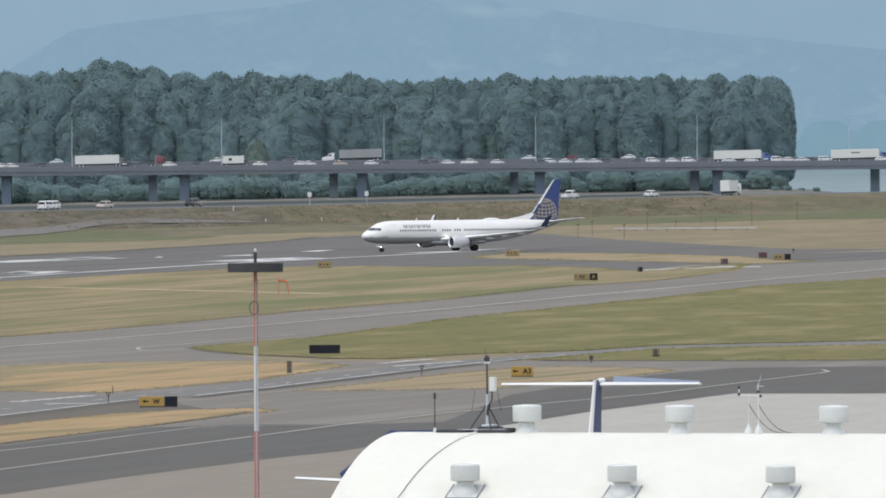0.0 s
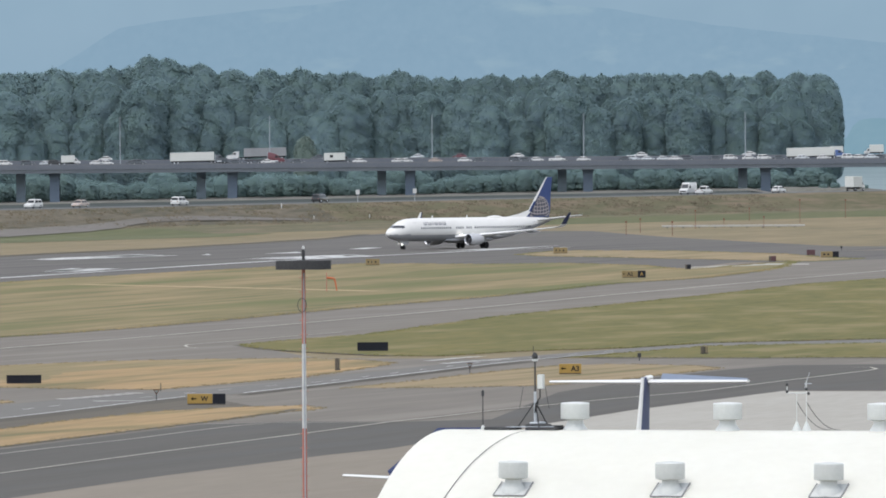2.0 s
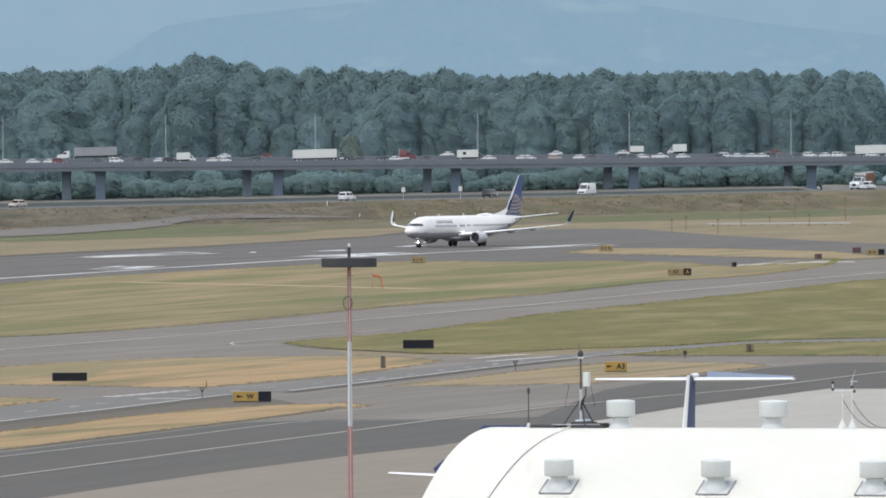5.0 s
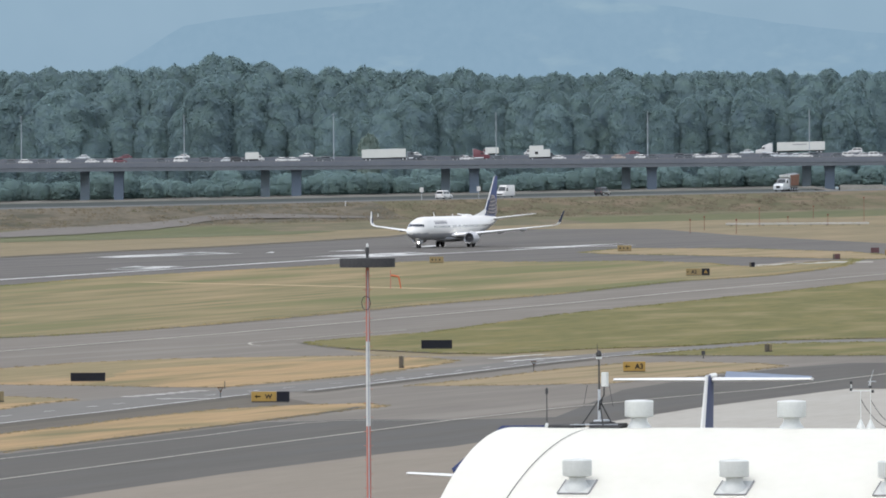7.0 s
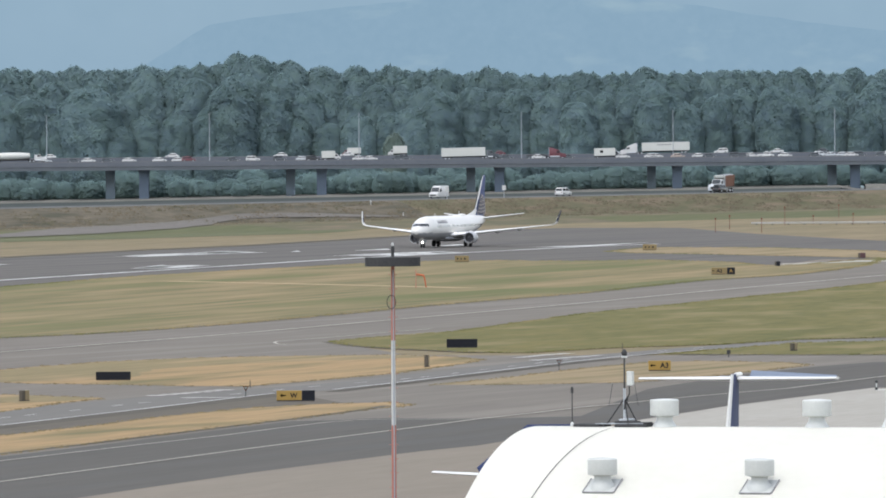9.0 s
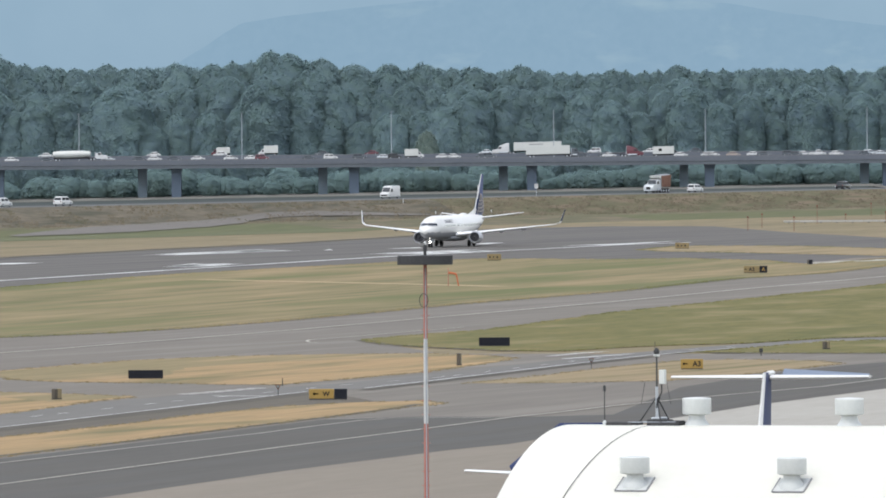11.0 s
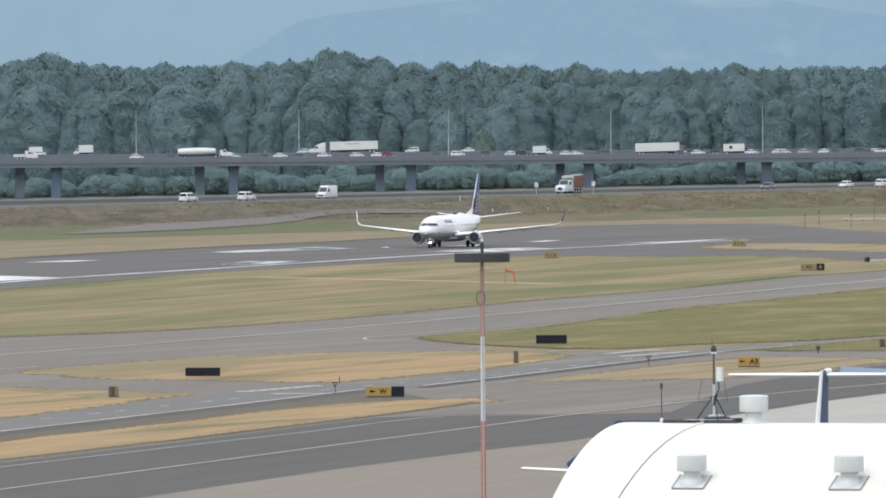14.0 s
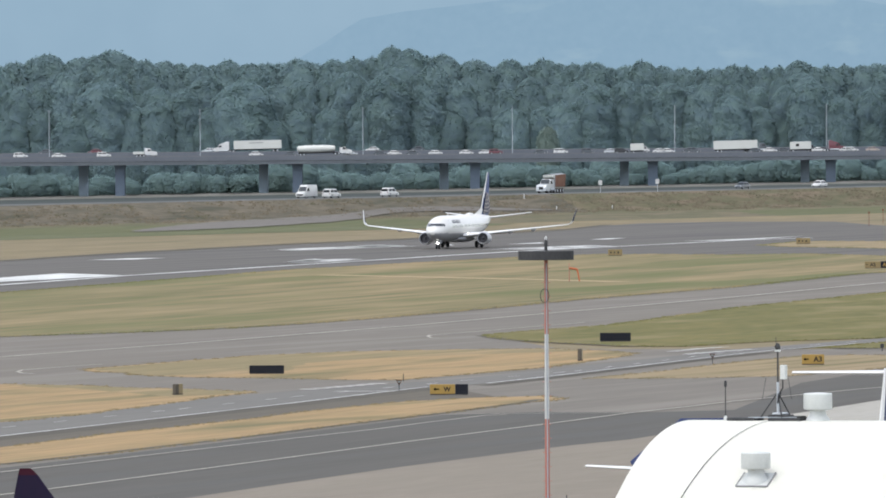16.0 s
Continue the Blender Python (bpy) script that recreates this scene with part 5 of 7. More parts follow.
def roof_vent(slope=0.0):
    """slope: tilt of the roof under it, in degrees; on a slope it has a flashing plate."""
    e = new("roof_vent")
    bm = bmesh.new()
    lathe(bm, [(0.44, -0.25), (0.42, 0.05), (0.36, 0.12), (0.29, 0.24), (0.29, 0.42)], 24)
    smooth(part("neck", bm, VENT_WHITE, e), 40)
    bm = bmesh.new()
    lathe(bm, [(0.30, 0.36), (0.50, 0.40), (0.51, 0.42), (0.51, 0.93), (0.48, 0.96), (0.1, 0.99)], 28)
    smooth(part("cap", bm, VENT_WHITE, e, "round off-white vent cap"), 40)
    if slope:
        tilt = Matrix.Rotation(radians(slope), 4, "X")
        bm = bmesh.new()
        box(bm, -0.56, 0.56, -0.5, 0.5, -0.02, 0.03, 0.01)
        bmesh.ops.transform(bm, matrix=tilt, verts=bm.verts)
        plate = part("flashing", bm, VENT_WHITE, e, "square flashing plate")
        for x0, x1, y0, y1 in ((-0.59, -0.55, -0.5, 0.5), (0.55, 0.59, -0.5, 0.5), (-0.55, 0.55, -0.53, -0.49)):
            bm = bmesh.new()
            box(bm, x0, x1, y0, y1, -0.02, 0.05)
            bmesh.ops.transform(bm, matrix=tilt, verts=bm.verts)
            part("flashing_edge", bm, FLASH_EDGE, plate, "dark plate edge")
    return tagged(e, "round off-white ventilation cap on a white roof", "roof vent", "roof vents")


vent = roof_vent()
vent.matrix_basis = pose(0, 0, 0)
p = roof_at(4.73, 0.0)
vent.matrix_basis = pose(p.x, p.y, p.z, 0, 0, -20)
for u in (10.4, 16.07, 21.74):
    p = roof_at(u, 0.0)
    copy_thing(vent, pose(p.x, p.y, p.z, 0, 0, -20))
SIDE_Q = -8.03
side_vent = roof_vent(math.degrees(math.asin(-SIDE_Q / ARC)))
p = roof_at(5.3, SIDE_Q)
side_vent.matrix_basis = pose(p.x, p.y, p.z, 0, 0, -20)
for u in (11.02, 16.74, 22.46):
    p = roof_at(u, SIDE_Q)
    copy_thing(side_vent, pose(p.x, p.y, p.z, 0, 0, -20))


mast = new("striped_mast")
mast.location = (-6.12, 330.0, 0.0)
BANDS = [(0.0, 2.35, "w"), (2.35, 5.1, "o"), (5.1, 7.85, "w"), (7.85, 10.45, "o"), (10.45, 13.2, "w"), (13.2, 15.66, "o")]
for z0, z1, c in BANDS:
    bm = bmesh.new()
    tube(bm, (0, 0, z0), (0, 0, z1), 0.10 - 0.04 * z0 / 15.5, 0.10 - 0.04 * z1 / 15.5, 14)
    part("pole_section", bm, ORANGE if c == "o" else MAST_WHITE, mast, "faded red band" if c == "o" else "white band")
bm = bmesh.new()
tube(bm, (0.01, -0.13, 0.3), (0.01, -0.085, 15.5), 0.022, 0.018, 6)
part("conduit", bm, LAMP_POST, mast, "grey cable conduit")
tagged(mast, "tall red and white striped mast with a dark drum head", "mast")

# Vehicles: origin on the road under the middle, x forward
CAR_COLOURS = {
    "white": mat("white car paint", (0.50, 0.50, 0.49), (0.45, 0.45, 0.44), 2, 0.4),
    "silver": mat("silver car paint", (0.45, 0.47, 0.48), (0.40, 0.42, 0.43), 2, 0.35, 0.3),
    "dark": mat("dark blue-grey car paint", (0.045, 0.055, 0.065), (0.06, 0.07, 0.08), 2, 0.3),
    "black": mat("black car paint", (0.015, 0.016, 0.018), (0.02, 0.021, 0.023), 2, 0.25),
    # Red and tan are muted, with distance haze put into the paint.
    "red": mat("red car paint", (0.110, 0.026, 0.036), (0.095, 0.023, 0.032), 2, 0.35),
    "tan": mat("tan car paint", (0.33, 0.27, 0.235), (0.30, 0.245, 0.21), 2, 0.4),
    "blue": mat("blue truck paint", (0.035, 0.075, 0.20), (0.04, 0.085, 0.22), 2, 0.35),
}
CAR_GLASS = mat("tinted car glass", (0.034, 0.040, 0.046), (0.045, 0.052, 0.058), 1, 0.25)
CAR_GLASS.node_tree.nodes["Principled BSDF"].inputs["Specular IOR Level"].default_value = 0.2
TRAILER_WHITE = mat("white trailer panels", (0.47, 0.475, 0.445), (0.43, 0.435, 0.405), 3, 0.6)
TRAILER_GREY = mat("grey trailer panels", (0.17, 0.175, 0.18), (0.21, 0.215, 0.22), 3, 0.6)
CHASSIS = mat("black chassis", (0.022, 0.022, 0.024), (0.035, 0.035, 0.035), 1, 0.8)
RUST_BOX = mat("rust brown tipper body", (0.215, 0.125, 0.092), (0.16, 0.092, 0.068), 1.2, 0.8, fine=0.3)


def extrude_profile(bm, side, half, top_half=None, z_shoulder=None, index=0):
    """Side outline (x, z) given a width that narrows above the shoulder."""
    def w(z):
        if top_half is None or z <= z_shoulder:
            return half
        zm = max(p[1] for p in side)
        return half + (top_half - half) * (z - z_shoulder) / (zm - z_shoulder)
    loft(bm, [[(x, -w(z), z) for x, z in side], [(x, w(z), z) for x, z in side]], index=index)


def road_wheel(parent, x, y, r, w=0.22):
    bm = bmesh.new()
    lathe(bm, [(r * 0.2, -w / 2), (r * 0.9, -w / 2), (r, -w * 0.3), (r, w * 0.3), (r * 0.9, w / 2), (r * 0.2, w / 2)], 14, (x, y, r), "Y")
    o = part("wheel", bm, RUBBER, parent)
    bm = bmesh.new()
    lathe(bm, [(r * 0.1, -w * 0.53), (r * 0.58, -w * 0.52), (r * 0.58, w * 0.52), (r * 0.1, w * 0.53)], 10, (x, y, r), "Y")
    part("rim", bm, STEEL, o)


def lights(parent, front, rear, half, z):
    for s in (-1, 1):
        bm = bmesh.new()
        box(bm, front - 0.08, front + 0.02, s * half * 0.72 - 0.16, s * half * 0.72 + 0.16, z - 0.08, z + 0.08, 0.02)
        part("headlight", bm, AC_METAL, parent)
        bm = bmesh.new()
        box(bm, rear - 0.02, rear + 0.06, s * half * 0.78 - 0.12, s * half * 0.78 + 0.12, z - 0.02, z + 0.2, 0.02)
        part("tail_light", bm, CAR_COLOURS["red"], parent)


def car(colour, kind="sedan"):
    L, half, H = {"sedan": (4.8, 0.9, 1.55), "suv": (4.8, 0.94, 1.85), "pickup": (5.7, 0.98, 1.92)}[kind]
    f, r = L / 2, -L / 2
    paint = CAR_COLOURS[colour]
    e = new({"sedan": "car", "suv": "suv_car", "pickup": "pickup_truck"}[kind])
    belt = {"sedan": 0.92, "suv": 1.08, "pickup": 1.12}[kind]
    bm = bmesh.new()
    extrude_profile(bm, [(r, 0.32), (r - 0.0, belt - 0.08), (r + 0.12, belt), (f - 1.15, belt), (f - 0.25, belt - 0.2), (f, belt - 0.42), (f, 0.3)], half)
    bmesh.ops.bevel(bm, geom=bm.edges[:], offset=0.06, segments=2, profile=0.6, affect="EDGES")
    smooth(part("body", bm, paint, e), 35)
    cab = {"sedan": (r + 0.55, r + 1.15, f - 1.75, f - 1.1), "suv": (r + 0.08, r + 0.35, f - 1.65, f - 1.1), "pickup": (r + 2.2, r + 2.35, f - 1.85, f - 1.3)}[kind]
    def wide(z):
        return half * (0.95 - 0.19 * (z - belt) / (H - belt))

    bm = bmesh.new()
    rings = []
    for x0, x1, x2, x3, z, f_in in ((cab[0], cab[0], cab[3], cab[3], belt - 0.04, 1.0), (cab[1], cab[1], cab[2], cab[2], H - 0.12, 1.0), (cab[1] + 0.14, cab[1] + 0.14, cab[2] - 0.14, cab[2] - 0.14, H, 0.86)):
        y = wide(z) * f_in
        rings.append([(x0, -y, z), (x2, -y, z), (x3, y, z), (x1, y, z)])
    loft(bm, rings)
    bmesh.ops.bevel(bm, geom=bm.edges[:], offset=0.035, segments=2, profile=0.6, affect="EDGES")
    smooth(part("cabin", bm, paint, e), 40)

    def along(f0, f1, z):
        t = (z - belt) / (H - 0.12 - belt)
        lo, hi = cab[0] + (cab[1] - cab[0]) * t, cab[3] + (cab[2] - cab[3]) * t
        return lo + (hi - lo) * f0, lo + (hi - lo) * f1

    z0, z1 = belt + 0.05, H - 0.2
    for s in (-1, 1):
        for f0, f1 in ((0.08, 0.47), (0.53, 0.94)) if kind != "pickup" else ((0.1, 0.44), (0.52, 0.92)):
            bm = bmesh.new()
            (a0, b0), (a1, b1) = along(f0, f1, z0), along(f0, f1, z1)
            y0, y1 = s * (wide(z0) + 0.012), s * (wide(z1) + 0.012)
            f_ = bm.faces.new([bm.verts.new(p) for p in ((a0, y0, z0), (b0, y0, z0), (b1, y1, z1), (a1, y1, z1))])
            bmesh.ops.solidify(bm, geom=[f_], thickness=0.02)
            part("side_window", bm, CAR_GLASS, e)
    for name, xa, xb, out in (("windscreen", cab[3], cab[2], 0.03), ("rear_window", cab[0], cab[1], -0.03)):
        bm = bmesh.new()
        t0, t1 = 0.1, 0.86
        za, zb = belt + (H - 0.12 - belt) * t0, belt + (H - 0.12 - belt) * t1
        ya, yb = wide(za) * 0.86, wide(zb) * 0.86
        xl, xh = xa + (xb - xa) * t0 + out, xa + (xb - xa) * t1 + out
        f_ = bm.faces.new([bm.verts.new(p) for p in ((xl, -ya, za), (xl, ya, za), (xh, yb, zb), (xh, -yb, zb))])
        bmesh.ops.solidify(bm, geom=[f_], thickness=0.02)
        part(name, bm, CAR_GLASS, e)
    if kind == "pickup":
        bm = bmesh.new()
        box(bm, r + 0.1, r + 2.1, -half * 0.82, half * 0.82, belt - 0.02, belt + 0.012)
        part("bed", bm, CHASSIS, e)
    for x in (f - 0.9, r + 0.95):
        for s in (-1, 1):
            road_wheel(e, x, s * (half - 0.1), 0.33 if kind == "sedan" else 0.38)
    lights(e, f, r, half, belt - 0.3)
    return e


def van(colour="white", high=2.7):
    e = new("delivery_van")
    bm = bmesh.new()
    L = 5.9
    f, r = L / 2, -L / 2
    rise = high - 1.44
    low, brow, eaves = 1.32 + 0.08 * rise, 1.32 + 0.78 * rise, 1.32 + 0.62 * rise
    extrude_profile(bm, [(r, 0.4), (r, high - 0.1), (r + 0.12, high), (f - 2.1, high), (f - 1.75, high - 0.12), (f - 0.95, 1.32), (f - 0.15, 1.1), (f, 0.9), (f, 0.35)], 1.0, 0.88, 1.2)
    bmesh.ops.bevel(bm, geom=bm.edges[:], offset=0.07, segments=2, profile=0.6, affect="EDGES")
    smooth(part("body", bm, CAR_COLOURS[colour], e), 35)
    bm = bmesh.new()
    bm.faces.new([bm.verts.new(p) for p in ((f - 1.0, -0.86, low), (f - 1.0, 0.86, low), (f - 1.58, 0.78, brow), (f - 1.58, -0.78, brow))])
    bmesh.ops.translate(bm, verts=bm.verts, vec=(0.06, 0, 0.03))
    bmesh.ops.solidify(bm, geom=bm.faces[:], thickness=0.03)
    part("windscreen", bm, CAR_GLASS, e, "dark windscreen")
    for s in (-1, 1):
        bm = bmesh.new()
        bm.faces.new([bm.verts.new(p) for p in ((f - 2.3, s * 1.005, low), (f - 1.2, s * 1.005, low), (f - 1.65, s * 0.965, eaves), (f - 2.3, s * 0.965, eaves))])
        bmesh.ops.solidify(bm, geom=bm.faces[:], thickness=0.03)
        part("side_window", bm, CAR_GLASS, e)
        for x in (f - 1.0, r + 1.2):
            road_wheel(e, x, s * 0.88, 0.36)
    bm = bmesh.new()
    box(bm, f - 0.06, f + 0.03, -0.7, 0.7, 0.55, 0.85, 0.02)
    part("grille", bm, CHASSIS, e)
    lights(e, f, r, 1.0, 0.95)
    return e


def cab_unit(e, x0, colour, sleeper=True, top=None):
    """A bonneted tractor whose front is at x0."""
    paint = CAR_COLOURS[colour] if colour != "trailer" else TRAILER_WHITE
    bm = bmesh.new()
    back = x0 - (5.9 if sleeper else 4.3)
    top = top or (3.75 if sleeper else 3.0)
    extrude_profile(bm, [(back, 0.9), (back, top), (back + 0.9, top + (0.15 if sleeper else 0)), (x0 - 3.3, min(top, 3.3)), (x0 - 2.35, 2.9), (x0 - 1.95, 1.95), (x0 - 0.2, 1.7), (x0, 1.3), (x0, 0.5), (back + 1.5, 0.5)], 1.18, 1.05, 1.6)
    bmesh.ops.bevel(bm, geom=bm.edges[:], offset=0.06, segments=2, profile=0.6, affect="EDGES")
    smooth(part("cab", bm, paint, e), 35)
    bm = bmesh.new()
    bm.faces.new([bm.verts.new(p) for p in ((x0 - 1.96, -1.0, 1.98), (x0 - 1.96, 1.0, 1.98), (x0 - 2.36, 0.95, 2.84), (x0 - 2.36, -0.95, 2.84))])
    bmesh.ops.translate(bm, verts=bm.verts, vec=(0.1, 0, 0.03))
    bmesh.ops.solidify(bm, geom=bm.faces[:], thickness=0.03)
    part("windscreen", bm, CAR_GLASS, e, "dark windscreen")
    for s in (-1, 1):
        bm = bmesh.new()
        bm.faces.new([bm.verts.new(p) for p in ((x0 - 3.2, s * 1.17, 1.95), (x0 - 2.2, s * 1.17, 1.95), (x0 - 2.45, s * 1.13, 2.6), (x0 - 3.2, s * 1.13, 2.6))])
        bmesh.ops.solidify(bm, geom=bm.faces[:], thickness=0.03)
        part("side_window", bm, CAR_GLASS, e)
        for x in (x0 - 1.2, back - 0.2, back - 1.4):
            road_wheel(e, x, s * 1.0, 0.5, 0.32)
    bm = bmesh.new()
    box(bm, back - 2.2, x0 - 0.5, -0.5, 0.5, 0.5, 0.95, 0.03)
    part("chassis", bm, CHASSIS, e)
    bm = bmesh.new()
    box(bm, x0 - 0.04, x0 + 0.03, -0.5, 0.5, 0.75, 1.35, 0.02)
    part("grille", bm, CHASSIS, e)
    bm = bmesh.new()
    box(bm, x0 - 0.1, x0 + 0.08, -1.15, 1.15, 0.42, 0.68, 0.04)
    part("bumper", bm, STEEL, e)
    for s in (-1, 1):
        bm = bmesh.new()
        box(bm, x0 - 0.2, x0 + 0.02, s * 0.85 - 0.18, s * 0.85 + 0.18, 0.95, 1.2, 0.04)
        part("headlight", bm, AC_METAL, e)
        bm = bmesh.new()
        box(bm, x0 - 2.1, x0 - 2.0, s * 1.42 - 0.12, s * 1.42 + 0.12, 2.0, 2.6, 0.03)
        tube(bm, (x0 - 2.05, s * 1.1, 2.3), (x0 - 2.05, s * 1.42, 2.3), 0.03, 0.03, 6)
        part("mirror", bm, CHASSIS, e)
        bm = bmesh.new()
        tube(bm, (back + 0.1, s * 1.22, 0.9), (back + 0.1, s * 1.22, top + 0.3), 0.08, 0.07, 8)
        part("exhaust_stack", bm, STEEL, e)
        bm = bmesh.new()
        tube(bm, (back + 0.5, s * 1.05, 0.75), (x0 - 2.2, s * 1.05, 0.75), 0.3, 0.3, 12)
        part("fuel_tank", bm, STEEL, e)


def trailer_box(e, x0, x1, material, z0=1.15, z1=4.05, label="", stripes=False):
    bm = bmesh.new()
    box(bm, x0, x1, -1.28, 1.28, z0, z1, 0.04)
    b = part("trailer_box", bm, material, e, label)
    bm = bmesh.new()
    box(bm, x0 + 0.3, x1 - 0.4, -0.6, 0.6, 0.75, z0 - 0.01)
    part("trailer_frame", bm, CHASSIS, e)
    for s in (-1, 1):
        bm = bmesh.new()
        for i in range(int((x1 - x0) / 1.2)):
            x = x0 + 0.6 + i * 1.2
            box(bm, x, x + 0.05, s * 1.29 - 0.012, s * 1.29 + 0.012, z0 + 0.15, z1 - 0.15)
        part("panel_ribs", bm, material, b)
    if stripes == "thin":
        for s in (-1, 1):
            bm = bmesh.new()
            box(bm, x0 + (x1 - x0) * 0.38, x0 + (x1 - x0) * 0.68, s * 1.315 - 0.01, s * 1.315 + 0.01, z1 - 0.95, z1 - 0.7)
            part("name_bar", bm, TRAILER_GREY, b, "grey bar in place of lettering")
    elif stripes:
        for s in (-1, 1):
            for i in range(4):
                bm = bmesh.new()
                xa = x0 + (x1 - x0) * 0.42 + i * 0.75
                box(bm, xa, xa + 0.6, s * 1.315 - 0.01, s * 1.315 + 0.01, z0 + 1.55, z0 + 1.95)
                part("name_bar", bm, CHASSIS, b, "dark bar in place of lettering")


def semi(colour, trailer, length=16.0, stripes=False, sleeper=True, gap=0.8):
    e = new("articulated_lorry")
    cab_unit(e, length / 2 + gap + (5.9 if sleeper else 4.3), colour, sleeper)
    trailer_box(e, -length / 2, length / 2, trailer, stripes=stripes)
    for s in (-1, 1):
        for x in (-length / 2 + 1.4, -length / 2 + 2.7):
            road_wheel(e, x, s * 1.0, 0.5, 0.4)
    return e


def tanker():
    e = new("tanker_lorry")
    cab_unit(e, 12.0, "white", False, 2.6)
    bm = bmesh.new()
    rings = []
    for x, s in ((-6.7, 0.62), (-6.5, 0.95), (-6.2, 1.05), (-5.6, 1.05), (-5.2, 1.12), (-1.0, 1.2), (3.4, 1.12), (5.0, 0.96), (5.6, 0.92), (6.1, 0.85), (6.3, 0.5)):
        rings.append([(x, 1.15 * s * math.cos(2 * math.pi * i / 20), 2.35 + 1.05 * s * math.sin(2 * math.pi * i / 20)) for i in range(20)])
    loft(bm, rings)
    smooth(part("tank", bm, TRAILER_WHITE, e, "rounded white tank"), 50)
    bm = bmesh.new()
    box(bm, -4.5, 3.0, -0.3, 0.3, 3.5, 3.62, 0.03)
    part("walkway", bm, STEEL, e)
    bm = bmesh.new()
    box(bm, -6.3, 6.0, -0.5, 0.5, 0.75, 1.3)
    part("trailer_frame", bm, CHASSIS, e)
    for s in (-1, 1):
        for x in (-5.6, -4.4):
            road_wheel(e, x, s * 1.0, 0.5, 0.4)
    return e


def box_truck(length=5.2, colour="white", high=3.4, logo=False):
    e = new("box_truck")
    bm = bmesh.new()
    f = length / 2 + 1.9
    extrude_profile(bm, [(length / 2 - 0.1, 0.6), (length / 2 - 0.1, 2.35), (length / 2 + 0.6, 2.35), (f - 0.75, 1.45), (f - 0.05, 1.25), (f, 0.5)], 1.0, 0.88, 1.3)
    bmesh.ops.bevel(bm, geom=bm.edges[:], offset=0.05, segments=2, profile=0.6, affect="EDGES")
    smooth(part("cab", bm, CAR_COLOURS[colour], e), 35)
    bm = bmesh.new()
    bm.faces.new([bm.verts.new(p) for p in ((f - 0.72, -0.88, 1.5), (f - 0.72, 0.88, 1.5), (f - 1.25, 0.82, 2.25), (f - 1.25, -0.82, 2.25))])
    bmesh.ops.translate(bm, verts=bm.verts, vec=(0.07, 0, 0.03))
    bmesh.ops.solidify(bm, geom=bm.faces[:], thickness=0.03)
    part("windscreen", bm, CAR_GLASS, e, "dark windscreen")
    bm = bmesh.new()
    box(bm, -length / 2, length / 2, -1.15, 1.15, 0.95, high, 0.05)
    b = part("cargo_box", bm, TRAILER_WHITE, e, "white cargo box")
    if logo:
        for s in (-1, 1):
            bm = bmesh.new()
            box(bm, -1.6, -0.5, s * 1.16 - 0.01, s * 1.16 + 0.01, 1.9, 2.8)
            part("panel_mark", bm, CHASSIS, b, "dark square mark")
    bm = bmesh.new()
    box(bm, -length / 2, f - 0.6, -0.45, 0.45, 0.5, 0.94)
    part("chassis", bm, CHASSIS, e)
    for s in (-1, 1):
        bm = bmesh.new()
        bm.faces.new([bm.verts.new(p) for p in ((length / 2 + 0.1, s * 1.0, 1.45), (f - 1.0, s * 1.0, 1.45), (f - 1.3, s * 0.94, 2.1), (length / 2 + 0.1, s * 0.94, 2.1))])
        bmesh.ops.solidify(bm, geom=bm.faces[:], thickness=0.03)
        part("side_window", bm, CAR_GLASS, e)
        for x in (f - 0.95, -length / 2 + 1.1):
            road_wheel(e, x, s * 0.92, 0.42, 0.26)
    return e


def red_truck():
    e = new("flatbed_lorry")
    cab_unit(e, 5.0, "red")
    bm = bmesh.new()
    box(bm, -8.5, -1.4, -1.25, 1.25, 1.2, 1.45, 0.03)
    part("flatbed", bm, CHASSIS, e, "empty dark flatbed")
    for s in (-1, 1):
        for x in (-7.6, -6.4):
            road_wheel(e, x, s * 1.0, 0.5, 0.4)
    return e


def tipper():
    e = new("tipper_truck")
    cab_unit(e, 4.6, "silver", False)
    bm = bmesh.new()
    loft(bm, [[(-4.6, -1.22, 1.35), (0.2, -1.22, 1.35), (0.2, 1.22, 1.35), (-4.6, 1.22, 1.35)], [(-4.9, -1.28, 4.0), (0.1, -1.28, 3.8), (0.1, 1.28, 3.8), (-4.9, 1.28, 4.0)]])
    b = part("tipper_body", bm, RUST_BOX, e, "rust brown tipper body")
    for s in (-1, 1):
        bm = bmesh.new()
        for i in range(6):
            x = -4.3 + i * 0.85
            box(bm, x, x + 0.12, s * 1.29 - 0.04, s * 1.29 + 0.04, 1.45, 3.75)
        part("side_ribs", bm, RUST_BOX, b)
    bm = bmesh.new()
    loft(bm, [[(0.2, -1.2, 3.1), (0.2, 1.2, 3.1), (0.2, 1.2, 3.85), (0.2, -1.2, 3.85)], [(1.3, -1.15, 3.35), (1.3, 1.15, 3.35), (1.5, 1.1, 3.8), (1.5, -1.1, 3.8)]])
    part("cab_guard", bm, TRAILER_WHITE, e, "pale guard over the cab")
    bm = bmesh.new()
    loft(bm, [[(-4.95, -1.3, 3.98), (-4.95, 1.3, 3.98), (-4.95, 0.0, 4.22)], [(0.15, -1.3, 3.8), (0.15, 1.3, 3.8), (0.15, 0.0, 4.05)]])
    part("load_cover", bm, TRAILER_GREY, b, "grey rolled load cover")
    for s in (-1, 1):
        for x in (-3.7, -2.4):
            road_wheel(e, x, s * 1.0, 0.5, 0.4)
    return e


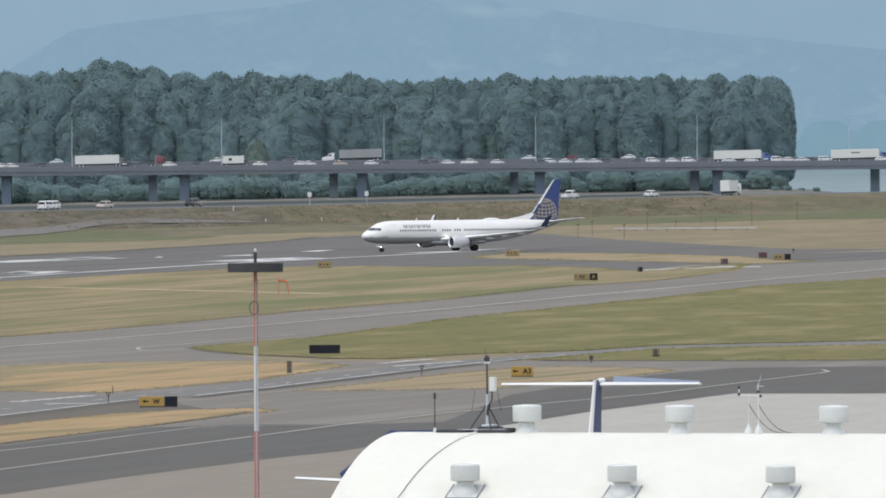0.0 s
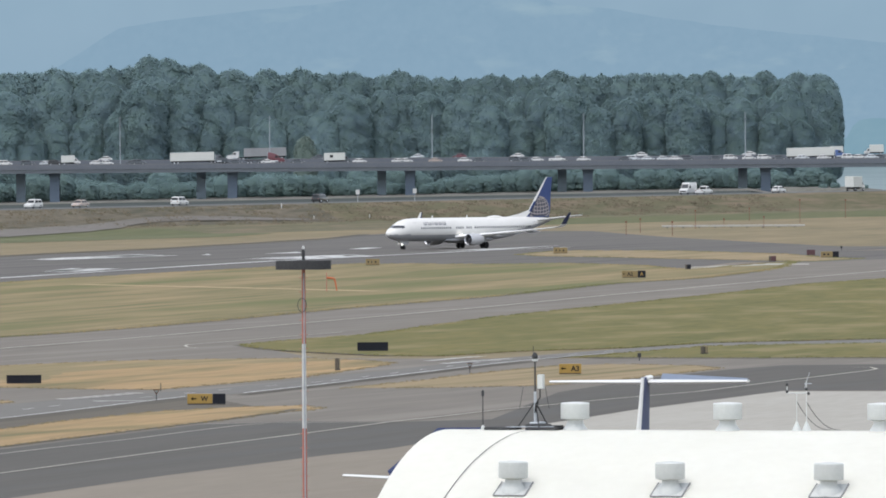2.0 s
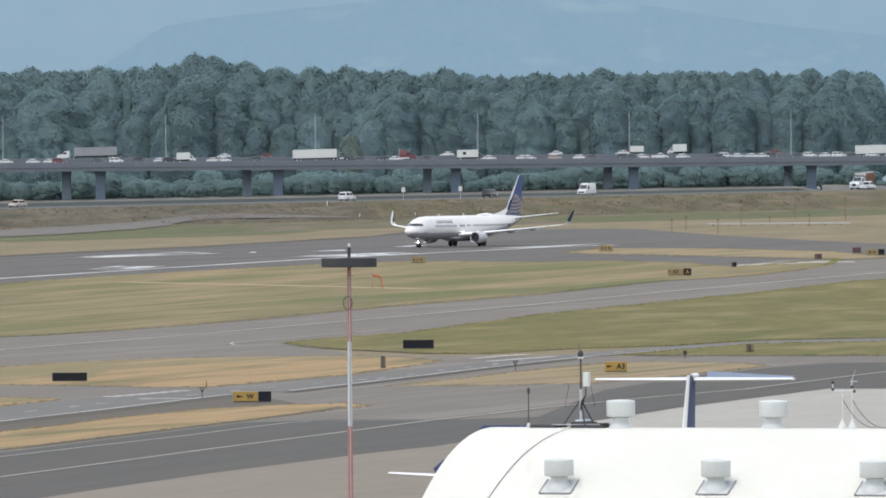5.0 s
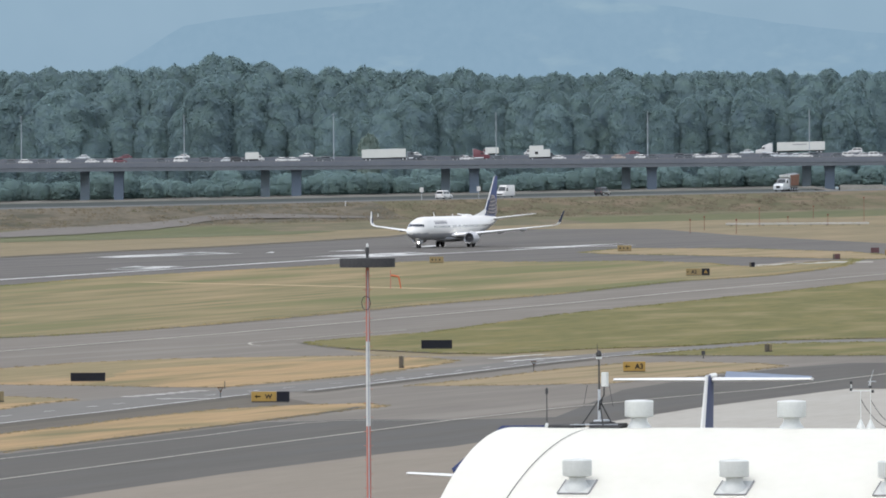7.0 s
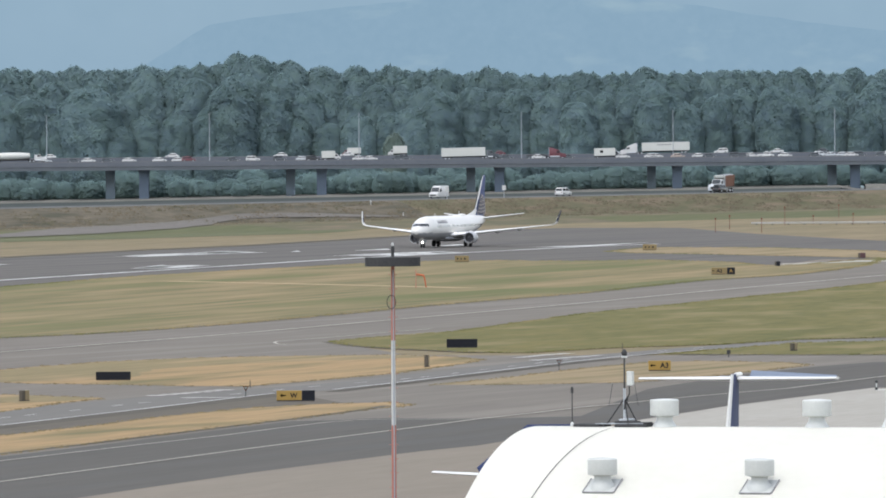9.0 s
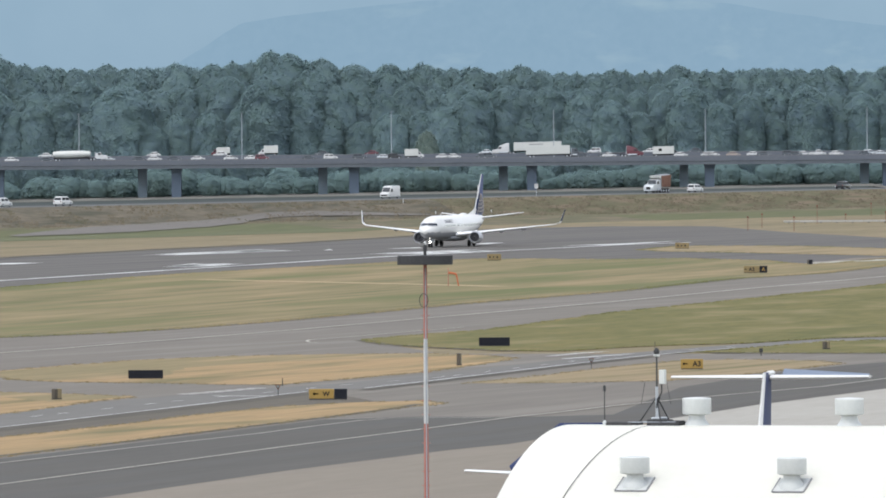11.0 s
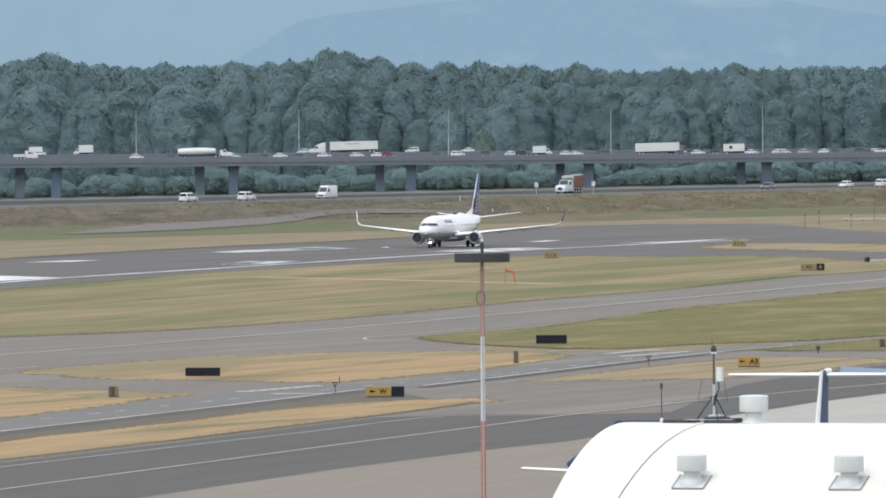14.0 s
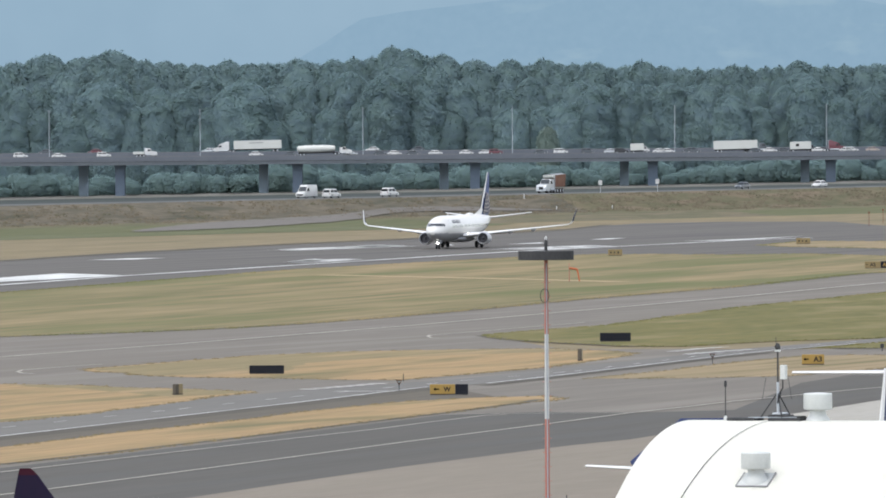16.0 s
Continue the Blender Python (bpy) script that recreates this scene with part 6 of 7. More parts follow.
def flat_truck():
    e = new("service_truck")
    cab_unit(e, 3.6, "white", False)
    bm = bmesh.new()
    box(bm, -4.6, -0.8, -1.15, 1.15, 1.0, 1.9, 0.05)
    part("service_body", bm, TRAILER_WHITE, e)
    for s in (-1, 1):
        road_wheel(e, -3.4, s * 0.95, 0.45, 0.35)
    return e


COLOUR_WORD = {"white": "white", "silver": "silver-grey", "dark": "dark blue-grey", "black": "black", "red": "red", "tan": "tan"}
KIND_WORD = {"sedan": "saloon car", "suv": "sport utility car", "pickup": "pickup truck with an open bed"}
CARS = {}


def spare_car(colour, kind, where):
    """The first of a kind is built, the rest are copies of it."""
    key = (colour, kind)
    if key not in CARS:
        CARS[key] = car(colour, kind)
        ob = CARS[key]
    else:
        ob = copy_thing(CARS[key], Matrix())
    return tagged(ob, f"{COLOUR_WORD[colour]} {KIND_WORD[kind]} driving on the {where}", "car" if kind != "pickup" else "pickup truck", f"cars on the {where}")

# Signs, posts and small airfield things
POST_RED = mat("dull red post paint", (0.17, 0.075, 0.055), (0.14, 0.065, 0.05), 1, 0.8)
BAR_GREY = mat("dusty white paint", (0.37, 0.36, 0.335), (0.30, 0.29, 0.27), 1, 0.8)
FACE_RED = mat("red sign face", (0.06, 0.018, 0.02), (0.05, 0.016, 0.018), 0.4, 0.5)


def lettering(text, size, parent, x, z, y, material, name="lettering"):
    cu = bpy.data.curves.new("text", "FONT")
    cu.body, cu.size, cu.extrude, cu.align_x, cu.align_y = text, size, 0.008, "CENTER", "CENTER"
    cu.offset = size * 0.025
    tmp = bpy.data.objects.new("text", cu)
    me = bpy.data.meshes.new_from_object(tmp)
    bpy.data.objects.remove(tmp)
    me.materials.append(material)
    ob = new(name, me)
    ob.parent = parent
    ob.matrix_basis = pose(x, y, z, 90, 0, 0)
    return ob


def arrow(parent, x, z, size, y):
    bm = bmesh.new()
    pts = [(-0.5, 0), (-0.12, 0.32), (-0.12, 0.1), (0.5, 0.1), (0.5, -0.1), (-0.12, -0.1), (-0.12, -0.32)]
    f = bm.faces.new([bm.verts.new((x + a * size, y, z + b * size)) for a, b in pts])
    bmesh.ops.solidify(bm, geom=[f], thickness=0.012)
    part("arrow", bm, BLACK_PANEL, parent)


def airfield_sign(x, y, turn, panels, height, label, text=(), z0=0.07):
    """panels: (width, material) side by side; legs below; writing on the front."""
    e = new("taxiway_sign")
    total = sum(w for w, _ in panels)
    a = -total / 2
    for w, m in panels:
        bm = bmesh.new()
        box(bm, a + 0.01, a + w - 0.01, -0.13, 0.13, z0, z0 + height, 0.025)
        p = part("panel", bm, m, e)
        bm = bmesh.new()
        box(bm, a + 0.03, a + w - 0.03, -0.15, 0.15, z0 - 0.06, z0 - 0.003)
        part("panel_rail", bm, DARK_METAL, p)
        a += w
    n = max(2, int(total / 0.8) + 1)
    for i in range(n):
        bm = bmesh.new()
        lx = -total / 2 + 0.15 + (total - 0.3) * i / (n - 1)
        tube(bm, (lx, 0, -0.02), (lx, 0, z0), 0.05, 0.05, 8)
        part("leg", bm, DARK_METAL, e)
    for kind, val, px, size in text:
        if kind == "bar":
            bm = bmesh.new()
            box(bm, px - size / 2, px + size / 2, -0.15, -0.135, z0 + height * 0.34, z0 + height * 0.62)
            part("writing_bar", bm, BLACK_PANEL, e, "dark bar in place of writing")
            continue
        if kind == "arrow":
            arrow(e, px, z0 + height * 0.5, size, -0.145)
        else:
            lettering(val, size, e, px, z0 + height * 0.47, -0.14, SIGN_YELLOW if kind == "yellow" else BLACK_PANEL)
    e.matrix_basis = pose(x, y, 0.05, 0, 0, turn)
    return tagged(e, label, "taxiway sign", "taxiway signs")


Y_, F_, K_, R_, D_ = SIGN_YELLOW, SIGN_HAZED, BLACK_PANEL, FACE_RED, mat("grey weathered panel", (0.075, 0.066, 0.055), (0.10, 0.088, 0.07), 0.5, 0.9)
airfield_sign(6.4, 839.2, 0, [(1.86, Y_)], 0.78, "yellow taxiway sign lettered A3 with an arrow", [("arrow", "", -0.56, 0.44), ("black", "A3", 0.41, 0.60)])
airfield_sign(-21.2, 752.4, 0, [(1.88, Y_), (0.97, K_)], 0.72, "yellow and black taxiway sign lettered W with an arrow", [("arrow", "", -0.94, 0.43), ("black", "W", -0.14, 0.49)])
airfield_sign(-11.0, 933.8, 0, [(2.85, K_)], 0.73, "blank black back of a taxiway sign in the grass", [])
airfield_sign(-37.8, 819.7, 0, [(2.82, K_)], 0.62, "blank black back of a taxiway sign in the grass", [])
airfield_sign(19.4, 1391.3, 0, [(2.14, F_), (1.10, K_)], 0.88, "yellow and black taxiway sign lettered A2 with an arrow", [("arrow", "", -1.36, 0.35), ("black", "A2", -0.52, 0.66), ("yellow", "A", 1.07, 0.66)])
airfield_sign(-18.1, 1541.6, 0, [(1.07, F_), (1.07, F_)], 0.91, "small yellow taxiway sign beside the runway", [("bar", "", -0.64, 0.19), ("bar", "", -0.11, 0.15), ("bar", "", 0.47, 0.23)])
airfield_sign(11.3, 1675.6, 0, [(1.16, F_), (1.16, F_)], 0.92, "small yellow taxiway sign beside the runway", [("bar", "", -0.70, 0.21), ("bar", "", -0.12, 0.17), ("bar", "", 0.51, 0.25)])
airfield_sign(51.1, 1629.4, 0, [(1.36, R_)], 0.80, "dark red runway sign", [])
airfield_sign(53.1, 1598.8, 0, [(1.88, F_), (0.97, K_)], 0.87, "yellow and black taxiway sign", [("bar", "", -0.85, 0.31), ("bar", "", -0.23, 0.31)])
airfield_sign(42.9, 1555.3, 0, [(0.3, D_), (0.82, R_)], 0.75, "small dark brown sign seen from its side", [])
airfield_sign(28.4, 1472.9, 0, [(0.25, D_), (0.57, K_)], 0.62, "small dark sign seen from its side", [])
airfield_sign(19.0, 912.3, 70, [(0.62, D_), (0.75, F_)], 0.61, "taxiway sign seen nearly edge on", [])
airfield_sign(-13.1, 859.0, 83, [(0.62, D_), (0.75, F_)], 0.95, "taxiway sign seen nearly edge on", [])
airfield_sign(-41.6, 757.7, 70, [(0.62, D_), (0.75, F_)], 0.73, "taxiway sign seen nearly edge on", [])


def small_post(x, y, h, r, material, name, label, category, top=None, z=0.05):
    e = new(name)
    bm = bmesh.new()
    tube(bm, (0, 0, 0), (0, 0, h), r, r * 0.8, 8)
    part("post", bm, material, e)
    if top == "triangle":
        bm = bmesh.new()
        w = 0.23
        out, inn = [(-w, h + 0.21), (w, h + 0.21), (0, h - 0.22)], [(-w * 0.62, h + 0.145), (w * 0.62, h + 0.145), (0, h - 0.10)]
        a = [bm.verts.new((p, -0.03, q)) for p, q in out]
        b = [bm.verts.new((p, -0.03, q)) for p, q in inn]
        for i in range(3):
            bm.faces.new((a[i], a[(i + 1) % 3], b[(i + 1) % 3], b[i]))
        bmesh.ops.solidify(bm, geom=bm.faces[:], thickness=0.03)
        part("sign_border", bm, ORANGE, e, "dark red triangular border")
    elif top == "box":
        bm = bmesh.new()
        box(bm, -0.16, 0.16, -0.1, 0.1, h - 0.1, h + 0.25, 0.02)
        part("head", bm, material, e)
    elif top == "board":
        bm = bmesh.new()
        box(bm, -0.4, 0.4, -0.03, 0.03, h - 0.2, h + 0.8, 0.02)
        part("board", bm, MAST_WHITE, e)
    e.matrix_basis = pose(x, y, z)
    return tagged(e, label, category)


small_post(-1.9, 843.6, 0.65, 0.03, DARK_METAL, "yield_sign", "small triangular give-way sign on a short post", "road sign", "triangle")
small_post(-25.3, 764.6, 0.62, 0.03, DARK_METAL, "yield_sign", "small triangular give-way sign on a short post", "road sign", "triangle")
small_post(12.8, 887.1, 0.40, 0.04, DARK_METAL, "marker_post", "short dark marker post in the grass", "post", "box")
small_post(58.0, 1687.6, 0.50, 0.04, DARK_METAL, "marker_post", "short dark marker post in the grass", "post", "box")
small_post(25.9, 1960.1, 2.52, 0.06, POST_RED, "approach_light_post", "thin faded red approach light post", "post", "box")
small_post(29.4, 2013.0, 2.60, 0.06, POST_RED, "approach_light_post", "thin faded red approach light post", "post", "box")
small_post(41.8, 2086.8, 3.63, 0.06, POST_RED, "approach_light_post", "thin faded red approach light post", "post", "box")
small_post(57.3, 2261.5, 2.69, 0.06, POST_RED, "approach_light_post", "thin faded red approach light post", "post", "box")
small_post(66.6, 2197.7, 4.93, 0.06, POST_RED, "approach_light_post", "thin faded red approach light post", "post", "box")
small_post(80.6, 2317.0, 4.05, 0.06, POST_RED, "approach_light_post", "thin faded red approach light post", "post", "box")
small_post(34.5, 1943.6, 2.61, 0.06, POST_RED, "approach_light_post", "thin faded red approach light post", "post", "box")
small_post(48.1, 2106.9, 1.67, 0.06, POST_RED, "approach_light_post", "thin faded red approach light post", "post", "box")
small_post(56.2, 2100.9, 2.13, 0.06, POST_RED, "approach_light_post", "thin faded red approach light post", "post", "box")
rail = new("light_bar")
for i in range(9):
    bm = bmesh.new()
    box(bm, 35.2 + i * 3.30, 38.4 + i * 3.30, 2104.0, 2104.4, 0.25, 0.62, 0.05)
    part("bar_section", bm, BAR_GREY, rail, "white bar section")
    bm = bmesh.new()
    box(bm, 35.2 + i * 3.30 + 1.0, 35.2 + i * 3.30 + 1.2, 2104.1, 2104.3, -0.02, 0.25)
    part("bar_foot", bm, DARK_METAL, rail)
tagged(rail, "long low white bar of approach lights in grass", "light bar")
small_post(-25.9, 793.1, 0.6, 0.035, DARK_METAL, "marker_post", "thin dark marker post beside the road", "post")
small_post(-8.67, 520.0, 1.0, 0.03, DARK_METAL, "marker_post", "thin dark post on the apron", "post")
small_post(-28.6, 2174.0, 1.9, 0.05, STEEL, "road_sign", "small white road sign on the bank road", "road sign", "board", 5.33)
small_post(-16.6, 2199.8, 1.9, 0.05, STEEL, "road_sign", "small white road sign on the bank road", "road sign", "board", 5.34)
small_post(-44.1, 2135.1, 0.95, 0.11, MAST_WHITE, "bank_marker", "short white marker post on the bank", "post", None, 4.53)
small_post(-25.9, 2160.0, 0.95, 0.11, MAST_WHITE, "bank_marker", "short white marker post on the bank", "post", None, 1.90)
small_post(-37.3, 2135.6, 0.95, 0.11, MAST_WHITE, "bank_marker", "short white marker post on the bank", "post", None, 1.90)

# windsock on a short post, orange sock hanging limp
sock = new("windsock")
bm = bmesh.new()
tube(bm, (0, 0, 0), (0, 0, 2.35), 0.05, 0.04, 8)
part("post", bm, ORANGE, sock)
SOCK = mat("faded orange sock cloth", (0.42, 0.13, 0.065), (0.35, 0.11, 0.055), 0.6, 0.8)
pts = [(0.05, 1.72, 0.14), (0.5, 1.66, 0.14), (1.0, 1.58, 0.13), (1.12, 1.1, 0.1), (1.2, 0.6, 0.09), (1.3, 0.05, 0.07)]
for a, b in zip(pts, pts[1:]):
    bm = bmesh.new()
    tube(bm, (a[0], 0, a[1]), (b[0], 0, b[1]), a[2], b[2], 12)
    part("sock_segment", bm, SOCK, sock)
sock.matrix_basis = pose(-21.0, 1290.5, 0.05)
tagged(sock, "limp orange windsock on a thin post in the grass", "windsock")

# Head of the striped mast: dark drum, lamp, rungs and hoop
bm = bmesh.new()
lathe(bm, [(0.2, 15.61), (0.9, 15.61), (0.9, 15.90), (0.15, 15.91)], 36)
smooth(part("drum_head", bm, DARK_METAL, mast, "dark flat drum"), 40)
bm = bmesh.new()
lathe(bm, [(0.05, 15.91), (0.05, 16.05), (0.06, 16.1), (0.055, 16.22), (0.03, 16.26)], 12)
lamp_base = part("lamp", bm, DARK_METAL, mast)
bm = bmesh.new()
lathe(bm, [(0.035, 16.26), (0.05, 16.31), (0.02, 16.38)], 10)
part("lens", bm, MAST_WHITE, lamp_base)
for i in range(30):
    bm = bmesh.new()
    z = 2.0 + i * 0.46
    tube(bm, (-0.15, -0.02, z), (0.15, -0.02, z), 0.008, 0.008, 5)
    part("rung", bm, ORANGE, mast)
bm = bmesh.new()
hoop = []
for i in range(24):
    a = 2 * math.pi * i / 24
    hoop.append([(math.cos(a) * (0.14 + 0.012 * math.cos(c)) - 0.05, -0.1 + 0.012 * math.sin(c), 14.45 + math.sin(a) * (0.22 + 0.012 * math.cos(c))) for c in (0, 1.047, 2.094, 3.142, 4.189, 5.236)])
loft(bm, hoop + hoop[:1], caps=False)
part("hoop", bm, DARK_METAL, mast)


# Things on the roof
def camera_stand():
    e = new("instrument_stand")
    bm = bmesh.new()
    tube(bm, (0, 0, 0.1), (0, 0, 2.55), 0.034, 0.03, 10)
    part("pole", bm, DARK_METAL, e)
    bm = bmesh.new()
    tube(bm, (0, 0, 0.15), (0, 0, 1.35), 0.055, 0.05, 10)
    part("sleeve", bm, STEEL, e, "grey steel sleeve round the pole's foot")
    for dx, dy in ((-0.62, -0.1), (0.36, 0.35), (0.28, -0.4)):
        bm = bmesh.new()
        tube(bm, (dx, dy, 0.1), (0, 0, 1.0), 0.025, 0.025, 6)
        part("brace", bm, DARK_METAL, e)
    bm = bmesh.new()
    lathe(bm, [(0.04, 2.45), (0.09, 2.5), (0.10, 2.60), (0.07, 2.69), (0.02, 2.73)], 14)
    smooth(part("camera_dome", bm, DARK_METAL, e), 40)
    bm = bmesh.new()
    lathe(bm, [(0.085, 2.42), (0.105, 2.44), (0.105, 2.49), (0.085, 2.5)], 14)
    part("dome_ring", bm, VENT_WHITE, e)
    bm = bmesh.new()
    tube(bm, (0, -0.12, 2.6), (0, -0.18, 2.6), 0.06, 0.06, 10)
    part("camera_lens", bm, DARK_METAL, e)
    bm = bmesh.new()
    tube(bm, (-0.06, 0, 2.7), (-0.06, 0, 2.95), 0.012, 0.008, 5)
    part("whip_aerial", bm, DARK_METAL, e)
    bm = bmesh.new()
    box(bm, 0.12, 0.32, -0.12, 0.12, 1.45, 1.95, 0.02)
    part("equipment_box", bm, VENT_WHITE, e, "off-white equipment box")
    bm = bmesh.new()
    pts = [(0.2, -0.05, 1.45), (0.22, -0.1, 1.15), (0.05, -0.1, 0.9), (0.02, -0.1, 0.6), (0.15, -0.1, 1.0)]
    for a, b in zip(pts, pts[1:]):
        tube(bm, a, b, 0.022, 0.022, 6)
    part("cable", bm, RUBBER, e)
    bm = bmesh.new()
    box(bm, -0.22, 1.0, -0.5, 0.5, -0.1, 0.1, 0.04)
    part("ballast", bm, DARK_METAL, e, "dark ballast mat")
    bm = bmesh.new()
    box(bm, -1.8, -0.8, -0.4, 0.4, -0.08, 0.1, 0.04)
    part("ballast", bm, DARK_METAL, e, "dark ballast mat")
    for x0, x1, z0, z1, m in ((-0.28, 0.5, 0.1, 0.2, DARK_METAL), (-0.12, 0.3, 0.2, 0.28, STEEL), (0.5, 0.95, 0.1, 0.16, DARK_METAL), (-0.9, -0.62, -0.02, 0.12, DARK_METAL)):
        bm = bmesh.new()
        box(bm, x0, x1, -0.3, 0.3, z0, z1, 0.03)
        part("ballast_block", bm, m, e, "grey ballast block")
    for x in (-0.62, 0.48):
        bm = bmesh.new()
        tube(bm, (x, 0.1, 0.75), (x * 0.75, 0.05, 1.5), 0.008, 0.008, 5)
        part("guy_wire", bm, DARK_METAL, e)
    for y in (-0.3, 0.3):
        bm = bmesh.new()
        tube(bm, (-1.0, y, 0.1), (0.8, y, 0.12), 0.02, 0.02, 6)
        part("foot_rail", bm, LAMP_POST, e)
    return tagged(e, "instrument pole with braces, box and ballast on the roof", "instrument stand")


def on_roof(ob, u, q=0.0, lift=0.0, turn=-20):
    p = roof_at(u, q)
    ob.matrix_basis = pose(p.x, p.y, p.z + lift, 0, 0, turn)
    return ob


on_roof(camera_stand(), 3.24)
post = new("roof_post")
bm = bmesh.new()
lathe(bm, [(0.09, -0.05), (0.07, 0.08), (0.03, 0.16)], 10)
part("foot", bm, VENT_WHITE, post, "small white foot")
bm = bmesh.new()
tube(bm, (0, 0, 0.1), (0, 0, 1.2), 0.02, 0.018, 8)
part("pole", bm, DARK_METAL, post)
bm = bmesh.new()
lathe(bm, [(0.03, 1.18), (0.05, 1.2), (0.05, 1.36), (0.02, 1.4)], 10)
part("lamp", bm, DARK_METAL, post)
tagged(on_roof(post, 1.27), "thin dark post with a small lamp on the roof", "roof lamp")

vane = new("weather_instrument")
for x, h in ((-0.2, 1.35), (0.16, 1.75)):
    bm = bmesh.new()
    tube(bm, (x, 0, 0.25), (x, 0, h), 0.016, 0.013, 8)
    part("pole", bm, VENT_WHITE, vane)
    bm = bmesh.new()
    lathe(bm, [(0.19, -0.06), (0.15, 0.05), (0.06, 0.24), (0.03, 0.32)], 14, (x, 0, 0))
    part("base_cone", bm, VENT_WHITE, vane)
bm = bmesh.new()
tube(bm, (-0.55, 0, 1.32), (0.2, 0, 1.32), 0.02, 0.02, 6)
tube(bm, (-0.55, 0, 1.28), (-0.55, 0, 1.6), 0.018, 0.018, 6)
part("cross_arm", bm, VENT_WHITE, vane)
bm = bmesh.new()
tube(bm, (0.08, 0, 1.65), (0.36, 0, 1.65), 0.015, 0.015, 5)
tube(bm, (0.1, 0, 1.5), (0.28, 0, 2.05), 0.012, 0.008, 5)
part("wind_vane", bm, STEEL, vane)
for x, z in ((-0.55, 1.6), (-0.55, 1.36), (0.16, 1.45), (0.24, 1.3)):
    bm = bmesh.new()
    lathe(bm, [(0.01, -0.05), (0.05, -0.03), (0.05, 0.04), (0.01, 0.06)], 8, (x, 0, z))
    part("sensor", bm, DARK_METAL, vane)
for dx in (0.0, 0.35):
    bm = bmesh.new()
    last = None
    for i in range(9):
        f = i / 8.0
        p = (-0.2 + dx + 1.25 * f, 0.02, 0.02 + 1.0 * (1 - f) ** 2.2)
        if last:
            tube(bm, last, p, 0.012, 0.012, 5)
        last = p
    part("cable", bm, RUBBER, vane)
tagged(on_roof(vane, 13.15), "small weather instrument with poles and cables on the roof", "weather station")


# Parked aircraft behind the roof, mostly hidden
TAIL_NAVY = mat("deep navy tail paint", (0.012, 0.024, 0.085), (0.016, 0.03, 0.1), 2, 0.75)
TAIL_DARK = mat("dark plum tail paint", (0.012, 0.010, 0.024), (0.017, 0.011, 0.026), 2, 0.85)
TAIL_RED = mat("dark red fin cap", (0.030, 0.008, 0.014), (0.038, 0.009, 0.016), 2, 0.85)


ELEVATOR = mat("blue-grey elevator paint", (0.11, 0.14, 0.19), (0.14, 0.17, 0.22), 1.5, 0.6)


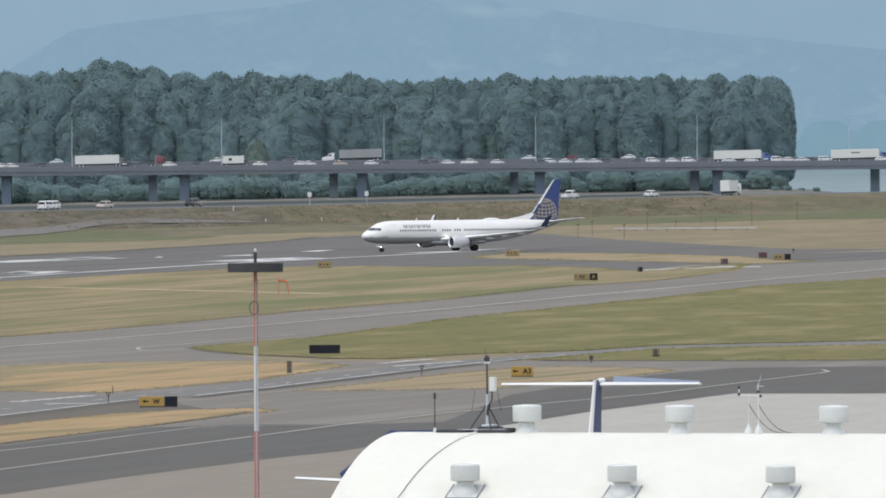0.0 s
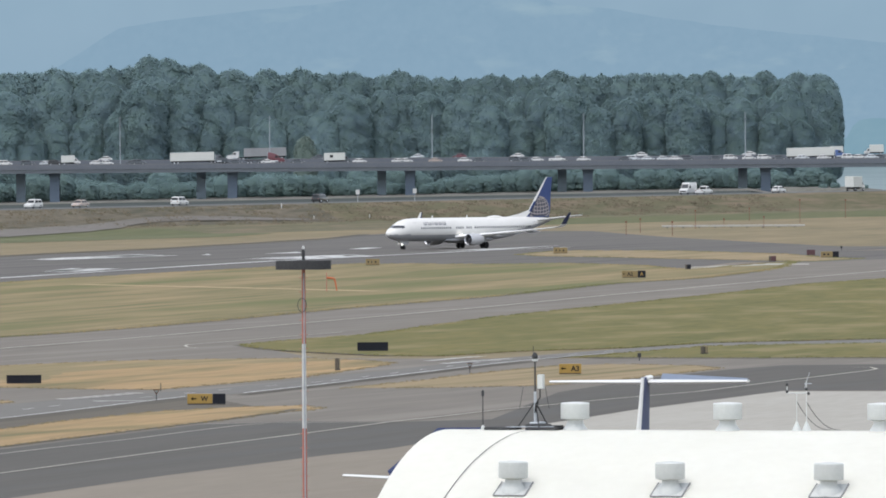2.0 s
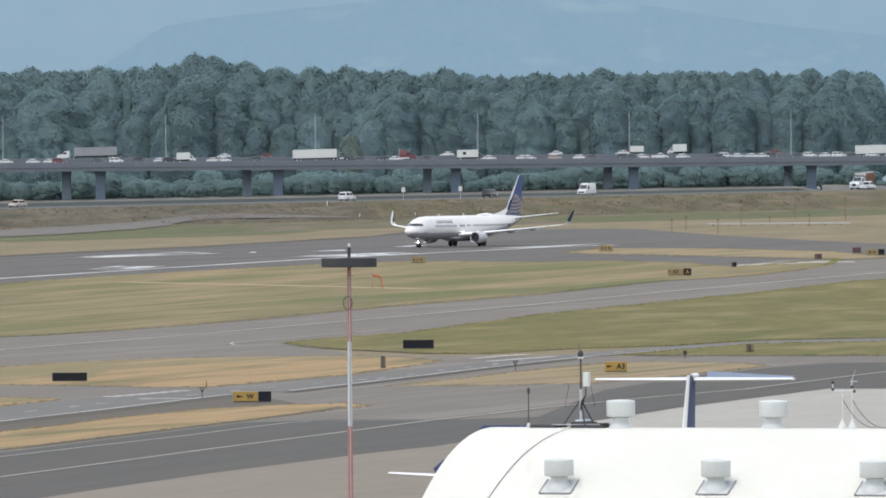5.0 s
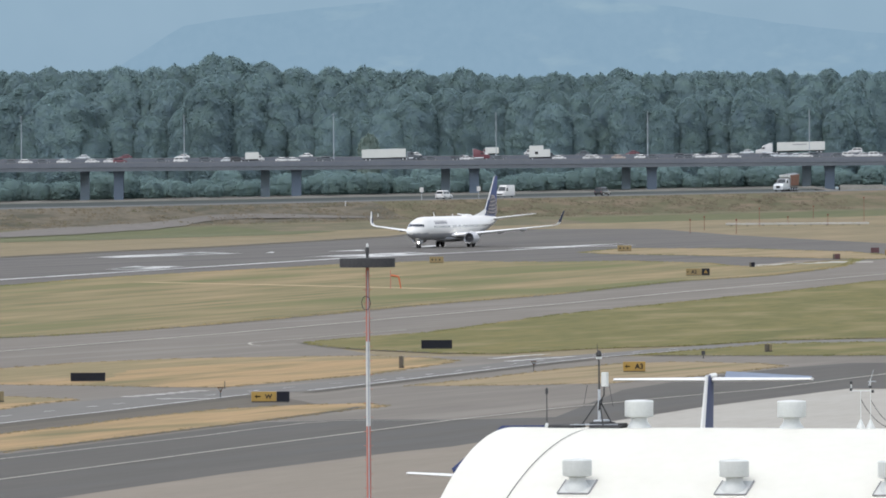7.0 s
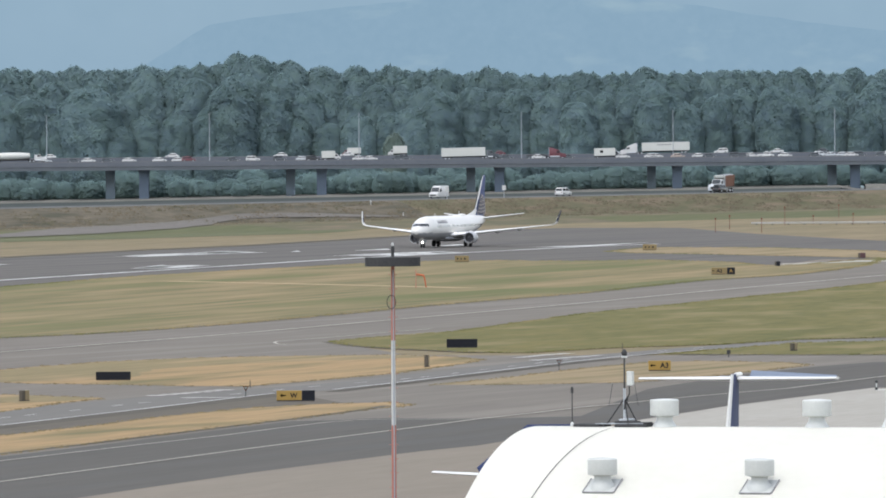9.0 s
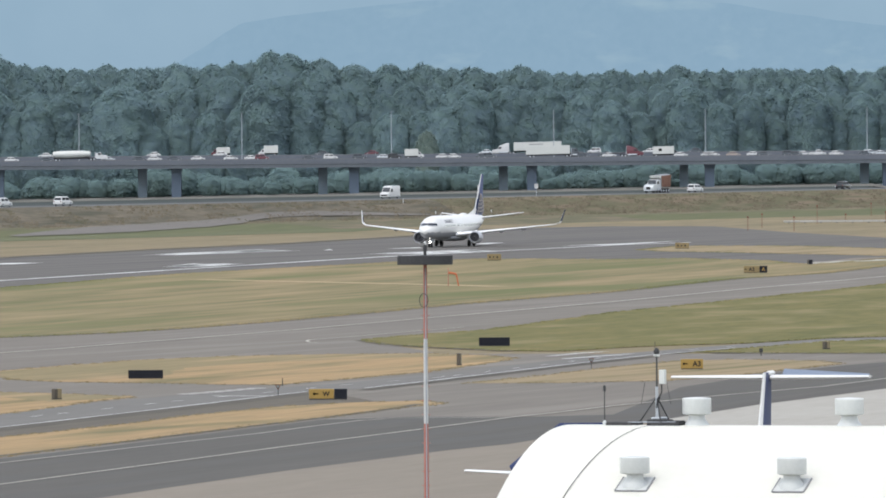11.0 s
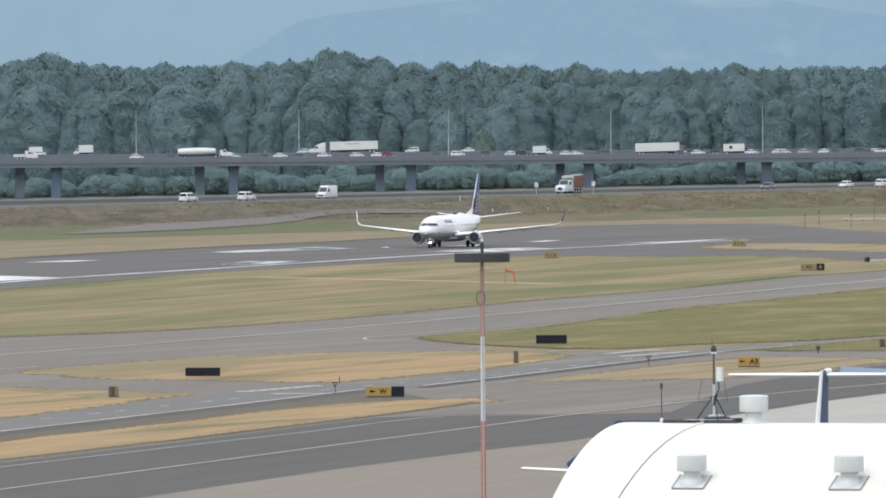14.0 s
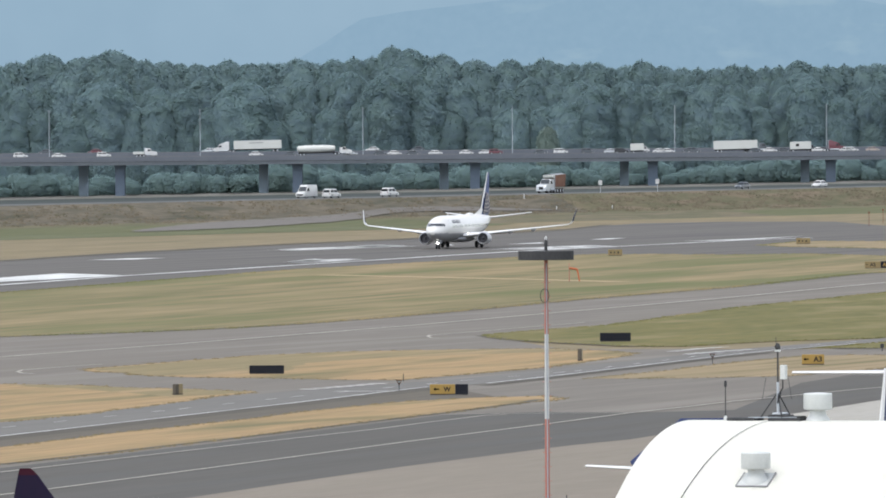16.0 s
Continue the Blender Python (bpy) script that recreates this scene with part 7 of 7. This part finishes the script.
def parked_plane(name, label, k, high_tail=True, fin_mats=(AC_WHITE, TAIL_NAVY), wing_half=9.0, fin_secs=None, tip_up=0.0):
    """A small parked airliner, nose at the origin, x aft; k scales it."""
    e = new(name)
    bm = bmesh.new()
    rings = []
    for x, r, z in ((0, 0.05, 2.0), (1.2, 0.8, 2.1), (3.5, 1.35, 2.3), (22, 1.35, 2.3), (28, 0.8, 2.8), (31.5, 0.2, 3.3)):
        rings.append([(x * k, r * k * math.cos(2 * math.pi * i / 20), (z + r * math.sin(2 * math.pi * i / 20)) * k) for i in range(20)])
    loft(bm, rings)
    smooth(part("fuselage", bm, AC_WHITE, e), 50)
    bm = bmesh.new()
    secs = [(3.2, 22.6, 29.6), (5.0, 25.2, 29.9), (8.0, 27.4, 30.2)] if high_tail else [(3.2, 25.2, 31.8), (6.5, 27.5, 31.1), (9.8, 29.85, 30.45), (10.0, 30.05, 30.4)]
    secs = fin_secs or secs
    loft(bm, [[(x * k, d * k, z * k) for x, d in aerofoil(le, te, 0.0, 0.075, 10)] for z, le, te in secs])
    for f in bm.faces:
        c = f.calc_center_median() / k
        le = np.interp(c.z, [s[0] for s in secs], [s[1] for s in secs])
        f.material_index = 0 if c.x < le + 0.3 else 1
    if not high_tail:
        for f in bm.faces:
            f.material_index = 0 if f.calc_center_median().z / k > secs[-1][0] - 0.26 else 1
    smooth(part("fin", bm, list(fin_mats), e, "tail fin"), 40)
    zt = 7.75 if high_tail else 3.4
    for s in (-1, 1):
        bm = bmesh.new()
        half, root, tip = (4.63, (28.5, 30.9), (29.5, 30.9)) if high_tail else (4.8, (26.5, 29.8), (29.6, 31.0))
        loft(bm, [[(x * k, s * y * k, z * k) for x, z in aerofoil(le, te, zt + up, 0.10)] for y, le, te, up in ((0.12, *root, 0.0), (half, *tip, tip_up))])
        smooth(part("tailplane", bm, AC_WHITE, e, "white tailplane"), 40)
        if high_tail and s < 0:
            bm = bmesh.new()
            loft(bm, [[(x * k, s * y * k, z * k) for x, z in ((29.9, zt), (31.0, zt + up), (31.05, zt + up - 0.03), (30.0, zt - 0.08))] for y, up in ((0.5, 0.36), (4.5, 0.12))])
            part("elevator", bm, ELEVATOR, e, "blue-grey raised elevator")
        bm = bmesh.new()
        loft(bm, [[(x * k, s * y * k, z * k) for x, z in aerofoil(le, te, z0, 0.12)] for y, le, te, z0 in ((0.8, 12, 15.2, 3.4), (wing_half, 12.8, 14.4, 3.6))])
        part("wing", bm, AC_WHITE, e)
        wheel(e, 14.0 * k, s * 2.2 * k, 0.45 * k, 0.45 * k, 0.3 * k)
        bm = bmesh.new()
        tube(bm, (14.0 * k, s * 2.2 * k, 0.4 * k), (14.0 * k, s * 1.2 * k, 1.9 * k), 0.1 * k, 0.1 * k, 8)
        part("gear_strut", bm, AC_METAL, e)
    wheel(e, 2.5 * k, 0, 0.35 * k, 0.35 * k, 0.25 * k)
    bm = bmesh.new()
    tube(bm, (2.5 * k, 0, 0.3 * k), (2.5 * k, 0, 1.6 * k), 0.08 * k, 0.08 * k, 8)
    part("gear_strut", bm, AC_METAL, e)
    if high_tail:
        bm = bmesh.new()
        rings = []
        for x, r in ((28.2, 0.02), (28.5, 0.1), (29.2, 0.13), (30.6, 0.12), (31.2, 0.03)):
            rings.append([(x * k, r * k * math.cos(2 * math.pi * i / 14), (7.93 + r * 0.9 * math.sin(2 * math.pi * i / 14)) * k) for i in range(14)])
        loft(bm, rings)
        smooth(part("fin_fairing", bm, AC_WHITE, e), 50)
    return tagged(e, label, "airliner", "parked airliners")


def by_tail(ob, x, y, a, k, tail=29.0):
    """Place by the tail; a: degrees its nose is turned from straight at the eye."""
    ar = radians(a)
    ob.matrix_basis = pose(x - tail * k * math.sin(ar), y - tail * k * math.cos(ar), 0.05, 0, 0, 90 - a)


by_tail(parked_plane("turboprop_airliner", "parked white airliner with a navy high tail", 1.03), 7.35, 486.0, 8.0, 1.03)
by_tail(parked_plane("regional_airliner", "parked white regional airliner with a navy high tail", 0.77, wing_half=4.0, tip_up=0.2), -2.75, 410.0, 14.0, 0.77)
by_tail(parked_plane("regional_airliner", "parked airliner with a dark plum fin", 0.99, False, (TAIL_RED, TAIL_DARK)), -20.97, 300.0, -86.0, 0.99, 30.2)
by_tail(parked_plane("regional_airliner", "parked white airliner with a swept navy fin", 0.90, False, (TAIL_NAVY, TAIL_NAVY), 6.0, [(3.2, 26.6, 30.6), (5.95, 25.16, 30.8), (8.00, 27.6, 30.9)]), -4.58, 440.0, 87.0, 0.90, 25.16)
apron_van = van("white", 2.03)
apron_van.matrix_basis = pose(-28.3, 489.0, 0.05, 0, 0, 100)
tagged(apron_van, "white delivery van parked on the concrete apron", "van")


# Traffic on the bridge and on the bank road
def br_x(u, y):
    return (u - 784.0) / 18000.0 * y


NEAR_LANES = (BR_Y + 3.2, BR_Y + 6.8, BR_Y + 10.4, BR_Y + 13.8)
FAR_LANES = (BR_Y + 29.5, BR_Y + 33.2, BR_Y + 37.0)
TIMES = [0, 1, 2, 3, 4, 6.5, 7.5, 8.5, 9, 11.5, 12.5, 13.5, 14.5, 15.5, 16]
FLOW = {}
FLOW["rear"] = (-900, -870, -840, -810, -780, -705, -675, -640, -622, -556, -516, -474, -426, -372, -353)
FLOW["tank"] = (-490, -460, -430, -400, -370, -297, -268, -238, -223, -157, -117, -75, -27, 27, 46)
FLOW["small"] = (-48, -6, 35, 73, 115, 225, 270, 315, 338, 450, 494, 535, 570, 599, 613)
FLOW["trailer"] = (172, 211, 255, 302, 346, 459, 504, 554, 577, 690, 725, 751, 771, 783, 787)
FLOW["boxes"] = (413, 461, 507, 556, 607, 737, 775, 811, 827, 880, 888, 895, 899, 901, 902)
FLOW["blue"] = (1305, 1329, 1349, 1362, 1376, 1408, 1420, 1430, 1436, 1462, 1472, 1482, 1492, 1500, 1504)
FLOW["lead"] = (1513, 1530, 1545, 1558, 1571, 1603, 1615, 1625, 1631, 1657, 1667, 1677, 1687, 1697, 1702)
FLOW["red"] = (290, 345, 403, 456, 509, 625, 678, 715, 743, 837, 866, 895, 923, 947, 966)
ORDER = ("rear", "tank", "small", "trailer", "boxes", "blue", "lead")


def flow_at(name, t):
    return float(np.interp(t, TIMES, FLOW[name]))


def in_flow(t0, u0):
    """The whole way of a car that is at u0 at t0, carried with its neighbours."""
    lo, hi = ORDER[0], ORDER[-1]
    for a, b in zip(ORDER, ORDER[1:]):
        if flow_at(a, t0) <= u0 <= flow_at(b, t0):
            lo, hi = a, b
            break
    f = (u0 - flow_at(lo, t0)) / (flow_at(hi, t0) - flow_at(lo, t0))
    return [flow_at(lo, t) * (1 - f) + flow_at(hi, t) * f for t in TIMES]


def drive_near(us, lane, ob, shift=0.0):
    y = NEAR_LANES[lane]
    MOVES.append((ob, [(t, pose(br_x(u, y) + shift, y, NEAR_Z + 0.01 + GRADE * br_x(u, y), 0, -1.09, 0)) for t, u in zip(TIMES, us)]))


def drive_far(u0, v, lane, ob, shift=0.0):
    y = FAR_LANES[lane]
    MOVES.append((ob, [(t, pose(br_x(u0 + v * t, y) + shift, y, FAR_Z + 0.01 + GRADE * br_x(u0 + v * t, y), 0, 1.09, 180)) for t in TIMES]))


MOVES = []
drive_near(FLOW["trailer"], 1, tagged(semi("dark", TRAILER_WHITE, 15.0, False, False, 0.4), "dark-cabbed lorry with a white box trailer on the bridge", "lorry"))
drive_near(FLOW["blue"], 2, tagged(semi("blue", TRAILER_WHITE, 16.2, False, False, 0.2), "blue-cabbed lorry with a white box trailer on the bridge", "lorry"))
drive_near(FLOW["lead"], 2, tagged(semi("blue", TRAILER_WHITE, 16.4, True, False, 0.2), "blue-cabbed lorry with a lettered white trailer on the bridge", "lorry"))
drive_near(FLOW["boxes"], 1, tagged(box_truck(7.2, "dark", 3.5, True), "white box truck with a dark cab on the bridge", "truck"))
drive_near(FLOW["small"], 1, tagged(box_truck(4.6, "white", 3.3), "small white box truck on the bridge", "truck"))
drive_near(FLOW["red"], 2, tagged(red_truck(), "red lorry with an empty flatbed on the bridge", "lorry"), -2.0)
drive_near(FLOW["tank"], 1, tagged(tanker(), "white tanker lorry on the bridge", "lorry"))
drive_near(in_flow(16, -256), 1, tagged(flat_truck(), "white service truck on the bridge", "truck"))
far_box = tagged(box_truck(4.8, "white", 3.5), "white box truck driving on the far deck", "truck")
drive_far(1752, -143.0, 1, far_box)
drive_far(1684, -144.5, 1, tagged(box_truck(4.6, "red", 3.0), "box truck with a red cab on the far deck", "truck"))
drive_far(638, -127.0, 1, tagged(semi("white", TRAILER_GREY, 14.6, False, False, 1.6), "white-cabbed lorry with a grey trailer on the bridge", "lorry"))
drive_far(2213, -142.0, 1, tagged(semi("white", TRAILER_WHITE, 16.4, "thin", True, 1.5), "white lorry with a long white trailer on the bridge", "lorry"))

S, V, P = "sedan", "suv", "pickup"
def near_cars(t0, *rows):
    """Cars of the near deck: place at a time, colour, kind and lane."""
    for u0, colour, kind, lane in rows:
        drive_near(in_flow(t0, u0), lane, spare_car(colour, kind, "bridge"))


near_cars(0, (77, "white", S, 0), (228, "dark", V, 2), (245, "dark", S, 0), (300, "white", S, 0), (350, "dark", S, 2), (460, "white", S, 0), (533, "white", S, 0), (602, "tan", S, 0), (657, "white", S, 1), (684, "dark", S, 0), (752, "dark", V, 1), (770, "dark", S, 0))
near_cars(0, (792, "white", S, 1), (830, "white", P, 1), (880, "white", S, 0), (958, "dark", S, 0), (972, "silver", V, 2), (1030, "silver", S, 1), (1052, "white", S, 0), (1074, "dark", V, 1), (1128, "dark", S, 0), (1190, "white", S, 1), (1218, "white", V, 0), (1247, "dark", S, 1))
near_cars(0, (1376, "white", V, 0), (1396, "white", S, 1), (1436, "dark", S, 1), (1460, "silver", V, 1), (1290, "silver", S, 0), (1330, "white", S, 0), (1420, "silver", S, 0), (1560, "white", S, 0), (1155, "white", V, 2), (840, "dark", S, 3), (1000, "silver", S, 3))
near_cars(8.5, (-104, "white", S, 0), (-72, "dark", S, 1), (20, "white", S, 0), (71, "red", V, 1), (148, "dark", S, 0), (183, "white", V, 0), (370, "white", S, 0), (440, "dark", S, 0), (-180, "silver", S, 2), (230, "dark", V, 2), (270, "silver", S, 3))
near_cars(16, (-412, "white", S, 0), (-332, "white", V, 2), (-480, "white", V, 1), (-62, "white", S, 0), (0, "dark", S, 0), (158, "dark", S, 0), (256, "white", S, 0), (345, "white", S, 1), (585, "black", V, 2), (667, "white", S, 0), (712, "dark", V, 0), (845, "dark", P, 1))
near_cars(16, (992, "white", S, 0))
for u0, colour, kind, lane in ((100, "silver", S, 0), (383, "white", S, 0), (512, "dark", V, 1), (935, "silver", S, 0), (1112, "white", S, 1), (1330, "white", S, 0), (1522, "white", S, 0), (1640, "white", S, 0),
                              (1908, "red", S, 0), (2110, "silver", S, 0), (2302, "white", V, 0), (2480, "dark", S, 1), (1820, "dark", S, 0), (2400, "white", S, 0), (760, "dark", S, 2), (1010, "red", S, 2)):
    drive_far(u0, -141.0, lane, spare_car(colour, kind, "far bridge deck"))


def bank_pose(u, n, away):
    """A place on the bank road by its bearing."""
    r = (u - 784.0) / 18000.0
    ax, ay = LEV_A.x + LEV_N.x * n, LEV_A.y + LEV_N.y * n
    k = (r * ay - ax) / (LEV_D.x - r * LEV_D.y)
    x, y = levee_at(k, n)
    return pose(x, y, levee_top(k) + 0.01, 0, 0, math.degrees(math.atan2(LEV_D.y, LEV_D.x)) + (0 if away else 180))


def drive_bank(ob, n, away, ts, us):
    full = []
    for t in TIMES:
        if t <= ts[0]:
            u = us[0] + (t - ts[0]) * (us[1] - us[0]) / (ts[1] - ts[0])
        elif t >= ts[-1]:
            u = us[-1] + (t - ts[-1]) * (us[-1] - us[-2]) / (ts[-1] - ts[-2])
        else:
            u = float(np.interp(t, ts, us))
        full.append((t, bank_pose(max(-900.0, min(2000.0, u)), n, away)))
    MOVES.append((ob, full))


AWAY, TOWARD = 0.6, -3.4
drive_bank(spare_car("black", V, "bank road"), AWAY, True, (0, 1, 2, 3, 4, 6.5, 7.5, 8.5, 11.5), (342, 414, 481, 550, 622, 826, 908, 991, 1232))
drive_bank(spare_car("tan", S, "bank road"), TOWARD, False, (0, 1, 2, 3, 4), (185, 122, 56, -10, -73))
drive_bank(spare_car("white", V, "bank road"), TOWARD, False, (0, 1, 2, 3), (90, 32, -27, -94))
drive_bank(spare_car("white", V, "bank road"), AWAY, True, (1, 2, 3, 4, 6.5, 7.5, 8.5, 9, 11.5, 12.5), (157, 232, 306, 377, 552, 624, 710, 753, 970, 1046))
drive_bank(tagged(van("white"), "tall white delivery van on the bank road", "van"), TOWARD, False, (1, 2, 3, 4, 6.5, 7.5, 8.5, 9, 11.5, 12.5, 13.5, 14.5, 15.5, 16), (1214, 1132, 1045, 959, 739, 653, 573, 533, 355, 285, 213, 139, 64, 27))
drive_bank(spare_car("white", P, "bank road"), AWAY, True, (0, 1, 2, 3, 4), (1008, 1081, 1160, 1228, 1298))
drive_bank(spare_car("white", S, "bank road"), AWAY, True, (0, 1.5, 3), (1152, 1258, 1360))
drive_bank(tagged(box_truck(5.4, "white", 3.5), "white box truck driving on the bank road", "truck"), AWAY, True, (0, 1, 2), (1290, 1361, 1425))
drive_bank(tagged(tipper(), "white-cabbed tipper truck with a rust brown body", "truck"), TOWARD, False, (4, 6.5, 7.5, 8.5, 9, 11.5, 12.5, 13.5, 14.5, 15.5, 16), (1440, 1234, 1151, 1073, 1032, 818, 731, 646, 566, 493, 459))
drive_bank(spare_car("white", V, "bank road"), AWAY, True, (11.5, 12.5, 13.5, 14.5, 15.5, 16), (-258, -179, -107, -33, 34, 71))
drive_bank(spare_car("white", V, "bank road"), AWAY, True, (11.5, 12.5, 13.5, 14.5, 15.5, 16), (-152, -76, -3, 70, 138, 174))
drive_bank(spare_car("dark", S, "bank road"), TOWARD, False, (12.5, 13.5, 14.5, 15.5, 16), (1074, 997, 917, 836, 799))
drive_bank(spare_car("white", S, "bank road"), TOWARD, False, (12.5, 13.5, 14.5, 15.5, 16), (1204, 1135, 1053, 974, 935))


def motions():
    """Everything that moves."""
    rows = [(0.0, -14.01, 1745.7, 56.37), (2.0, -18.03, 1745.0, 43.83), (3.0, -19.71, 1744.5, 38.15), (4.0, -21.12, 1744.0, 33.4), (6.5, -24.12, 1737.0, 22.37),
            (8.0, -26.46, 1731.5, 18.55), (9.0, -28.06, 1727.0, 16.13), (11.5, -32.88, 1706.0, 12.72), (14.0, -40.39, 1673.0, 11.6), (16.0, -48.64, 1636.0, 11.6)]
    walk(plane, [(t, pose(x, y, 0.07, 0, 0, 90 - a)) for t, x, y, a in rows])
    for ob, way in MOVES:
        walk(ob, way)


motions()
